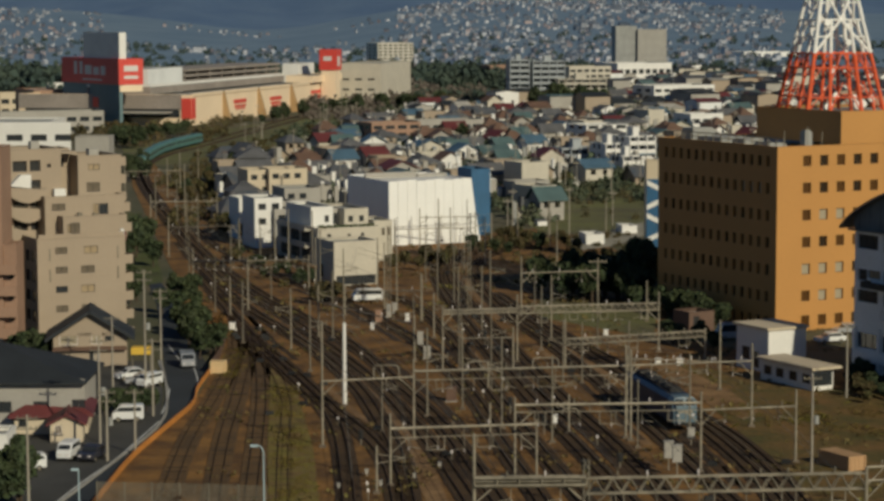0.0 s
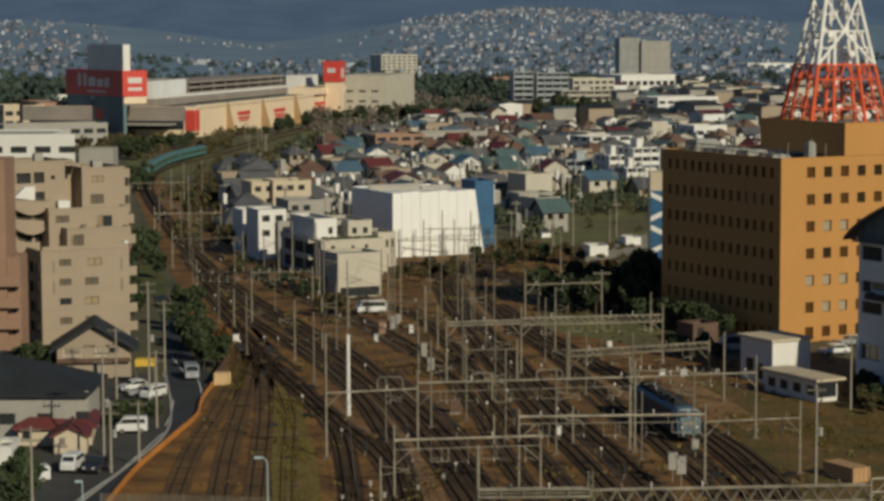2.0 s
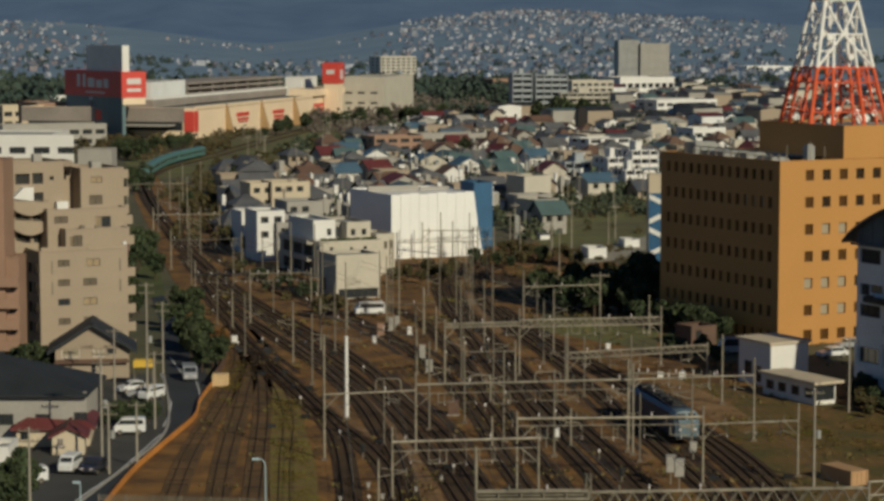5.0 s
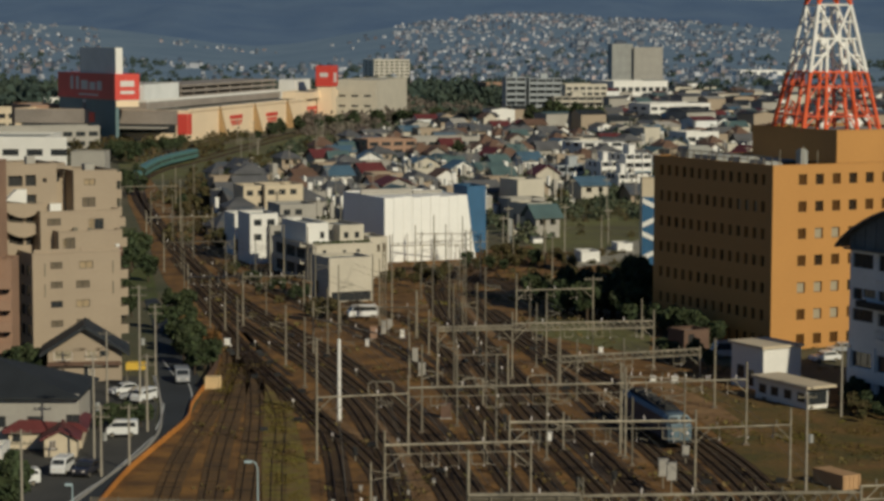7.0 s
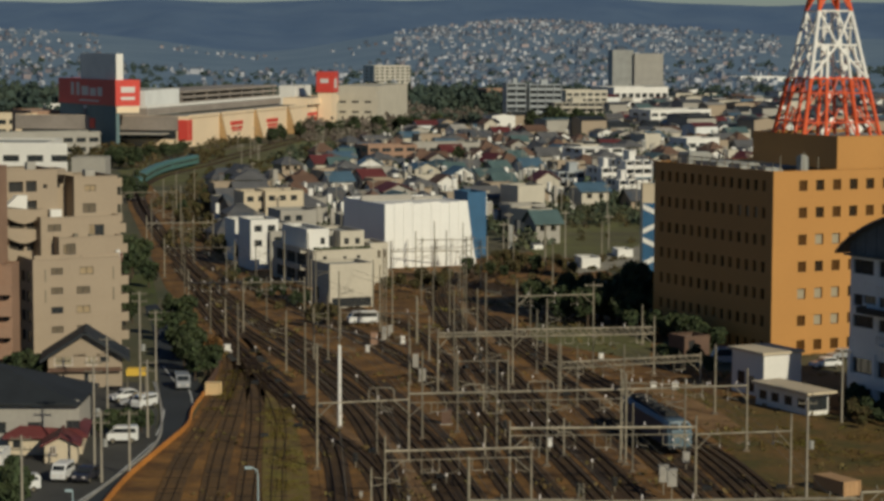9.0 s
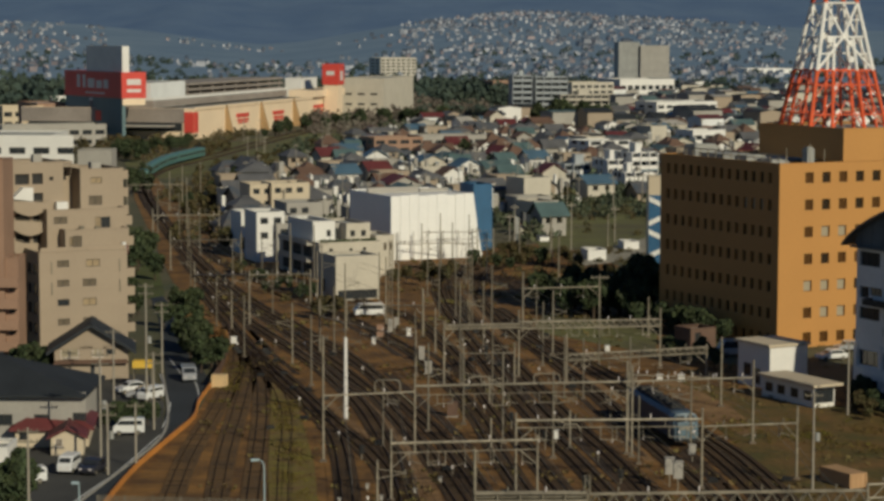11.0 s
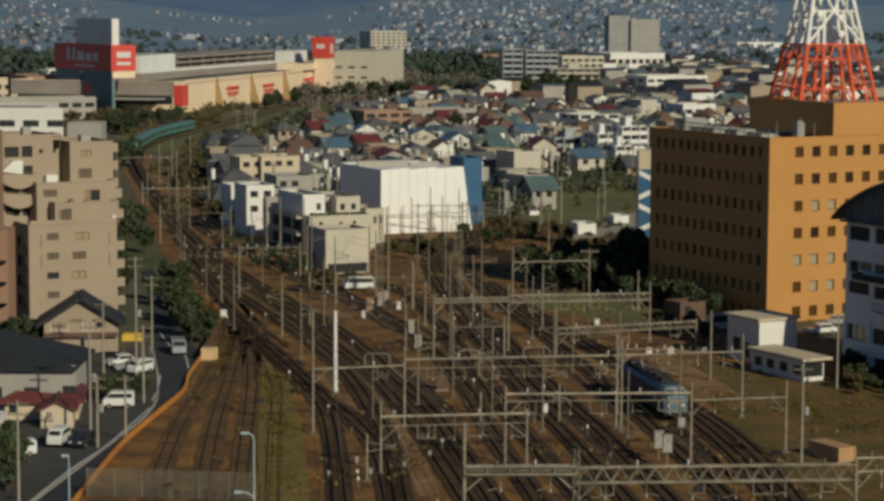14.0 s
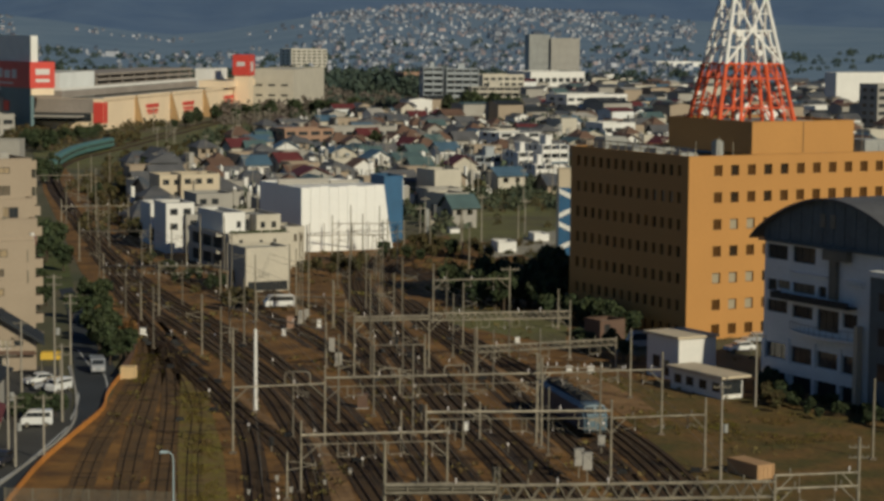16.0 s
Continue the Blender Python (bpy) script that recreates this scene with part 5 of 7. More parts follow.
def beam_mesh(a, b, kind, deep):
    a, b = Vector(a), Vector(b)
    bm = bmesh.new()
    dr = b - a
    L = dr.length
    side = Vector((-dr.y, dr.x, 0)).normalized() * 0.28
    if kind == "tube":
        tube(bm, a, b, 0.09, None, 6)
    elif kind == "twin":
        tube(bm, a, b, 0.13, None, 6)
        dn = Vector((0, 0, -deep))
        tube(bm, a + dn, b + dn, 0.05, None, 5)
        n = max(2, int(L / 3.2))
        for i in range(n + 1):
            p = a.lerp(b, i / n)
            tube(bm, p, p + dn, 0.04, None, 4)
    elif kind == "box":
        for s in (-1, 1):
            tube(bm, a + side * s, b + side * s, 0.13, None, 4)
            tube(bm, a + side * s - Vector((0, 0, deep)), b + side * s - Vector((0, 0, deep)), 0.13, None, 4)
        n = max(2, int(L / 1.6))
        for i in range(n + 1):
            p = a.lerp(b, i / n)
            for s in (-1, 1):
                tube(bm, p + side * s, p + side * s - Vector((0, 0, deep)), 0.09, None, 4)
        tube(bm, a - Vector((0, 0, deep / 2)), b - Vector((0, 0, deep / 2)), deep * 0.3, None, 4)
    else:
        dn = Vector((0, 0, -deep))
        for s in (-1, 1):
            tube(bm, a + side * s, b + side * s, 0.065, None, 5)
            tube(bm, a + side * s + dn, b + side * s + dn, 0.065, None, 5)
            n = max(2, int(L / (deep * 0.55)))
            for i in range(n):
                p, q = a.lerp(b, i / n) + side * s, a.lerp(b, (i + 1) / n) + side * s
                if i % 2:
                    tube(bm, p, q + dn, 0.05, None, 4)
                else:
                    tube(bm, p + dn, q, 0.05, None, 4)
    return bm


def hanger(root, p, down, rnd):
    """Drop arm with an insulator and registration arm under a beam."""
    bm = bmesh.new()
    p = Vector(p)
    tube(bm, p, p + Vector((0, 0, -down)), 0.035, None, 5)
    s = rnd.choice((-1, 1))
    tube(bm, p + Vector((0, 0, -down * 0.9)), p + Vector((s * 1.1, 0.1, -down * 1.15)), 0.035, None, 5)
    part("drop_arm", bm, M_steel, root)
    bm = bmesh.new()
    for i in range(3):
        tube(bm, p + Vector((0, 0, -down - 0.1 * i)), p + Vector((0, 0, -down - 0.1 * i - 0.07)), 0.08, 0.05, 6)
    part("insulator", bm, M_signwhite, root)


def hoop(root, p, w, h):
    """A raised feeder-wire frame with rounded corners on a beam."""
    bm = bmesh.new()
    p = Vector(p)
    pts = [(0, 0), (0, h - 0.4), (0.12, h - 0.12), (0.4, h), (w - 0.4, h), (w - 0.12, h - 0.12), (w, h - 0.4), (w, 0)]
    pts = [p + Vector((x, 0, z)) for x, z in pts]
    for a, b in zip(pts, pts[1:]):
        tube(bm, a, b, 0.065, None, 5)
    part("feeder_hoop", bm, M_steel, root)


def portal(masts, beams, label, r=0.12, lattice=(), hoops=(), seed=0, drops=3.6):
    """masts: (plan place, height); beams: (i, j, z at i, z at j, kind, depth)."""
    rnd = random.Random(seed)
    root = thing("catenary_portal", Matrix(), label, "catenary portal", "overhead line portals")
    for k, ((x, y), h) in enumerate(masts):
        o = part("mast", mast_mesh(h, r, k in lattice), M_steeld if k in lattice else M_steel, root)
        o.location = (x, y, 0)
        foot(root, x, y)
    for i, j, zi, zj, kind, deep in beams:
        a, b = Vector((*masts[i][0], zi)), Vector((*masts[j][0], zj))
        part("beam", beam_mesh(a, b, kind, deep), M_steel, root)
        L = (b - a).length
        n = int(L / drops)
        for q in range(n):
            t = (q + 0.6 + 0.3 * rnd.random()) / (n + 0.4)
            low = 0 if kind == "tube" else deep
            hanger(root, a.lerp(b, t) - Vector((0, 0, low)), 0.9 + 0.4 * rnd.random(), rnd)
        d = (b - a).normalized()
        if L > 7:
            for end, sg in ((a, 1), (b, -1)):
                bm = bmesh.new()
                tube(bm, end + Vector((0, 0, -1.5 - low)), end + d * 1.7 * sg + Vector((0, 0, -low)), 0.06, None, 5)
                part("knee_brace", bm, M_steel, root)
        for q in range(int(L / 3.4)):
            p = a.lerp(b, (q + rnd.uniform(0.2, 0.8)) / max(1, int(L / 3.4)))
            bm = bmesh.new()
            tube(bm, p, p + Vector((0, 0, 0.22)), 0.035, None, 5)
            tube(bm, p + Vector((0, 0, 0.22)), p + Vector((0, 0, 0.55)), 0.085, 0.06, 6)
            part("post_insulator", bm, M_signwhite if rnd.random() < 0.5 else M_steeld, root)
        if kind in ("twin", "truss") and L > 12:
            for q in range(int(L / 5)):
                p = a.lerp(b, (q + rnd.uniform(0.25, 0.75)) / int(L / 5)) - Vector((0, 0, low))
                bm = bmesh.new()
                w, h = rnd.uniform(0.5, 0.9), rnd.uniform(0.8, 1.3)
                c = [p - d * w, p - d * w - Vector((0, 0, h)), p + d * w - Vector((0, 0, h)), p + d * w]
                for u, v in zip(c, c[1:]):
                    tube(bm, u, v, 0.045, None, 5)
                part("drop_frame", bm, M_steel, root)
    for i, j, t, z, w, h in hoops:
        a, b = Vector(masts[i][0]), Vector(masts[j][0])
        c = a.lerp(b, t)
        hoop(root, (c.x, c.y, z), w, h)
    return root


LB = "grey steel catenary portal with truss beam over tracks"
portal([((-12.4, 227.7), 13.00), ((-3.1, 231.6), 8.43), ((19.0, 232.3), 9.81), ((33.0, 238.6), 8.97)],
       [(0, 1, 6.84, 6.65, "tube", 0.3), (1, 2, 7.24, 7.68, "twin", 0.95), (2, 3, 7.68, 7.15, "tube", 0.3)], LB,
       hoops=[(0, 1, 0.56, 6.65, 2.6, 1.5), (1, 2, 0.25, 7.24, 2.2, 1.0), (1, 2, 0.56, 7.56, 2.7, 1.0)], seed=1)
portal([((19.4, 230.7), 9.57), ((32.5, 262.3), 8.30)], [(0, 1, 8.63, 3.42, "tube", 0.3)], "slim steel portal with single tube beam", seed=2, drops=8)
portal([((6.8, 212.2), 7.75), ((24.8, 214.4), 7.88), ((34.7, 219.2), 7.32)],
       [(0, 1, 7.04, 6.84, "twin", 0.7), (1, 2, 6.12, 5.64, "tube", 0.3)], LB, seed=3, hoops=[(0, 1, 0.25, 6.01, 1.6, 0.6)])
portal([((-5.0, 208.5), 6.82), ((8.8, 210.6), 5.86)],
       [(0, 1, 5.48, 5.48, "twin", 0.9)], "thin steel catenary portal with twin tube beams", seed=4, drops=2.4, r=0.11)
portal([((2.4, 176.0), 11.02), ((11.3, 175.9), 8.97), ((33.7, 176.9), 8.11), ((41.1, 179.7), 10.68)],
       [(0, 1, 7.48, 7.57, "box", 0.6), (1, 2, 7.48, 7.66, "truss", 1.25), (2, 3, 8.11, 7.82, "tube", 0.3), (2, 3, 7.02, 6.70, "tube", 0.3)], LB, r=0.15, lattice=(1,), seed=5)
portal([((-0.1, 277.7), 7.92), ((9.4, 284.4), 8.62), ((28.2, 292.8), 7.90)],
       [(0, 1, 7.57, 6.95, "truss", 0.5), (1, 2, 7.17, 6.48, "truss", 0.9)], LB, seed=6)
portal([((15.2, 278.8), 6.32), ((33.4, 285.0), 4.21)],
       [(0, 1, 3.77, 3.92, "truss", 0.75)], LB, seed=7)
portal([((11.4, 327.5), 8.89), ((22.8, 330.5), 8.30)],
       [(0, 1, 6.48, 6.46, "tube", 0.6)], LB, seed=8)
portal([((-39.7, 355.4), 7.38), ((-29.2, 334.6), 8.23), ((-21.4, 356.5), 6.14)],
       [(0, 1, 5.31, 7.64, "tube", 0.5), (1, 2, 7.64, 5.42, "tube", 0.5)], LB, seed=9)
portal([((-9.2, 424.0), 5.78), ((-4.4, 423.9), 7.70), ((-0.9, 423.8), 9.62), ((6.1, 425.7), 6.98), ((9.2, 427.7), 6.47)],
       [(0, 1, 3.85, 3.85, "tube", 0.4), (1, 3, 6.10, 6.01, "tube", 0.4), (1, 3, 3.96, 3.87, "tube", 0.4), (3, 4, 4.30, 4.32, "tube", 0.4)], LB, seed=10)
portal([((-77.5, 548.0), 7.98), ((-65.0, 556.3), 10.75)], [(0, 1, 6.33, 6.01, "tube", 0.5)], LB, seed=11)
portal([((-60.8, 467.3), 7.06), ((-47.6, 473.2), 7.15)], [(0, 1, 5.53, 5.24, "tube", 0.5)], LB, seed=12)
portal([((-50.4, 411.9), 7.28), ((-36.8, 404.9), 7.57)], [(0, 1, 5.51, 6.34, "tube", 0.5)], LB, seed=13)
portal([((-17.1, 306.0), 7.39), ((-3.7, 285.5), 5.82)], [(0, 1, 5.06, 4.73, "tube", 0.5)], LB, seed=14)
portal([((-14.5, 329.3), 4.60), ((-3.1, 322.9), 6.80)], [(0, 1, 3.76, 4.51, "tube", 0.5)], LB, seed=15)
portal([((2.3, 278.5), 5.61), ((8.7, 278.4), 5.33)], [(0, 1, 3.91, 4.05, "tube", 0.5)], LB, seed=16)


def lone_mast(C, h, r, material, label, arm=0.0, lattice=False, name="catenary_mast", up=True):
    root = thing(name, pose(*C, 0), label, "mast", "single masts of the yard")
    part("pole", mast_mesh(h, r, lattice), material, root)
    foot(root, 0, 0)
    if arm:
        bm = bmesh.new()
        tube(bm, (0, 0, h * 0.62), (arm, 0, h * 0.62 + 0.55 * (1 if up else -1)), 0.05, None, 5)
        tube(bm, (0, 0, h * 0.62 + 0.9), (arm, 0, h * 0.62 + 0.55), 0.04, None, 5)
        tube(bm, (arm, 0, h * 0.62 + 0.1), (arm, 0, h * 0.62 + 0.9), 0.04, None, 5)
        part("bracket", bm, M_steel, root)
    return root


ML = "grey steel overhead line mast with bracket"
lone_mast((-11.2, 252.2), 9.47, 0.22, M_white, "thick white-painted overhead line mast", 0)
MASTS = []
MASTS += [((-20.1, 294.6), 8.24, -2, 0),
          ((-6.2, 205.2), 4.50, 2.6, 0),
          ((14.7, 304.4), 8.82, 1.8, 0),
          ((-29.0, 386.8), 6.55, 0, 0),
          ((3.9, 336.6), 10.49, 0, 1),
          ((3.0, 338.6), 9.01, 0, 1),
          ((-8.2, 338.8), 12.43, 0, 1),
          ((-8.8, 334.2), 10.33, 0, 0),
          ((-7.0, 336.8), 9.22, 0, 0),
          ((29.3, 322.3), 5.89, 0, 0)]
MASTS += [((14.4, 434.0), 7.88, 0, 0),
          ((20.2, 425.4), 8.58, 0, 0),
          ((32.4, 446.9), 7.88, 0, 0),
          ((20.1, 396.3), 8.01, 0, 0),
          ((7.4, 396.6), 8.51, 0, 0),
          ((-26.9, 390.2), 10.64, 0, 0),
          ((-20.3, 356.5), 9.02, 0, 0),
          ((-12.3, 388.1), 4.91, 0, 0),
          ((-14.3, 388.2), 3.93, 0, 0),
          ((-17.6, 388.3), 3.93, 0, 0)]
MASTS += [((-31.4, 329.6), 5.86, 0, 0),
          ((-1.3, 305.8), 6.22, 1.5, 0),
          ((5.3, 263.5), 3.37, 1.2, 0),
          ((13.2, 234.6), 4.21, -1.2, 0),
          ((4.9, 234.7), 3.31, 0, 0),
          ((-55.9, 486.6), 12.23, 0, 0),
          ((-63.5, 584.0), 9.96, 0, 0),
          ((-67.1, 547.7), 9.63, 0, 0),
          ((52.8, 224.8), 8.36, 0, 0)]
for C, h, arm, lat in MASTS:
    lone_mast(C, h, 0.11, M_steel, ML if arm else "plain grey overhead line mast", arm, bool(lat))


TM = lone_mast((22.9, 331.5), 7.8, 0.11, M_steel, "grey steel mast with a level crossarm")
bm = bmesh.new()
box(bm, -1.3, 1.3, -0.08, 0.08, 7.6, 7.78)
for x in (-1.2, -0.6, 0.6, 1.2):
    tube(bm, (x, 0, 7.78), (x, 0, 8.0), 0.06, 0.04, 6)
part("crossarm", bm, M_steel, TM)


def utility_pole(C, h, arms=2, r=0.12, material=None, box_on=False):
    root = thing("utility_pole", pose(*C, 0), "concrete utility pole with crossarms and insulators", "utility pole", "street poles")
    bm = bmesh.new()
    tube(bm, (0, 0, -0.1), (0, 0, h), r * 1.15, r * 0.75, 8)
    part("pole", bm, material or M_pole, root)
    for k in range(arms):
        bm = bmesh.new()
        z = h - 0.4 - 0.9 * k
        box(bm, -0.9, 0.9, -0.05, 0.05, z, z + 0.1)
        for x in (-0.8, -0.3, 0.3, 0.8):
            tube(bm, (x, 0, z + 0.1), (x, 0, z + 0.3), 0.05, None, 5)
        part("crossarm", bm, M_steeld, root)
    if box_on:
        bm = bmesh.new()
        tube(bm, (0.38, 0, h * 0.5), (0.38, 0, h * 0.5 + 0.8), 0.25, None, 8)
        part("transformer", bm, M_roofgrey, root)


for C, h, a, bx in (((-35.3, 264.1), 14.26, 2, True), ((-36.2, 286.1), 9.32, 2, False), ((-31.1, 224.1), 6.68, 1, False), ((-35.7, 190.6), 10.08, 2, False), ((-33.4, 220.6), 7.25, 2, True), ((-34.9, 225.9), 11.57, 2, True),
                     ((-32.1, 246.0), 8.68, 2, False), ((46.4, 256.6), 8.58, 1, False), ((35.5, 214.3), 9.52, 1, True), ((-39.2, 264.2), 8.76, 1, False), ((43.6, 190.8), 8.13, 2, False)):
    utility_pole(C, h, a, box_on=bx)


def street_lamp(C, h, arm):
    root = thing("street_lamp", pose(*C, 0), "pale blue steel street lamp with a curved arm", "street lamp")
    bm = bmesh.new()
    tube(bm, (0, 0, 0), (0, 0, h - 0.7), 0.07, 0.055, 8)
    prev = Vector((0, 0, h - 0.7))
    for k in range(1, 7):
        t = k / 6 * math.pi / 2
        q = Vector((-abs(arm) * (1 - math.cos(t)) * (1 if arm > 0 else -1), 0, h - 0.7 + 0.7 * math.sin(t)))
        tube(bm, prev, q, 0.05, None, 6)
        prev = q
    part("pole", bm, M_lamp, root)
    bm = bmesh.new()
    s = -1 if arm > 0 else 1
    box(bm, min(prev.x, prev.x + 0.6 * s), max(prev.x, prev.x + 0.6 * s), -0.13, 0.13, prev.z - 0.1, prev.z + 0.08)
    part("lamp_head", bm, M_lamp, root)


M_lamp = mat("pale_blue_paint", (0.42, 0.54, 0.58), 0.5, 0.1, 2, 0.3)
street_lamp((-15.1, 186.2), 8.18, 0.5)
street_lamp((-31.0, 188.4), 5.75, 0.02)
street_lamp((-14.3, 176.5), 5.27, 1.0)


def mesh_fence():
    root = thing("yard_fence", Matrix(), "tall grey wire mesh fence at the yard end", "fence")
    line = curve_pts([(-31.0, 198.3), (-23.5, 197.5), (-15.6, 196.5)], 2.2)
    h = 2.66
    for a, b in zip(line, line[1:]):
        d = b - a
        m = pose(a.x, a.y, 0, 0, 0, math.degrees(math.atan2(d.y, d.x)))
        bm = bmesh.new()
        box(bm, -0.05, 0.05, -0.05, 0.05, 0, h, m)
        part("post", bm, M_steeld, root)
        bm = bmesh.new()
        n = 26
        for i in range(n):
            x = d.length * i / n
            box(bm, x, x + 0.022, -0.012, 0.012, 0.1, h - 0.05, m)
        for i in range(20):
            z = 0.1 + (h - 0.2) * i / 19
            box(bm, 0, d.length, -0.012, 0.012, z, z + 0.022, m)
        part("mesh_panel", bm, M_steeld, root)


mesh_fence()


def bracket_masts():
    """Single masts with brackets beside the running lines."""
    rnd = random.Random(77)
    proto = None
    for i in (5, 7, 9, 10, 11, 12, 13, 14):
        line = curve_pts(TRACKS[i], 2.0)
        nr = normals(line)
        k = rnd.randrange(4, 12)
        while k < len(line):
            c = line[k] + nr[k] * rnd.choice((-2.1, 2.1))
            if 222 < c.y < 520:
                m = pose(c.x, c.y, 0, 0, 0, rnd.choice((0, 180)) + rnd.uniform(-12, 12)) @ Matrix.Scale(rnd.uniform(0.8, 1.15), 4)
                if proto is None:
                    proto = lone_mast((0, 0), 8.6, 0.095, M_steeld, "weathered overhead line mast with bracket arm", 2.0)
                    proto.matrix_basis = m
                else:
                    o = copy_thing(proto, m)
                    o.scale = m.to_scale()
            k += rnd.randrange(13, 24)


bracket_masts()


# ---- rail vehicles ----
def bogie(root, x):
    bm = bmesh.new()
    for s in (-1, 1):
        box(bm, x - 1.7, x + 1.7, s * 0.95 - 0.08, s * 0.95 + 0.08, 0.55, 0.85)
        box(bm, x - 0.4, x + 0.4, s * 0.95 - 0.1, s * 0.95 + 0.1, 0.4, 0.95)
    b = part("bogie", bm, M_black, root)
    for dx in (-1.1, 1.1):
        for s in (-1, 1):
            bm = bmesh.new()
            tube(bm, (x + dx, s * 0.53, 0.75), (x + dx, s * 0.66, 0.75), 0.43, None, 14)
            part("wheel", bm, M_rail, b)


def profile_body(bm, rings, mi=0):
    """A body lofted through closed rings of equal length."""
    vs = [[bm.verts.new(p) for p in r] for r in rings]
    n = len(rings[0])
    for a, b in zip(vs, vs[1:]):
        for k in range(n):
            bm.faces.new((a[k], a[(k + 1) % n], b[(k + 1) % n], b[k])).material_index = mi
    bm.faces.new(vs[0][::-1]).material_index = mi
    bm.faces.new(vs[-1]).material_index = mi
    bmesh.ops.recalc_face_normals(bm, faces=bm.faces)


def locomotive(C, ang):
    """Front at local x = 0, running back along +x."""
    root = thing("electric_locomotive", pose(*C, 0.05, 0, 0, ang), "dark blue electric locomotive with a pale blue cab front", "locomotive")
    L = 18.0
    sec = lambda x, w, z0, z1: [(x, -w, z0), (x, w, z0), (x, w, z1 - 0.5), (x, w * 0.75, z1 - 0.1), (x, 0, z1), (x, -w * 0.75, z1 - 0.1), (x, -w, z1 - 0.5)]
    bm = bmesh.new()
    profile_body(bm, [sec(1.9, 1.4, 1.0, 3.75), sec(L, 1.4, 1.0, 3.75)])
    part("body", bm, M_blueloco, root)
    bm = bmesh.new()
    profile_body(bm, [sec(0.0, 1.25, 1.0, 2.6), sec(0.08, 1.3, 1.0, 2.7), sec(0.55, 1.38, 1.0, 3.65), sec(1.89, 1.4, 1.0, 3.72)])
    cab = part("cab", bm, M_locopale, root, "pale blue rounded cab")
    bm = bmesh.new()
    for s in (-1, 1):
        vs = [(0.13, s * 0.12, 2.75), (0.13, s * 1.05, 2.75), (0.47, s * 0.98, 3.4), (0.47, s * 0.12, 3.4)]
        lo = [bm.verts.new((x - 0.05, y, z)) for x, y, z in vs]
        bm.faces.new(lo)
        hi = [bm.verts.new((x - 0.01, y, z)) for x, y, z in vs]
        bm.faces.new(hi[::-1])
        for k in range(4):
            bm.faces.new((lo[k], lo[(k + 1) % 4], hi[(k + 1) % 4], hi[k]))
    part("windscreen", bm, M_glass, cab)
    for s in (-1, 1):
        bm = bmesh.new()
        tube(bm, (0.03, s * 0.85, 1.75), (-0.06, s * 0.85, 1.75), 0.14, None, 10)
        part("headlight", bm, M_signwhite, cab)
    bm = bmesh.new()
    box(bm, -0.04, 0.02, -0.8, 0.8, 2.0, 2.2)
    part("front_band", bm, M_steel, cab, "pale metal front band")
    bm = bmesh.new()
    box(bm, -0.25, L + 0.1, -1.3, 1.3, 0.75, 1.0)
    part("underframe", bm, M_black, root)
    bm = bmesh.new()
    box(bm, -0.45, -0.2, -0.2, 0.2, 0.75, 1.0)
    part("coupler", bm, M_black, root)
    bm = bmesh.new()
    box(bm, 3, L - 1, -0.75, 0.75, 3.75, 4.0)
    for i in range(6):
        box(bm, 3.5 + i * 2.3, 4.6 + i * 2.3, -0.55, 0.55, 4.0, 4.2)
    part("roof_gear", bm, M_black, root)
    for i in range(6):
        bm = bmesh.new()
        box(bm, 3.2 + 2.2 * i, 4.7 + 2.2 * i, -1.43, -1.4, 2.5, 3.1)
        part("side_grille", bm, M_black, root)
    for x in (1.0, 5.0, 9.0):
        bm = bmesh.new()
        if x == 5.0:
            for s in (-1, 1):
                tube(bm, (4.2, s * 0.5, 4.0), (5.6, s * 0.5, 4.6), 0.04)
                tube(bm, (5.6, s * 0.5, 4.6), (4.3, s * 0.7, 5.1), 0.035)
            tube(bm, (4.3, -0.9, 5.1), (4.3, 0.9, 5.1), 0.04)
            part("pantograph", bm, M_steel, root)
        else:
            bm.free()
    for x in (3.2, 9.0, 14.8):
        bogie(root, x)


locomotive((25.6, 235.7), 101)


def train():
    """Commuter coaches standing on the far curve."""
    line = curve_pts([(-85.3, 637.7), (-88.9, 669.3), (-89.8, 724.3), (-85.9, 761.6), (-82.0, 792.2)], 1.0)
    root = thing("commuter_train", Matrix(), "teal-green commuter train on the distant curve", "train")
    n = int(19.5)
    k = 4
    while k + n < len(line):
        a, b = line[k], line[k + n]
        d = b - a
        m = pose(a.x, a.y, 0.1, 0, 0, math.degrees(math.atan2(d.y, d.x)))
        sec = lambda x: [m @ Vector(p) for p in ((x, -1.4, 0.9), (x, 1.4, 0.9), (x, 1.4, 3.3), (x, 0.9, 3.75), (x, -0.9, 3.75), (x, -1.4, 3.3))]
        bm = bmesh.new()
        profile_body(bm, [sec(0.2), sec(d.length - 0.2)])
        c = part("coach", bm, M_teal, root)
        bm = bmesh.new()
        for i in range(6):
            box(bm, 1.2 + i * 3.0, 3.2 + i * 3.0, -1.43, -1.38, 2.0, 2.8, m)
        part("window_band", bm, M_glass, c)
        k += n


train()


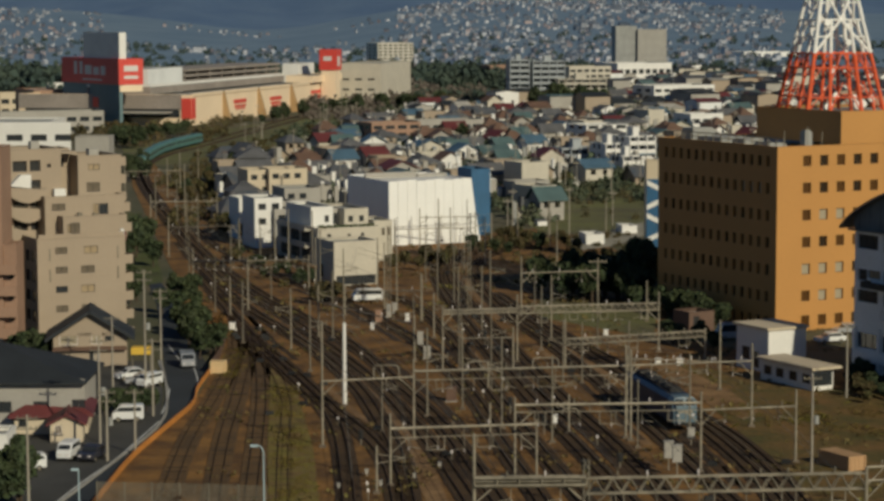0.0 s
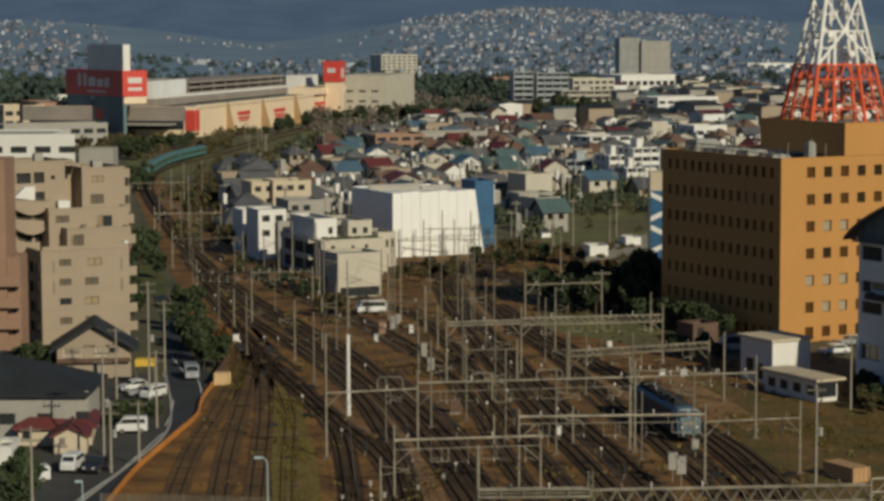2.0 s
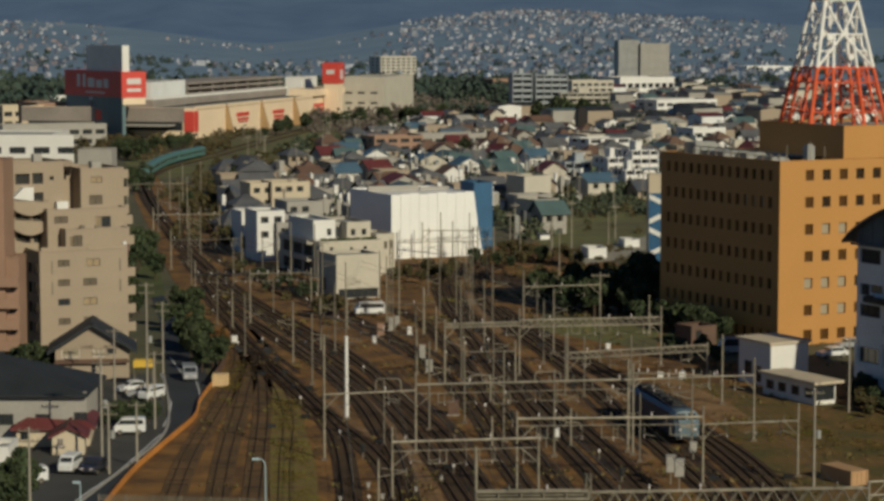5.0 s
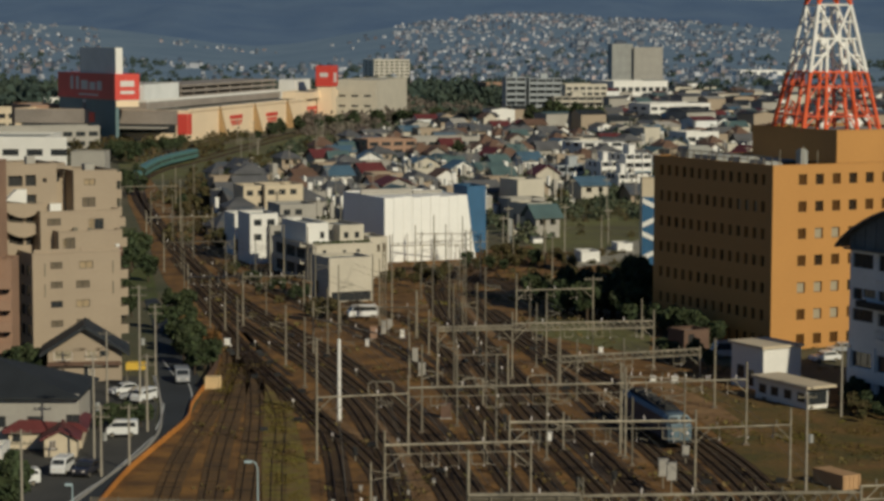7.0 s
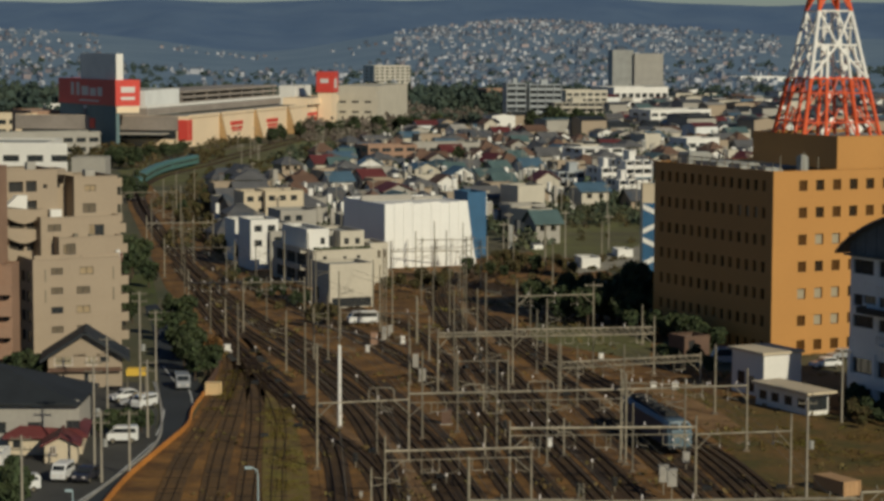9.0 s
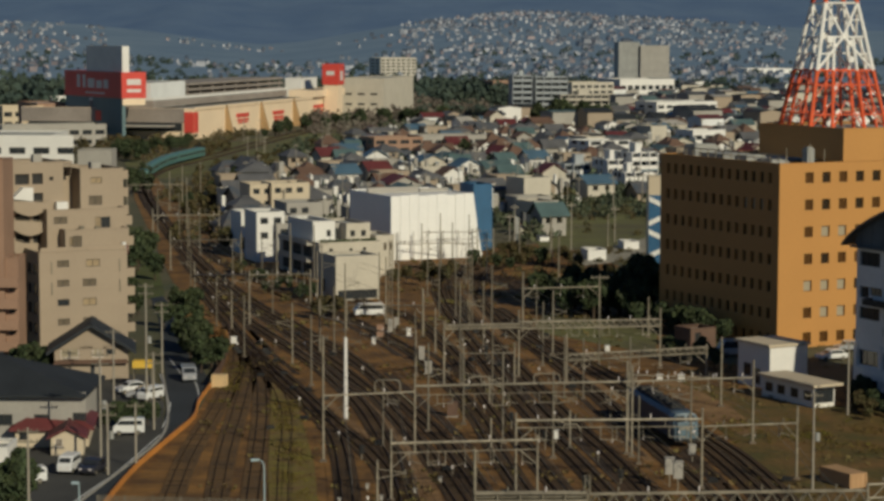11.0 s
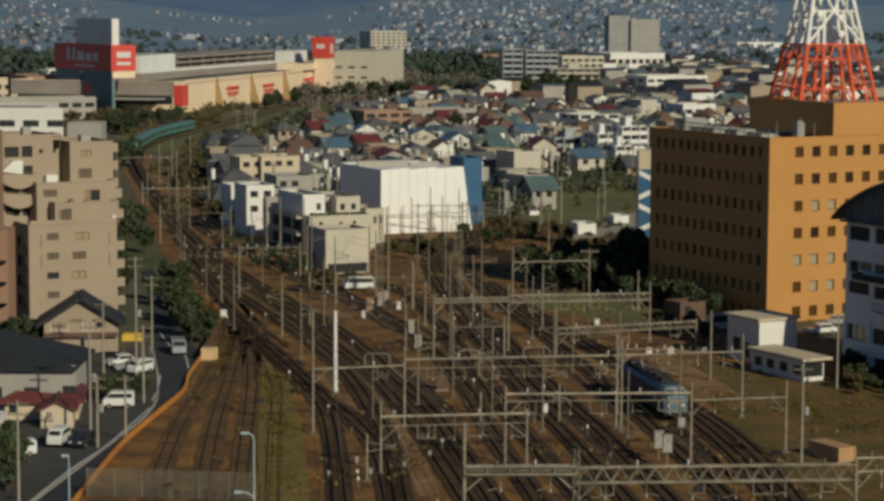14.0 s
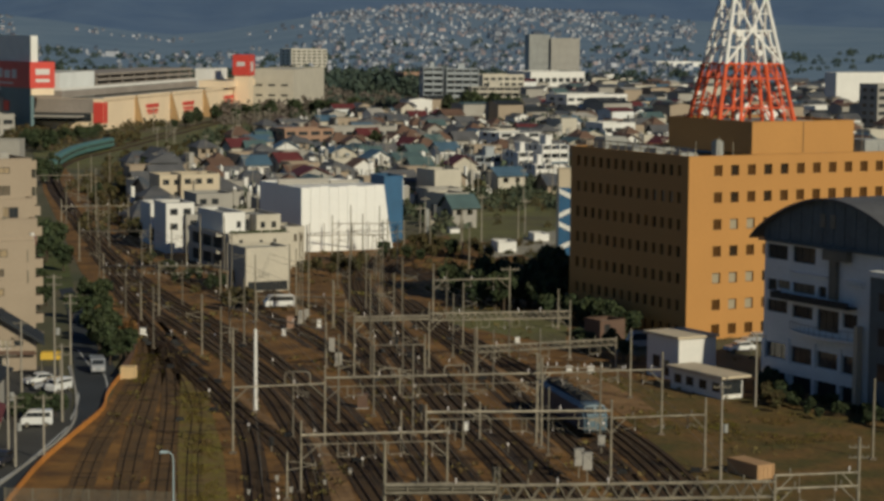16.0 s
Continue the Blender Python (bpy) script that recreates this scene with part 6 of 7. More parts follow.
# ---- road vehicles ----
def car(C, ang, L, W, H, paint, label, van=False):
    """Nose to local -x."""
    root = thing("car", pose(*C, 0.05, 0, 0, ang), label, "car", "parked cars")
    if van:
        side = [(0, 0.35), (0, 1.0), (0.25, 1.15), (0.75, H - 0.08), (1.0, H), (L - 0.15, H), (L, H - 0.15), (L, 0.35)]
        glassline = [(0.38, 1.2), (0.8, H - 0.18), (L - 0.3, H - 0.18), (L - 0.2, 1.2)]
    else:
        side = [(0, 0.35), (0, 0.7), (0.15, 0.85), (L * 0.27, 0.98), (L * 0.42, H - 0.05), (L * 0.52, H), (L * 0.75, H - 0.02), (L * 0.9, 1.0), (L, 0.92), (L, 0.35)]
        glassline = [(L * 0.31, 1.0), (L * 0.43, H - 0.12), (L * 0.74, H - 0.12), (L * 0.86, 1.0)]
    bm = bmesh.new()
    profile_body(bm, [[(x, -W / 2, z) for x, z in side], [(x, -W / 2 - 0.0, z) for x, z in side], [(x, W / 2, z) for x, z in side]])
    bmesh.ops.remove_doubles(bm, verts=bm.verts, dist=0.001)
    bmesh.ops.bevel(bm, geom=bm.edges[:], offset=0.05, segments=1, affect="EDGES", clamp_overlap=True)
    body = part("body", bm, paint, root)
    for s in (-1, 1):
        bm = bmesh.new()
        lo = [bm.verts.new((x, s * W / 2, z)) for x, z in glassline]
        hi = [bm.verts.new((x, s * (W / 2 + 0.012), z)) for x, z in glassline]
        for k in range(4):
            bm.faces.new((lo[k], lo[(k + 1) % 4], hi[(k + 1) % 4], hi[k]))
        bm.faces.new(hi)
        part("side_window", bm, M_glass, body)
    (x0, z0), (x1, z1) = glassline[0], glassline[1]
    sh = (side[2], side[3]) if van else (side[3], side[4])
    bm = bmesh.new()
    (xa, za), (xb, zb) = sh
    q = [(xa - 0.02, -W / 2 + 0.14, za + 0.08), (xa - 0.02, W / 2 - 0.14, za + 0.08), (xb - 0.04, W / 2 - 0.18, zb - 0.06), (xb - 0.04, -W / 2 + 0.18, zb - 0.06)]
    f = [bm.verts.new(p) for p in q]
    g = [bm.verts.new((x + 0.05, y, z)) for x, y, z in q]
    bm.faces.new(f)
    bm.faces.new(g[::-1])
    for k in range(4):
        bm.faces.new((f[k], f[(k + 1) % 4], g[(k + 1) % 4], g[k]))
    bmesh.ops.recalc_face_normals(bm, faces=bm.faces)
    part("windscreen", bm, M_glass, body)
    for s in (-1, 1):
        bm = bmesh.new()
        box(bm, -0.02, 0.05, s * (W / 2 - 0.35) - 0.15, s * (W / 2 - 0.35) + 0.15, 0.62, 0.78)
        part("headlight", bm, M_signwhite, body)
        for x in (L * 0.19, L * 0.8):
            bm = bmesh.new()
            tube(bm, (x, s * (W / 2 - 0.18), 0.3), (x, s * (W / 2 + 0.01), 0.3), 0.3, None, 14)
            wh = part("tyre", bm, M_rubber, root)
            bm = bmesh.new()
            tube(bm, (x, s * (W / 2 + 0.005), 0.3), (x, s * (W / 2 + 0.02), 0.3), 0.18, None, 10)
            part("rim", bm, M_steel, wh)


car((-36.1, 242.5), 6, 3.4, 1.5, 1.85, M_carwhite, "small white van parked by the road", True)
car((-37.7, 220.1), 82, 3.4, 1.48, 1.8, M_carwhite, "white kei van parked before the house", True)
car((-35.5, 219.5), 75, 3.9, 1.7, 1.5, M_cardark, "black car parked before the house")
car((-38.1, 266.6), 10, 3.9, 1.65, 1.5, M_carsilver, "silver car in the roadside lot")
car((-35.9, 264.2), 60, 3.4, 1.5, 1.7, M_carwhite, "white car in the roadside lot", True)
car((-39.7, 270.0), 30, 3.8, 1.6, 1.5, M_carwhite, "white hatchback in the roadside lot")
car((-31.9, 279.1), 100, 4.2, 1.75, 1.9, M_carsilver, "silver delivery van on the road", True)
car((50.0, 299.6), 20, 4.2, 1.7, 1.5, M_carwhite, "white car beside the ochre office")
car((-14.0, 345.0), 15, 4.6, 1.8, 2.0, M_carwhite, "white van beside the works building", True)
car((-42.2, 215.2), 20, 3.6, 1.5, 1.7, M_carwhite, "white kei car at the hedge", True)
car((37.0, 303.5), 10, 5.2, 2.0, 2.3, M_carsilver, "silver van parked below the ochre office", True)
car((33.0, 316.5), 15, 4.4, 1.7, 1.5, M_cardark, "dark car parked beside the ochre office")
car((53.9, 308.1), 20, 4.0, 1.7, 1.5, M_carsilver, "silver car beside the ochre office")


# ---- trackside equipment ----
def cabinet(C, w, d, h, material, label, post=0.0):
    root = thing("equipment_cabinet", pose(*C, 0), label, "cabinet", "trackside cabinets")
    if post:
        bm = bmesh.new()
        tube(bm, (0, 0, 0), (0, 0, post), 0.07, None, 6)
        part("post", bm, M_steel, root)
    bm = bmesh.new()
    box(bm, -w / 2, w / 2, -d / 2, d / 2, post + (0.15 if not post else 0), post + h)
    box(bm, -w / 2 - 0.06, w / 2 + 0.06, -d / 2 - 0.06, d / 2 + 0.06, post + h, post + h + 0.06)
    body = part("body", bm, material, root)
    bm = bmesh.new()
    box(bm, -w / 2 + 0.06, w / 2 - 0.06, -d / 2 - 0.03, -d / 2 - 0.002, post + 0.25, post + h - 0.08)
    part("door", bm, material, body)
    if not post:
        bm = bmesh.new()
        box(bm, -w / 2 - 0.1, w / 2 + 0.1, -d / 2 - 0.1, d / 2 + 0.1, 0, 0.15)
        part("plinth", bm, M_conc, root)


for C, w, h, m, p in (((21.8, 215.3), 0.9, 1.6, M_conc, 1.3), ((22.3, 212.3), 0.9, 1.6, M_conc, 1.5), ((-9.3, 321.8), 1.0, 1.8, M_pinkish, 0), ((-8.0, 327.9), 0.7, 1.9, M_conc, 0), ((-5.2, 323.0), 0.6, 1.2, M_white, 0), ((-3.1, 298.9), 0.8, 1.9, M_conc, 0), ((-2.1, 287.4), 0.9, 1.6, M_conc, 0),
                      ((-7.2, 331.7), 0.7, 1.6, M_conc, 0), ((25.4, 228.2), 0.7, 1.0, M_conc, 0.8), ((11.9, 237.9), 0.5, 0.9, M_white, 0.6), ((-7.4, 212.9), 0.3, 0.4, M_conc, 0.3), ((-5.9, 207.5), 0.3, 0.4, M_conc, 0.3), ((0.9, 255.0), 1.2, 1.7, M_brownroof, 0), ((-29.7, 314.6), 0.8, 1.0, M_white, 0),
                      ((27.2, 282.7), 0.7, 0.7, M_white, 0), ((29.8, 281.3), 0.8, 0.9, M_white, 0), ((22.4, 308.1), 0.6, 0.8, M_white, 0), ((34.5, 311.8), 0.8, 2.6, M_pinkish, 0), ((-10.0, 314.2), 0.5, 1.0, M_white, 0), ((-2.8, 211.5), 0.25, 0.35, M_conc, 0.2), ((-9.8, 207.0), 0.25, 0.35, M_conc, 0.2), ((-0.4, 216.3), 0.3, 0.4, M_conc, 0.3)):
    cabinet(C, w, w * 0.7, h, m, "painted trackside equipment cabinet on the ballast", p)


def signal(C, h):
    root = thing("railway_signal", pose(*C, 0), "railway colour-light signal on a slim post", "signal", "yard signals")
    bm = bmesh.new()
    tube(bm, (0, 0, 0), (0, 0, h), 0.06, None, 6)
    part("post", bm, M_steel, root)
    bm = bmesh.new()
    box(bm, -0.25, 0.25, -0.12, 0.1, h - 0.9, h)
    hd = part("head", bm, M_black, root)
    for z in (h - 0.25, h - 0.6):
        bm = bmesh.new()
        tube(bm, (0, -0.12, z), (0, -0.3, z), 0.13, 0.11, 8)
        part("hood", bm, M_black, hd)


for C, h in (((23.8, 185.8), 3.2), ((12.5, 197.8), 4.6), ((10.6, 234.6), 2.0), ((-8.5, 228.6), 1.6), ((17.2, 216.7), 1.5), ((5.5, 295.2), 2.5), ((7.4, 246.5), 2.0)):
    signal(C, h)


# ---- overhead wires ----
def wires(pts, z):
    line = curve_pts(pts, 4.0)
    root = thing("overhead_wire", Matrix(), "thin dark contact wire with messenger above the track", "wire", "overhead wires")
    for dz, name in ((0.0, "contact_wire"), (0.9, "messenger_wire")):
        bm = bmesh.new()
        strip(bm, line, -0.016, 0.016, z + dz, z + dz + 0.032)
        part(name, bm, M_steeld, root)


for i in (4, 5, 6, 7, 8, 9, 10, 11, 12, 13, 15):
    wires(TRACKS[i], 5.3)


# ---- small things between the rails ----
def point_machine():
    root = thing("point_machine", Matrix(), "low black point machine beside a rail", "point machine", "point machines")
    bm = bmesh.new()
    box(bm, -0.45, 0.45, -0.28, 0.28, 0.08, 0.42)
    box(bm, -0.38, 0.38, -0.22, 0.22, 0.42, 0.50)
    part("case", bm, M_black, root)
    bm = bmesh.new()
    tube(bm, (0.45, 0.0, 0.22), (1.7, 0.0, 0.2), 0.035, None, 5)
    part("rod", bm, M_rail, root)
    bm = bmesh.new()
    box(bm, -0.7, 0.9, -0.4, 0.4, 0.0, 0.08)
    part("base_plate", bm, M_sleeper, root)
    return root


def track_marker():
    root = thing("track_marker", Matrix(), "short white-topped marker post between tracks", "marker post", "track markers")
    bm = bmesh.new()
    tube(bm, (0, 0, 0), (0, 0, 0.9), 0.05, None, 6)
    part("post", bm, M_steeld, root)
    bm = bmesh.new()
    box(bm, -0.11, 0.11, -0.05, 0.05, 0.8, 1.1)
    part("plate", bm, M_signwhite, root)
    return root


def scatter(proto, n, off, seed, y1):
    rnd = random.Random(seed)
    first = True
    while n:
        i = rnd.randrange(3, len(TRACKS))
        line = curve_pts(TRACKS[i], 3.0)
        k = rnd.randrange(2, len(line) - 2)
        c = line[k] + normals(line)[k] * off * rnd.choice((-1, 1))
        if not 200 < c.y < y1:
            continue
        m = pose(c.x, c.y, 0.02, 0, 0, rnd.choice((0, 180)) + rnd.uniform(-20, 20))
        if first:
            proto.matrix_basis = m
            first = False
        else:
            copy_thing(proto, m)
        n -= 1


scatter(point_machine(), 46, 1.9, 3, 400)
scatter(track_marker(), 30, 1.75, 4, 420)


def weeds():
    rnd = random.Random(8)
    V, F = [], []
    while len(F) < 9000:
        y = rnd.uniform(195, 430)
        x = rnd.uniform(-0.11, 0.2) * y
        if noise.noise((x / 9, y / 9, 1)) < 0.08:
            continue
        s = rnd.uniform(0.12, 0.42) * (1.5 if y > 330 else 1.0)
        for j in range(5):
            a = rnd.random() * math.tau
            b = len(V)
            V += [(x + s * 0.6 * rnd.uniform(-1, 1), y + s * 0.6 * rnd.uniform(-1, 1), 0.05), (x + s * math.cos(a), y + s * math.sin(a), s * rnd.uniform(0.7, 1.5)), (x + s * math.cos(a + 0.7), y + s * math.sin(a + 0.7), s * rnd.uniform(0.4, 1.2))]
            F.append((b, b + 1, b + 2))
    me = bpy.data.meshes.new("weeds")
    me.from_pydata(V, [], F)
    me.materials.append(M_weed)
    tagged(new("weeds", me), "dry olive weeds scattered through the yard", "weeds", kind="stuff")


M_weed = mat("dry_weeds", (0.13, 0.115, 0.03), 0.9, 0.4, 3, 0.4, tone=(0.17, 0.11, 0.045), island=0.5)
weeds()


def tufts(name, line, half, count, seed, label):
    """Ragged tufts thickly along a line, thinning towards its sides."""
    rnd = random.Random(seed)
    pts = curve_pts(line, 1.0)
    nr = normals(pts)
    V, F = [], []
    while len(F) < count:
        k = rnd.randrange(len(pts))
        p = pts[k] + nr[k] * rnd.gauss(0, half)
        if noise.noise((p.x / 3.5, p.y / 7, seed)) < -0.05:
            continue
        s = rnd.uniform(0.07, 0.2)
        for j in range(4):
            a = rnd.random() * math.tau
            b = len(V)
            V += [(p.x + s * 0.6 * rnd.uniform(-1, 1), p.y + s * 0.6 * rnd.uniform(-1, 1), 0.1), (p.x + s * math.cos(a), p.y + s * math.sin(a), 0.1 + s * rnd.uniform(0.5, 1.1)), (p.x + s * math.cos(a + 0.7), p.y + s * math.sin(a + 0.7), 0.1 + s * rnd.uniform(0.3, 0.9))]
            F.append((b, b + 1, b + 2))
    me = bpy.data.meshes.new(name)
    me.from_pydata(V, [], F)
    me.materials.append(M_tuft)
    tagged(new(name, me), label, "grass", kind="stuff")


M_tuft = mat("yellow_green_tufts", (0.16, 0.14, 0.02), 0.9, 0.4, 3, 0.4, tone=(0.15, 0.095, 0.026), island=0.5)
tufts("siding_grass", [(-13.8, 199.3), (-15.6, 225.7), (-17.8, 252.3), (-19.6, 268.0)], 0.9, 9000, 3, "yellow-green tufts of grass between the sidings")
tufts("verge_grass", [(-26.8, 264.0), (-26.4, 279.0), (-27.5, 295.7)], 0.8, 2400, 4, "weedy tufts of grass beside the storage box")
tufts("field_grass", [(30.6, 249.8), (35.5, 244.3), (42.9, 247.8), (48.3, 234.1)], 5.0, 9000, 5, "olive tufts of grass on the worn field")


def awning():
    root = thing("shop_awning", pose(*(-38.4, 275.2), 0, 0, 0, 4), "yellow sheeted stall beside the street", "stall")
    w, h = 2.2, 3.23
    for x in (0, w):
        for y in (0, 1.6):
            bm = bmesh.new()
            tube(bm, (x, y, 0), (x, y, h - 0.7), 0.05, None, 6)
            part("post", bm, M_steeld, root)
    bm = bmesh.new()
    box(bm, -0.1, w + 0.1, -0.1, 1.7, h - 0.75, h)
    box(bm, 0.0, w, -0.02, 1.6, h, h + 0.1)
    part("cover", bm, M_yellow, root)


awning()
# ---- trees ----
def tree_proto(name, h, spread, leaf, seed, label, n=520):
    rnd = random.Random(seed)
    root = thing(name, pose(0, -400, 0), label, "tree")
    bm = bmesh.new()
    tube(bm, (0, 0, -0.2), (0.1, 0.05, h * 0.45), h * 0.028 + 0.05, h * 0.016 + 0.03, 7)
    lobes = []
    for k in range(7):
        a = rnd.random() * math.tau
        r = spread * (0.25 + 0.5 * rnd.random())
        c = Vector((r * math.cos(a), r * math.sin(a), h * (0.38 + 0.5 * rnd.random())))
        tube(bm, (0.08, 0.04, h * (0.25 + 0.15 * rnd.random())), c, 0.05 + h * 0.006, 0.03, 5)
        lobes.append((c, spread * (0.38 + 0.25 * rnd.random())))
    lobes.append((Vector((0, 0, h * 0.86)), spread * 0.4))
    part("trunk", bm, M_bark, root)
    bm = bmesh.new()
    for k in range(n):
        c, r = rnd.choice(lobes)
        d = Vector((rnd.gauss(0, 1), rnd.gauss(0, 1), rnd.gauss(0, 0.85))).normalized()
        p = c + d * r * (0.55 + 0.5 * rnd.random())
        if p.z < h * 0.1:
            continue
        s = 0.22 + 0.3 * rnd.random() + spread * 0.05
        q = Euler((rnd.random() * 6, rnd.random() * 6, rnd.random() * 6)).to_matrix()
        vs = [bm.verts.new(p + q @ Vector(v) * s) for v in ((-1, -0.5, 0), (0, -0.7, 0.25), (1, -0.3, 0), (0.8, 0.6, -0.1), (-0.2, 0.8, 0.2), (-0.9, 0.4, 0))]
        bm.faces.new(vs[:4])
        bm.faces.new((vs[0], vs[3], vs[4], vs[5]))
    part("crown", bm, leaf, root)
    return root


T_dark = [tree_proto("tree", 6.5, 2.6, M_leafdark, 1, "dark green leafy tree with a ragged crown"), tree_proto("tree", 8.0, 2.9, M_leafdark, 2, "tall dark green tree with uneven crown")]
T_olive = [tree_proto("tree", 5.0, 2.0, M_leafolive, 3, "olive and rusty autumn tree beside the road"), tree_proto("tree", 6.0, 2.5, M_leafolive, 4, "olive green tree with thin crown")]
T_rust = [tree_proto("tree", 5.5, 2.1, M_leafrust, 6, "rusty orange autumn tree beside the street")]
USED = set()


def plant(protos, x, y, s, rnd):
    p = rnd.choice(protos)
    m = pose(x, y, 0, 0, 0, rnd.random() * 360) @ Matrix.Scale(s, 4)
    if p.name not in USED:
        USED.add(p.name)
        p.matrix_basis = m
    else:
        copy_thing(p, m).scale = (s, s, s)


rnd = random.Random(11)
GROVES = []
GROVES += [((-38.4, 329.7), (-30.0, 286.0), 13, 0.45, 0.75, T_dark + T_olive[:1]),
           ((-42.8, 356.9), (-33.7, 306.3), 8, 0.4, 0.65, T_dark + T_olive),
           ((-51.2, 372.4), (-43.6, 329.8), 5, 0.4, 0.65, T_dark),
           ((-62.5, 449.3), (-51.3, 389.0), 7, 0.6, 0.9, T_dark),
           ((18.8, 348.5), (32.6, 341.4), 14, 0.65, 0.95, T_dark),
           ((14.5, 356.0), (31.0, 350.0), 14, 0.6, 0.9, T_dark),
           # row added along the office foot to imitate the dark on its lower wall
           ((29.5, 336.0), (40.5, 314.5), 15, 0.4, 0.65, T_dark),
           ((28.7, 351.9), (33.9, 355.4), 6, 0.95, 1.2, T_dark)]
GROVES += [((19.0, 379.0), (35.6, 378.6), 12, 0.3, 0.5, T_dark + T_olive),
           ((10.6, 447.5), (23.6, 420.1), 12, 0.3, 0.55, T_olive),
           ((23.1, 410.2), (37.1, 405.1), 7, 0.2, 0.4, T_olive),
           ((-80.9, 910.4), (-60.4, 985.4), 5, 0.6, 1.1, T_dark),
           ((-52.4, 996.0), (-38.1, 1048.4), 7, 0.7, 1.1, T_dark + T_olive),
           ((-37.2, 1024.0), (3.9, 1084.5), 14, 0.8, 1.2, T_olive + T_dark),
           ((-114.8, 797.2), (-92.9, 833.7), 14, 0.5, 0.9, T_dark),
           ((-115.2, 779.6), (-105.1, 755.9), 8, 0.7, 1.0, T_dark)]
GROVES += [((-41.2, 196.4), (-38.6, 203.4), 9, 0.45, 0.7, T_dark),
           ((-37.0, 247.1), (-32.9, 251.7), 9, 0.25, 0.4, T_dark),
           ((46.9, 258.0), (49.2, 254.3), 6, 0.28, 0.4, T_olive),
           ((48.6, 262.5), (51.8, 271.0), 8, 0.25, 0.4, T_dark),
           ((50.4, 260.9), (59.2, 243.4), 16, 0.2, 0.3, T_dark),
           ((50.4, 254.3), (58.9, 241.3), 12, 0.16, 0.26, T_dark),
           ((-54.7, 287.4), (-51.2, 284.6), 7, 0.4, 0.55, T_dark),
           ((-59.4, 530.9), (-61.8, 648.6), 14, 0.35, 0.7, T_dark + T_olive)]
GROVES += [((-64.5, 584.1), (-43.0, 448.8), 12, 0.3, 0.6, T_olive),
           ((-76.7, 687.1), (-37.6, 908.2), 20, 0.3, 0.55, T_olive),
           ((39.3, 1019.6), (72.7, 989.0), 16, 1.2, 1.8, T_dark),
           ((-80.0, 584.6), (-92.8, 674.6), 6, 0.6, 0.9, T_dark),
           ((-8.4, 388.1), (1.4, 396.7), 8, 0.4, 0.6, T_olive),
           ((4.6, 413.6), (18.2, 417.3), 9, 0.3, 0.55, T_dark + T_olive),
           ((-39.5, 411.7), (-30.9, 388.5), 7, 0.3, 0.5, T_dark + T_olive),
           ((-48.2, 473.3), (-38.0, 437.5), 8, 0.35, 0.6, T_dark + T_olive)]
GROVES += [((-29.4, 381.7), (-20.7, 363.9), 6, 0.25, 0.4, T_dark),
           ((-19.3, 339.0), (-16.4, 349.2), 4, 0.4, 0.6, T_olive),
           ((28.8, 305.2), (33.7, 294.7), 6, 0.4, 0.5, T_dark)]
for a, b, n, s0, s1, pr in GROVES:
    for k in range(n):
        t = (k + rnd.random()) / n
        w = 0.006 * (a[1] + b[1]) / 2
        plant(pr, a[0] + (b[0] - a[0]) * t + rnd.uniform(-w, w), a[1] + (b[1] - a[1]) * t + rnd.uniform(-w, w) * 2, rnd.uniform(s0, s1), rnd)

for x, y, k in ((-36.5, 322, 0.55), (-31.0, 309, 0.5), (-33.2, 314, 0.4), (-29.9, 300, 0.45)):
    plant(T_rust, x, y, k, rnd)


# ---- the town ----
HOUSES = []
rnd = random.Random(5)
walls = [M_white, M_offwhite, M_offwhite, M_conc, M_conc, M_beige, M_beige, M_greyblue]
roofs = [M_slate, M_slate, M_slate2, M_slate2, M_slate2, M_roofdusk, M_roofdusk, M_brownroof, M_redroof, M_blueroof, M_tealroof]
words = {M_white: "white", M_cream: "cream", M_offwhite: "off-white", M_conc: "pale grey", M_beige: "beige", M_greyblue: "blue-grey"}
rwords = {M_slate: "black tiled", M_slate2: "grey tiled", M_roofdusk: "weathered slate-blue", M_brownroof: "brown tiled", M_redroof: "maroon tiled", M_blueroof: "blue metal", M_tealroof: "teal metal", M_roofgrey: "pale sheet"}
for k in range(26):
    wm, rm = rnd.choice(walls), rnd.choice(roofs)
    w, d, h = rnd.uniform(5.5, 8.5), rnd.uniform(5.5, 8.5), rnd.choice((2.8, 4.4, 4.8, 5.2))
    far = k >= 14
    if k % 5 == 4:
        w, d, h = rnd.uniform(6.5, 10), rnd.uniform(6.5, 9), rnd.choice((5.4, 5.8, 7.8))
        root = plain_block("town_house", 0, -400, 0, w, d, h, wm, "flat-roofed %s house in the town" % words[wm], front=grid([2 + 3 * i for i in range(int(w / 3.2))], [h - 2.3, h - 5.1], 1.7, 1.3, M_glass) if not far else (), category="house", bars=0)
        tagged(root, group="town houses")
    else:
        root = house("town_house", 0, -400, 0, w, d, h, rnd.uniform(1.7, 2.7), wm, rm, "%s house with a %s roof" % (words[wm], rwords[rm]), [] if far else [(w * 0.28, h - 2.0, 1.5, 1.2, M_glass), (w * 0.72, h - 2.0, 1.3, 1.2, M_glass)], [] if far else [(d * 0.4, h - 2.0, 1.5, 1.2, M_glass)], 0.75, bool(k % 2), 0.0 if k % 3 else 2.5, "town houses", cheap=True)
    HOUSES.append(root)
DONE = set()


def settle(k, m):
    p = HOUSES[k]
    if k not in DONE:
        DONE.add(k)
        p.matrix_basis = m
    else:
        copy_thing(p, m)


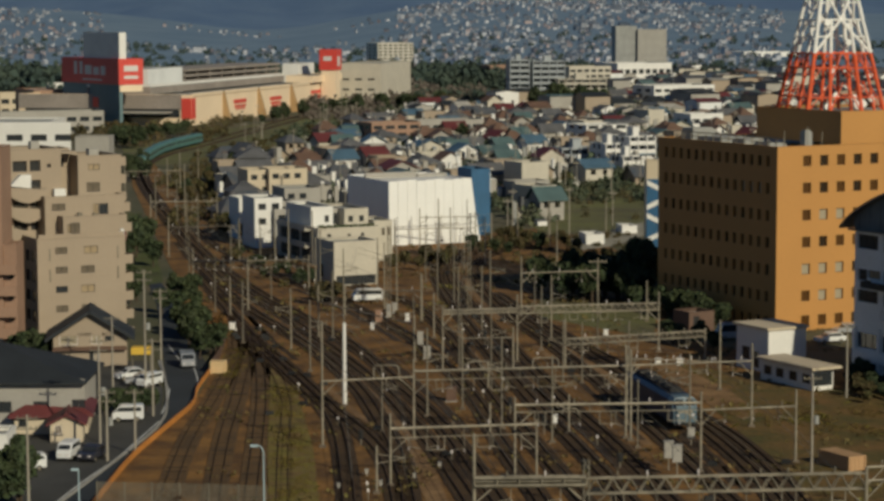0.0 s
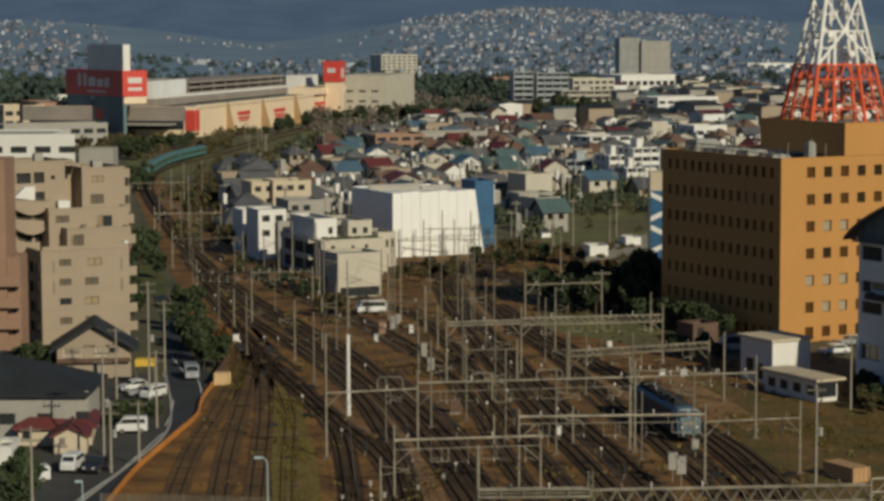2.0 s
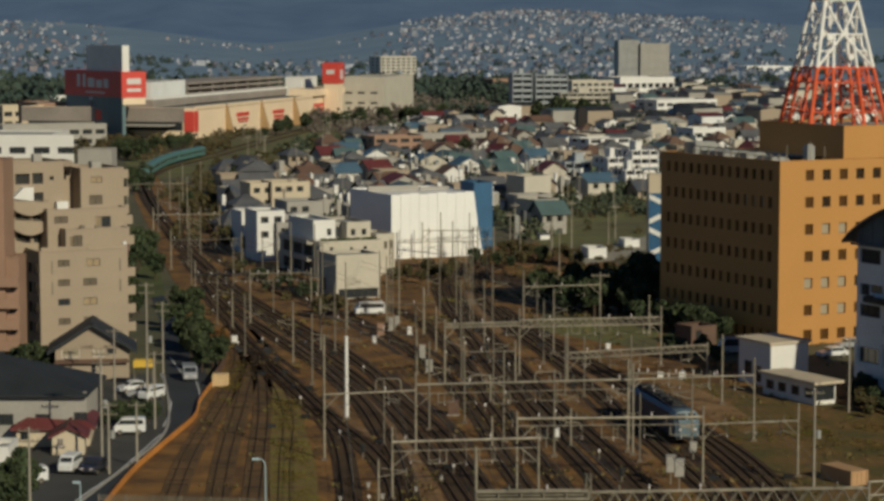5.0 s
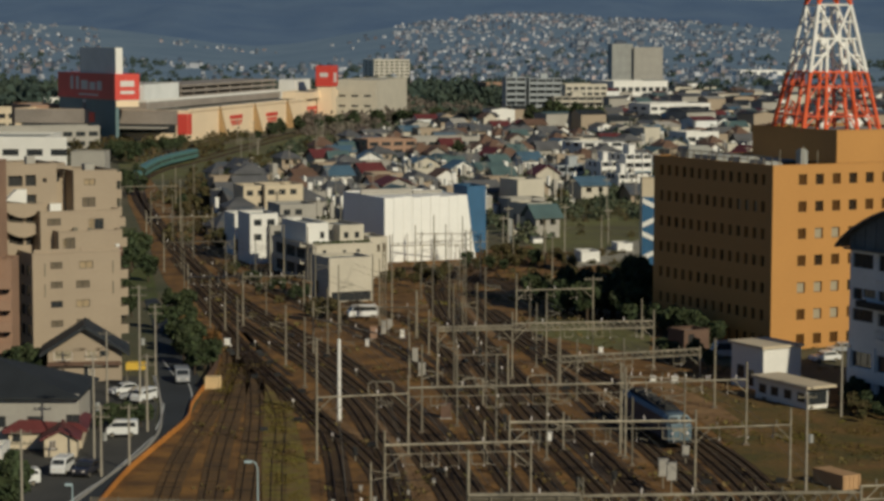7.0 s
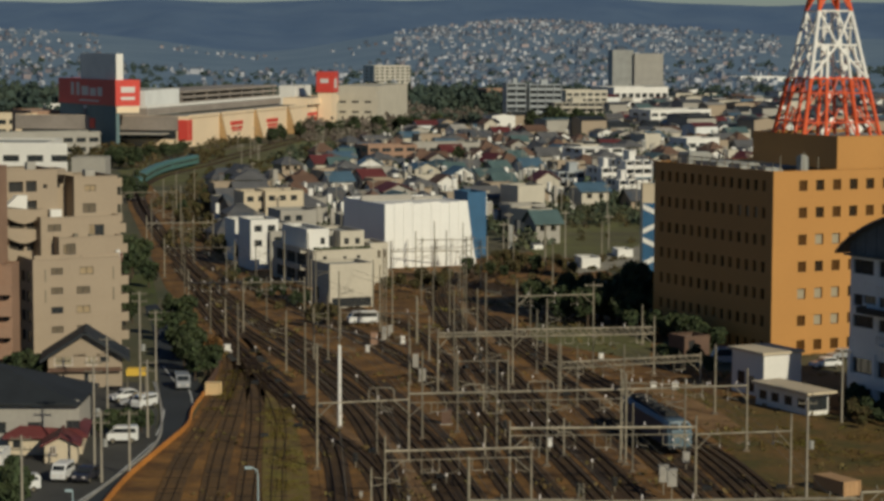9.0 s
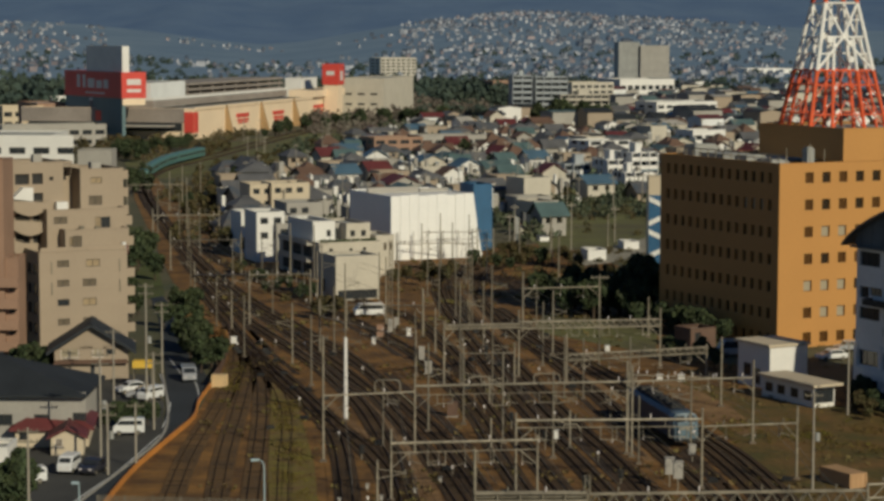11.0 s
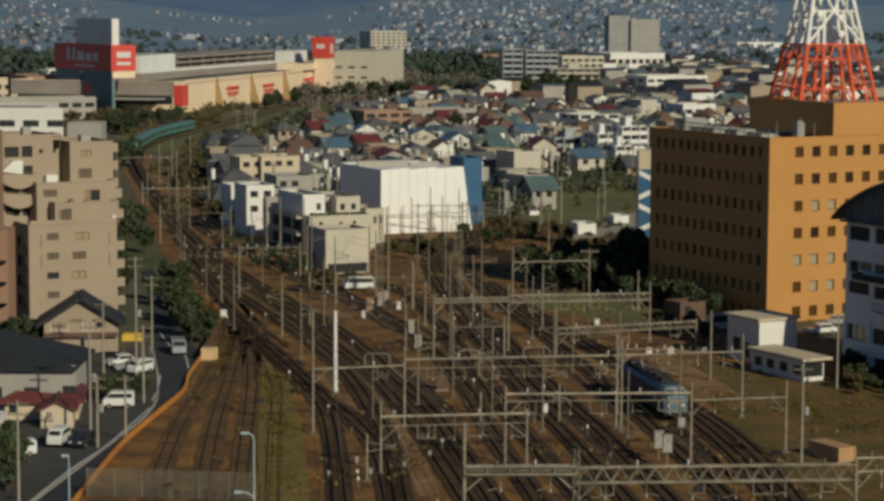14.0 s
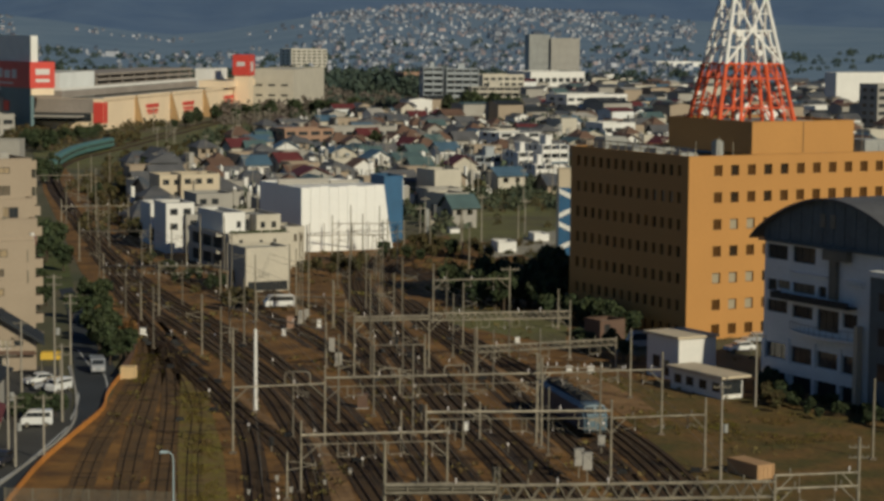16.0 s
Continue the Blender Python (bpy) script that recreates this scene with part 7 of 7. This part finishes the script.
def clear(x, y):
    """Keeps houses off the yard, the mall, the tracks and the larger buildings."""
    q = x / y
    edge = ((0, -0.098), (660, -0.098), (720, -0.053), (800, -0.05), (890, -0.034), (1000, -0.018), (1100, 0.035), (9999, 0.035))
    left = next(l0 + (l1 - l0) * (y - y0) / (y1 - y0) for (y0, l0), (y1, l1) in zip(edge, edge[1:]) if y <= y1)
    if q < left:
        return False
    if y < 470 and q < 0.02:
        return False
    if 400 < y < 470 and -0.06 < q < 0.03:
        return False
    if y < 470 and q < 0.06:
        return False
    if y < 640 and q > 0.035 and noise.noise((x / 30, y / 30, 7)) < 0.06:
        return False
    if y < 575 and q > 0.045:
        return False
    if y < 520 and -0.075 < q < 0.03:
        return False
    return True


V, F, I = [], [], []


def joined_house(m, w, d, h, hr, wi, ri):
    b = len(V)
    pts = [(0, 0, 0), (w, 0, 0), (w, d, 0), (0, d, 0), (0, 0, h), (w, 0, h), (w, d, h), (0, d, h), (0, d / 2, h + hr), (w, d / 2, h + hr),
           (-0.5, -0.5, h - 0.1), (w + 0.5, -0.5, h - 0.1), (w + 0.5, d + 0.5, h - 0.1), (-0.5, d + 0.5, h - 0.1), (-0.5, d / 2, h + hr + 0.2), (w + 0.5, d / 2, h + hr + 0.2)]
    V.extend(m @ Vector(p) for p in pts)
    F.extend([(b, b + 1, b + 5, b + 4), (b + 1, b + 2, b + 6, b + 9, b + 5), (b + 2, b + 3, b + 7, b + 6), (b + 3, b, b + 4, b + 8, b + 7), (b + 10, b + 11, b + 15, b + 14), (b + 12, b + 13, b + 14, b + 15)])
    I.extend([wi] * 4 + [ri] * 2)


TOWN = [M_white, M_offwhite, M_conc, M_beige, M_greyblue, M_slate, M_slate2, M_brownroof, M_redroof, M_blueroof, M_tealroof, M_roofdusk]
placed = 0
y = 440.0
while y < 1560:
    gap = 10.5 + y * 0.0035
    x = -0.11 * y
    while x < 0.24 * y:
        px, py = x + rnd.uniform(-2, 2), y + rnd.uniform(-3, 3)
        if clear(px, py) and rnd.random() < 0.86:
            k = rnd.randrange(14) if y < 800 else 14 + rnd.randrange(12)
            m = pose(px, py, 0, 0, 0, rnd.choice((20, 28, 110, 118, 200, 25)) + rnd.uniform(-6, 6))
            if placed < 285:
                settle(placed % 14 if placed < 14 else rnd.randrange(26), m)
            else:
                big = 1.6 if rnd.random() < 0.08 else 1.0
                joined_house(m, rnd.uniform(6, 10) * big, rnd.uniform(6, 9) * big, rnd.choice((3, 5, 5.5, 6)) * big, rnd.uniform(0.4, 2.3) / big, rnd.choice((0, 0, 1, 2, 2, 3, 3, 4)), rnd.choice((5, 5, 5, 6, 6, 11, 11, 11, 7, 8, 9, 10, 2)))
            placed += 1
            if rnd.random() < 0.13 and placed < 285:
                plant(T_dark + T_olive, px + gap * 0.5, py + rnd.uniform(-5, 5), rnd.uniform(0.5, 0.9), rnd)
        x += gap + rnd.uniform(0, 5)
    y += gap * 1.15

def stuff_mesh(name, verts, faces, mats, idx, label, category):
    me = bpy.data.meshes.new(name)
    me.from_pydata(verts, [], faces)
    for m in mats:
        me.materials.append(m)
    me.polygons.foreach_set("material_index", idx)
    return tagged(new(name, me), label, category, kind="stuff")


stuff_mesh("town_houses_far", V, F, TOWN, I, "dense mixed roofs of the far town", "houses")

# larger buildings of the middle distance
BLOCKS = []
BLOCKS += [((74.2, 1324.2), 28, 20, 13.83, M_offwhite, "pale office block in the town", 4),
           ((-56.0, 1949.6), 34, 24, 20.32, M_offwhite, "pale apartment slab before the woods", 7),
           ((-23.7, 752.4), 18, 12, 8.28, M_pinkish, "reddish brown three-storey house", 3),
           ((-8.7, 792.4), 26, 12, 7.13, M_conc, "row of pale terraces", 2),
           ((90.6, 825.2), 14, 12, 7.83, M_white, "white house behind the office", 2),
           ((8.8, 646.0), 36, 14, 2.75, M_roofgrey, "long low pale shed", 1),
           ((14.4, 581.5), 14, 10, 3.50, M_blueroof, "blue sheet-metal shed beside houses", 1),
           ((42.4, 790.2), 24, 14, 4.35, M_white, "white school building with windows", 2)]
BLOCKS += [((47.7, 749.4), 16, 14, 7.50, M_white, "white stair block of flats", 3),
           ((14.8, 1497.7), 14, 12, 9.31, M_pinkish, "brownish block before the woods", 3),
           ((30.3, 1435.5), 18, 14, 12.14, M_pinkish, "brown apartment block in town", 4),
           ((100.9, 1078.5), 34, 20, 10.21, M_white, "white commercial building in town", 3),
           ((120.6, 1111.5), 30, 18, 5.54, M_cream, "cream low commercial building", 2),
           ((110.4, 1429.0), 40, 30, 13.50, M_white, "broad white hall in town", 2),
           ((256.9, 1201.9), 70, 10, 19.13, M_white, "large white works hall beyond the town", 0),
           ((215.9, 928.6), 20, 12, 20.13, M_conc, "grey office block beyond the town", 6)]
BLOCKS += [((206.7, 1009.9), 24, 14, 8.06, M_white, "low white building with a flat roof", 2),
           ((279.4, 2096.8), 60, 30, 9.37, M_white, "long white hall at the foothills", 1),
           ((-197.0, 1004.1), 30, 14, 10.02, M_cream, "cream factory hall before the woods", 2),
           ((-171.6, 949.2), 14, 30, 13.02, M_pinkish, "brownish side wing of the centre", 3),
           ((-164.4, 837.1), 40, 14, 8.36, M_conc, "pale store with flat roof", 2),
           ((-218.9, 1252.0), 14, 10, 7.17, M_white, "small white hall before the woods", 1)]
for C, a, b, h, m, lab, zs in BLOCKS:
    st = max(2.6, h / (zs + 0.3))
    wins = grid([a * (i + 0.5) / max(2, int(a / 4.5)) for i in range(max(2, int(a / 4.5)))], [0.9 + st * i for i in range(zs) if 0.9 + st * i + st * 0.5 < h], a / max(2, int(a / 4.5)) * 0.72, st * 0.48, M_glass)
    plain_block("town_block", *C, 26, a, b, h, m, lab, front=wins, left=grid([b * 0.3, b * 0.7], [0.9 + st * i for i in range(zs) if 0.9 + st * i + st * 0.5 < h], b * 0.22, st * 0.45, M_glass), bars=1)


# flats in a cooler, bluer grey than the other pale walls
M_slabgrey = mat("slab_cool_grey", (0.40, 0.43, 0.45), 0.8, 0.12, 6, 0.6)


def slab_flats(x, y, ang, a, b, h, storeys, wallmat, label, bays):
    """Flats whose whole front is rows of balconies between party walls."""
    root = thing("apartment_building", pose(x, y, 0, 0, 0, ang), label, "building")
    st = h / storeys
    block(root, 0, 0, a, b, h, 0, wallmat, M_roofgrey, {"front": grid([a * (i + 0.5) / bays for i in range(bays)], [st * k + 0.9 for k in range(storeys)], a / bays * 0.78, st * 0.52, M_glass), "left": grid([b * 0.35, b * 0.7], [st * k + 0.9 for k in range(storeys)], 1.6, 1.3, M_glass)}, 0.2, 0.3, M_dark, 1)
    for k in range(1, storeys):
        bm = bmesh.new()
        box(bm, 0.05, a - 0.05, -1.5, -0.02, st * k, st * k + 0.2)
        box(bm, 0.05, a - 0.05, -1.5, -1.38, st * k + 0.2, st * k + 1.15)
        part("balcony", bm, wallmat, root)
    for i in range(bays + 1):
        bm = bmesh.new()
        xx = min(max(a * i / bays, 0.15), a - 0.15)
        box(bm, xx - 0.13, xx + 0.13, -1.7, -0.02, 0, h)
        part("party_wall", bm, wallmat, root)
    bm = bmesh.new()
    box(bm, a * 0.4, a * 0.62, b * 0.3, b * 0.7, h - 0.2, h + 2.4)
    box(bm, a * 0.38, a * 0.64, b * 0.28, b * 0.72, h + 2.4, h + 2.6)
    part("lift_house", bm, wallmat, root)


slab_flats(45.5, 640, 22, 6.6, 9, 7.6, 3, M_white, "white terraced flats with deep balconies", 2)
slab_flats(52.3, 640, 22, 8.4, 10, 9.6, 4, M_white, "tall white terraced flats with deep balconies", 3)
slab_flats(49.5, 628, 22, 6.0, 7, 4.8, 2, M_white, "low white terraced flats with deep balconies", 2)
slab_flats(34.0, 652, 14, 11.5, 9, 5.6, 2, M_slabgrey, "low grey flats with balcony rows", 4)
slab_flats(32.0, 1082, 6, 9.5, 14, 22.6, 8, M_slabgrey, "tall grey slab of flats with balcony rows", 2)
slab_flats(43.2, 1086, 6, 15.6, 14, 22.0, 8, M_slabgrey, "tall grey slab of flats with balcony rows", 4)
slab_flats(54.8, 1078, 6, 23.5, 12, 13.6, 5, M_offwhite, "lower pale slab of flats with balcony rows", 6)
# one office block in two: the grey part imitates its shaded left face
plain_block("office_tower", *(132.9, 1738.0), 4, 16.2, 24, 35.36, M_roofgrey, "tall grey stair tower of a pale office block")
plain_block("office_tower", *(149.6, 1736.4), 4, 22.3, 24, 32.74, M_conc, "tall pale office block without windows")
plain_block("yard_shed", 34.2, 311.0, 28, 4.2, 4, 2.7, M_brownroof, "low reddish brown shed beside the ochre office", front=[(1.2, 0.2, 1.0, 2.0, M_black)], category="shed")
plain_block("store_shed", *(27.5, 431.5), 10, 3.6, 6, 1.96, M_white, "low white flat-roofed shed beside the dusty road", category="shed")
plain_block("store_shed", *(36.2, 453.8), 10, 3.1, 5, 1.49, M_white, "low white flat-roofed shed beside the dusty road", category="shed")


# ---- woods and hillside suburb, too far to tell apart ----

def suburb():
    rnd = random.Random(21)
    V, F, I = [], [], []
    made = 0
    while made < 2500:
        y = 1500 + 2150 * rnd.random() ** 0.8
        q = rnd.uniform(-0.27, 0.30)
        x = q * y
        dens = 0.55 + 0.6 * noise.noise((x / 210, y / 210, 3)) + 0.45 * math.exp(-((q - 0.06) / 0.08) ** 2)
        if -0.15 < q < -0.02:
            dens -= 0.32 + (0.3 if y > 2500 else 0)
        if q > 0.15 and (y > 1750 or rnd.random() < 0.5):
            continue
        if y > 3250 and not (-0.01 < q < 0.11):
            dens -= 0.5
        if rnd.random() > dens:
            continue
        w, d, h = rnd.uniform(2.0, 5.2) * (0.75 + y / 8000), rnd.uniform(2.0, 5), rnd.uniform(1.3, 3.9)
        if rnd.random() < 0.04:
            w, d, h = w * 2, d * 1.5, h * 1.7
        z = rise(x, y) - 1.0
        m = pose(x, y, z, 0, 0, rnd.choice((20, 65, 110, 5)) + rnd.uniform(-20, 20))
        b = len(V)
        hr = rnd.uniform(0.8, 2.6)
        pts = [(0, 0, 0), (w, 0, 0), (w, d, 0), (0, d, 0), (0, 0, h + 1), (w, 0, h + 1), (w, d, h + 1), (0, d, h + 1), (0, d / 2, h + 1 + hr), (w, d / 2, h + 1 + hr)]
        V += [m @ Vector(p) for p in pts]
        F += [(b, b + 1, b + 5, b + 4), (b + 1, b + 2, b + 6, b + 9, b + 5), (b + 2, b + 3, b + 7, b + 6), (b + 3, b, b + 4, b + 8, b + 7), (b + 4, b + 5, b + 9, b + 8), (b + 6, b + 7, b + 8, b + 9)]
        wm = 1 if rnd.random() < 0.22 else 0
        rm = 0 if rnd.random() < 0.1 else 2
        I += [wm] * 4 + [rm] * 2
        made += 1
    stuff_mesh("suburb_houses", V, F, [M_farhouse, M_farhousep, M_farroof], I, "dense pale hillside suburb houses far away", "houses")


suburb()


def woods(name, spots, material, label, seed):
    """Far woodland of ragged leaf clumps."""
    rnd = random.Random(seed)
    V, F = [], []
    for x0, x1, y0, y1, n, hh in spots:
        for k in range(n):
            x, y = rnd.uniform(x0, x1), rnd.uniform(y0, y1)
            z = (rise(x, y) if y > 1700 else 0)
            H = hh * rnd.uniform(0.6, 1.15)
            for j in range(40):
                a = rnd.random() * math.tau
                r = H * 0.5 * rnd.random() ** 0.5
                zz = z + H * (0.04 + 0.9 * rnd.random() * (1 - 0.6 * r / (H * 0.5)))
                c = Vector((x + r * math.cos(a), y + r * math.sin(a), zz))
                s = H * rnd.uniform(0.07, 0.15)
                e = Euler((rnd.random() * 6, rnd.random() * 6, rnd.random() * 6)).to_matrix()
                b = len(V)
                V += [c + e @ Vector(v) * s for v in ((-1, -0.6, 0), (0.3, -1, 0.4), (1, 0.2, 0), (0.1, 0.9, -0.3), (-0.8, 0.5, 0.3))]
                F.append((b, b + 1, b + 2))
                F.append((b, b + 2, b + 3, b + 4))
    stuff_mesh(name, V, F, [material], [0] * len(F), label, "trees")


# blue-green base carries the haze over the far woods
M_wood = mat("hazed_wood_leaves", (0.042, 0.068, 0.06), 1.0, 0.3, 40, 5, tone=(0.06, 0.08, 0.055))
woods("woodland", [(-330, -205, 1250, 1500, 260, 17), (-60, 70, 1350, 1560, 330, 15), (-190, -60, 1450, 1650, 220, 13), (60, 200, 1500, 1700, 160, 11), (-360, 300, 1600, 1900, 380, 8), (-600, 700, 1900, 2500, 450, 7), (-20, 120, 1120, 1180, 60, 9), (60, 110, 900, 960, 40, 7), (-10, 150, 700, 1050, 150, 4.5)], M_wood, "dark distant woodland between town and hills", 31)
woods("scrub", [(-62, -38, 470, 640, 110, 3.2), (-75, -55, 560, 740, 80, 3.0), (8, 40, 400, 450, 90, 1.8), (30, 90, 480, 600, 70, 1.8), (-150, -80, 760, 1000, 160, 4.5)], M_leafolive, "rough olive scrub along the lines", 33)
woods("town_greenery", [(-45, 25, 470, 640, 190, 4.5), (20, 75, 530, 640, 190, 4.0), (46, 75, 440, 530, 40, 3.0), (-60, 150, 640, 900, 560, 5.0), (-30, 180, 900, 1150, 330, 5.5)], M_towngreen, "dark garden trees and hedges among the houses", 35)


def town_clutter():
    """Sheds, carports, tanks and garden walls between the houses, too many to count."""
    rnd = random.Random(77)
    V, F, I = [], [], []
    made = 0
    while made < 2600:
        y = 440 + 620 * rnd.random() ** 1.2
        x = rnd.uniform(-0.1, 0.2) * y
        if not clear(x, y):
            continue
        w, d, h = rnd.uniform(0.8, 3.4), rnd.uniform(0.8, 2.6), rnd.uniform(0.8, 2.6)
        z = 0.0 if rnd.random() < 0.6 else rnd.uniform(2.5, 5.0)
        if z:
            w, d, h = w * 0.5, d * 0.5, h * 0.6
        m = pose(x, y, 0, 0, 0, rnd.choice((22, 112)) + rnd.uniform(-8, 8))
        b = len(V)
        tilt = rnd.uniform(0, 0.5)
        V += [m @ Vector(p) for p in ((0, 0, 0), (w, 0, 0), (w, d, 0), (0, d, 0), (0, 0, z + h), (w, 0, z + h), (w, d, z + h + tilt), (0, d, z + h + tilt))]
        F += [(b, b + 1, b + 5, b + 4), (b + 1, b + 2, b + 6, b + 5), (b + 2, b + 3, b + 7, b + 6), (b + 3, b, b + 4, b + 7), (b + 4, b + 5, b + 6, b + 7)]
        I += [rnd.choice((0, 0, 1, 2, 2, 3, 4))] * 4 + [rnd.choice((0, 4, 4, 5, 6, 3))]
        made += 1
    stuff_mesh("town_sheds", V, F, [M_white, M_offwhite, M_conc, M_roofgrey, M_slate2, M_blueroof, M_brownroof], I, "sheds, carports and garden walls among the town houses", "sheds")
    V, F = [], []
    for k in range(150):
        y = 440 + 500 * rnd.random()
        x = rnd.uniform(-0.09, 0.17) * y
        h = rnd.uniform(7, 10)
        for dx, dy in ((-0.09, 0), (0.09, 0)):
            b = len(V)
            V += [(x + dx, y - 0.09, 0), (x + dx, y + 0.09, 0), (x + dx, y + 0.07, h), (x + dx, y - 0.07, h)]
            F.append((b, b + 1, b + 2, b + 3))
        b = len(V)
        V += [(x - 0.09, y - 0.09, 0), (x + 0.09, y - 0.09, 0), (x + 0.07, y - 0.07, h), (x - 0.07, y - 0.07, h), (x - 0.9, y - 0.1, h - 0.7), (x + 0.9, y - 0.1, h - 0.7), (x + 0.9, y - 0.1, h - 0.5), (x - 0.9, y - 0.1, h - 0.5)]
        F += [(b, b + 1, b + 2, b + 3), (b + 4, b + 5, b + 6, b + 7)]
    stuff_mesh("town_poles", V, F, [M_pole], [0] * len(F), "pale utility poles among the town houses", "poles")


town_clutter()

M_bare = mat("bare_twigs", (0.17, 0.135, 0.115), 0.9, 0.35, 8, 0.8, tone=(0.11, 0.10, 0.075), island=0.4)
woods("bare_trees", [(-70, -8, 1060, 1420, 330, 8.5), (-8, 26, 1120, 1300, 90, 7), (-60, -25, 960, 1060, 50, 6)], M_bare, "leafless brown trees at the edge of town", 37)
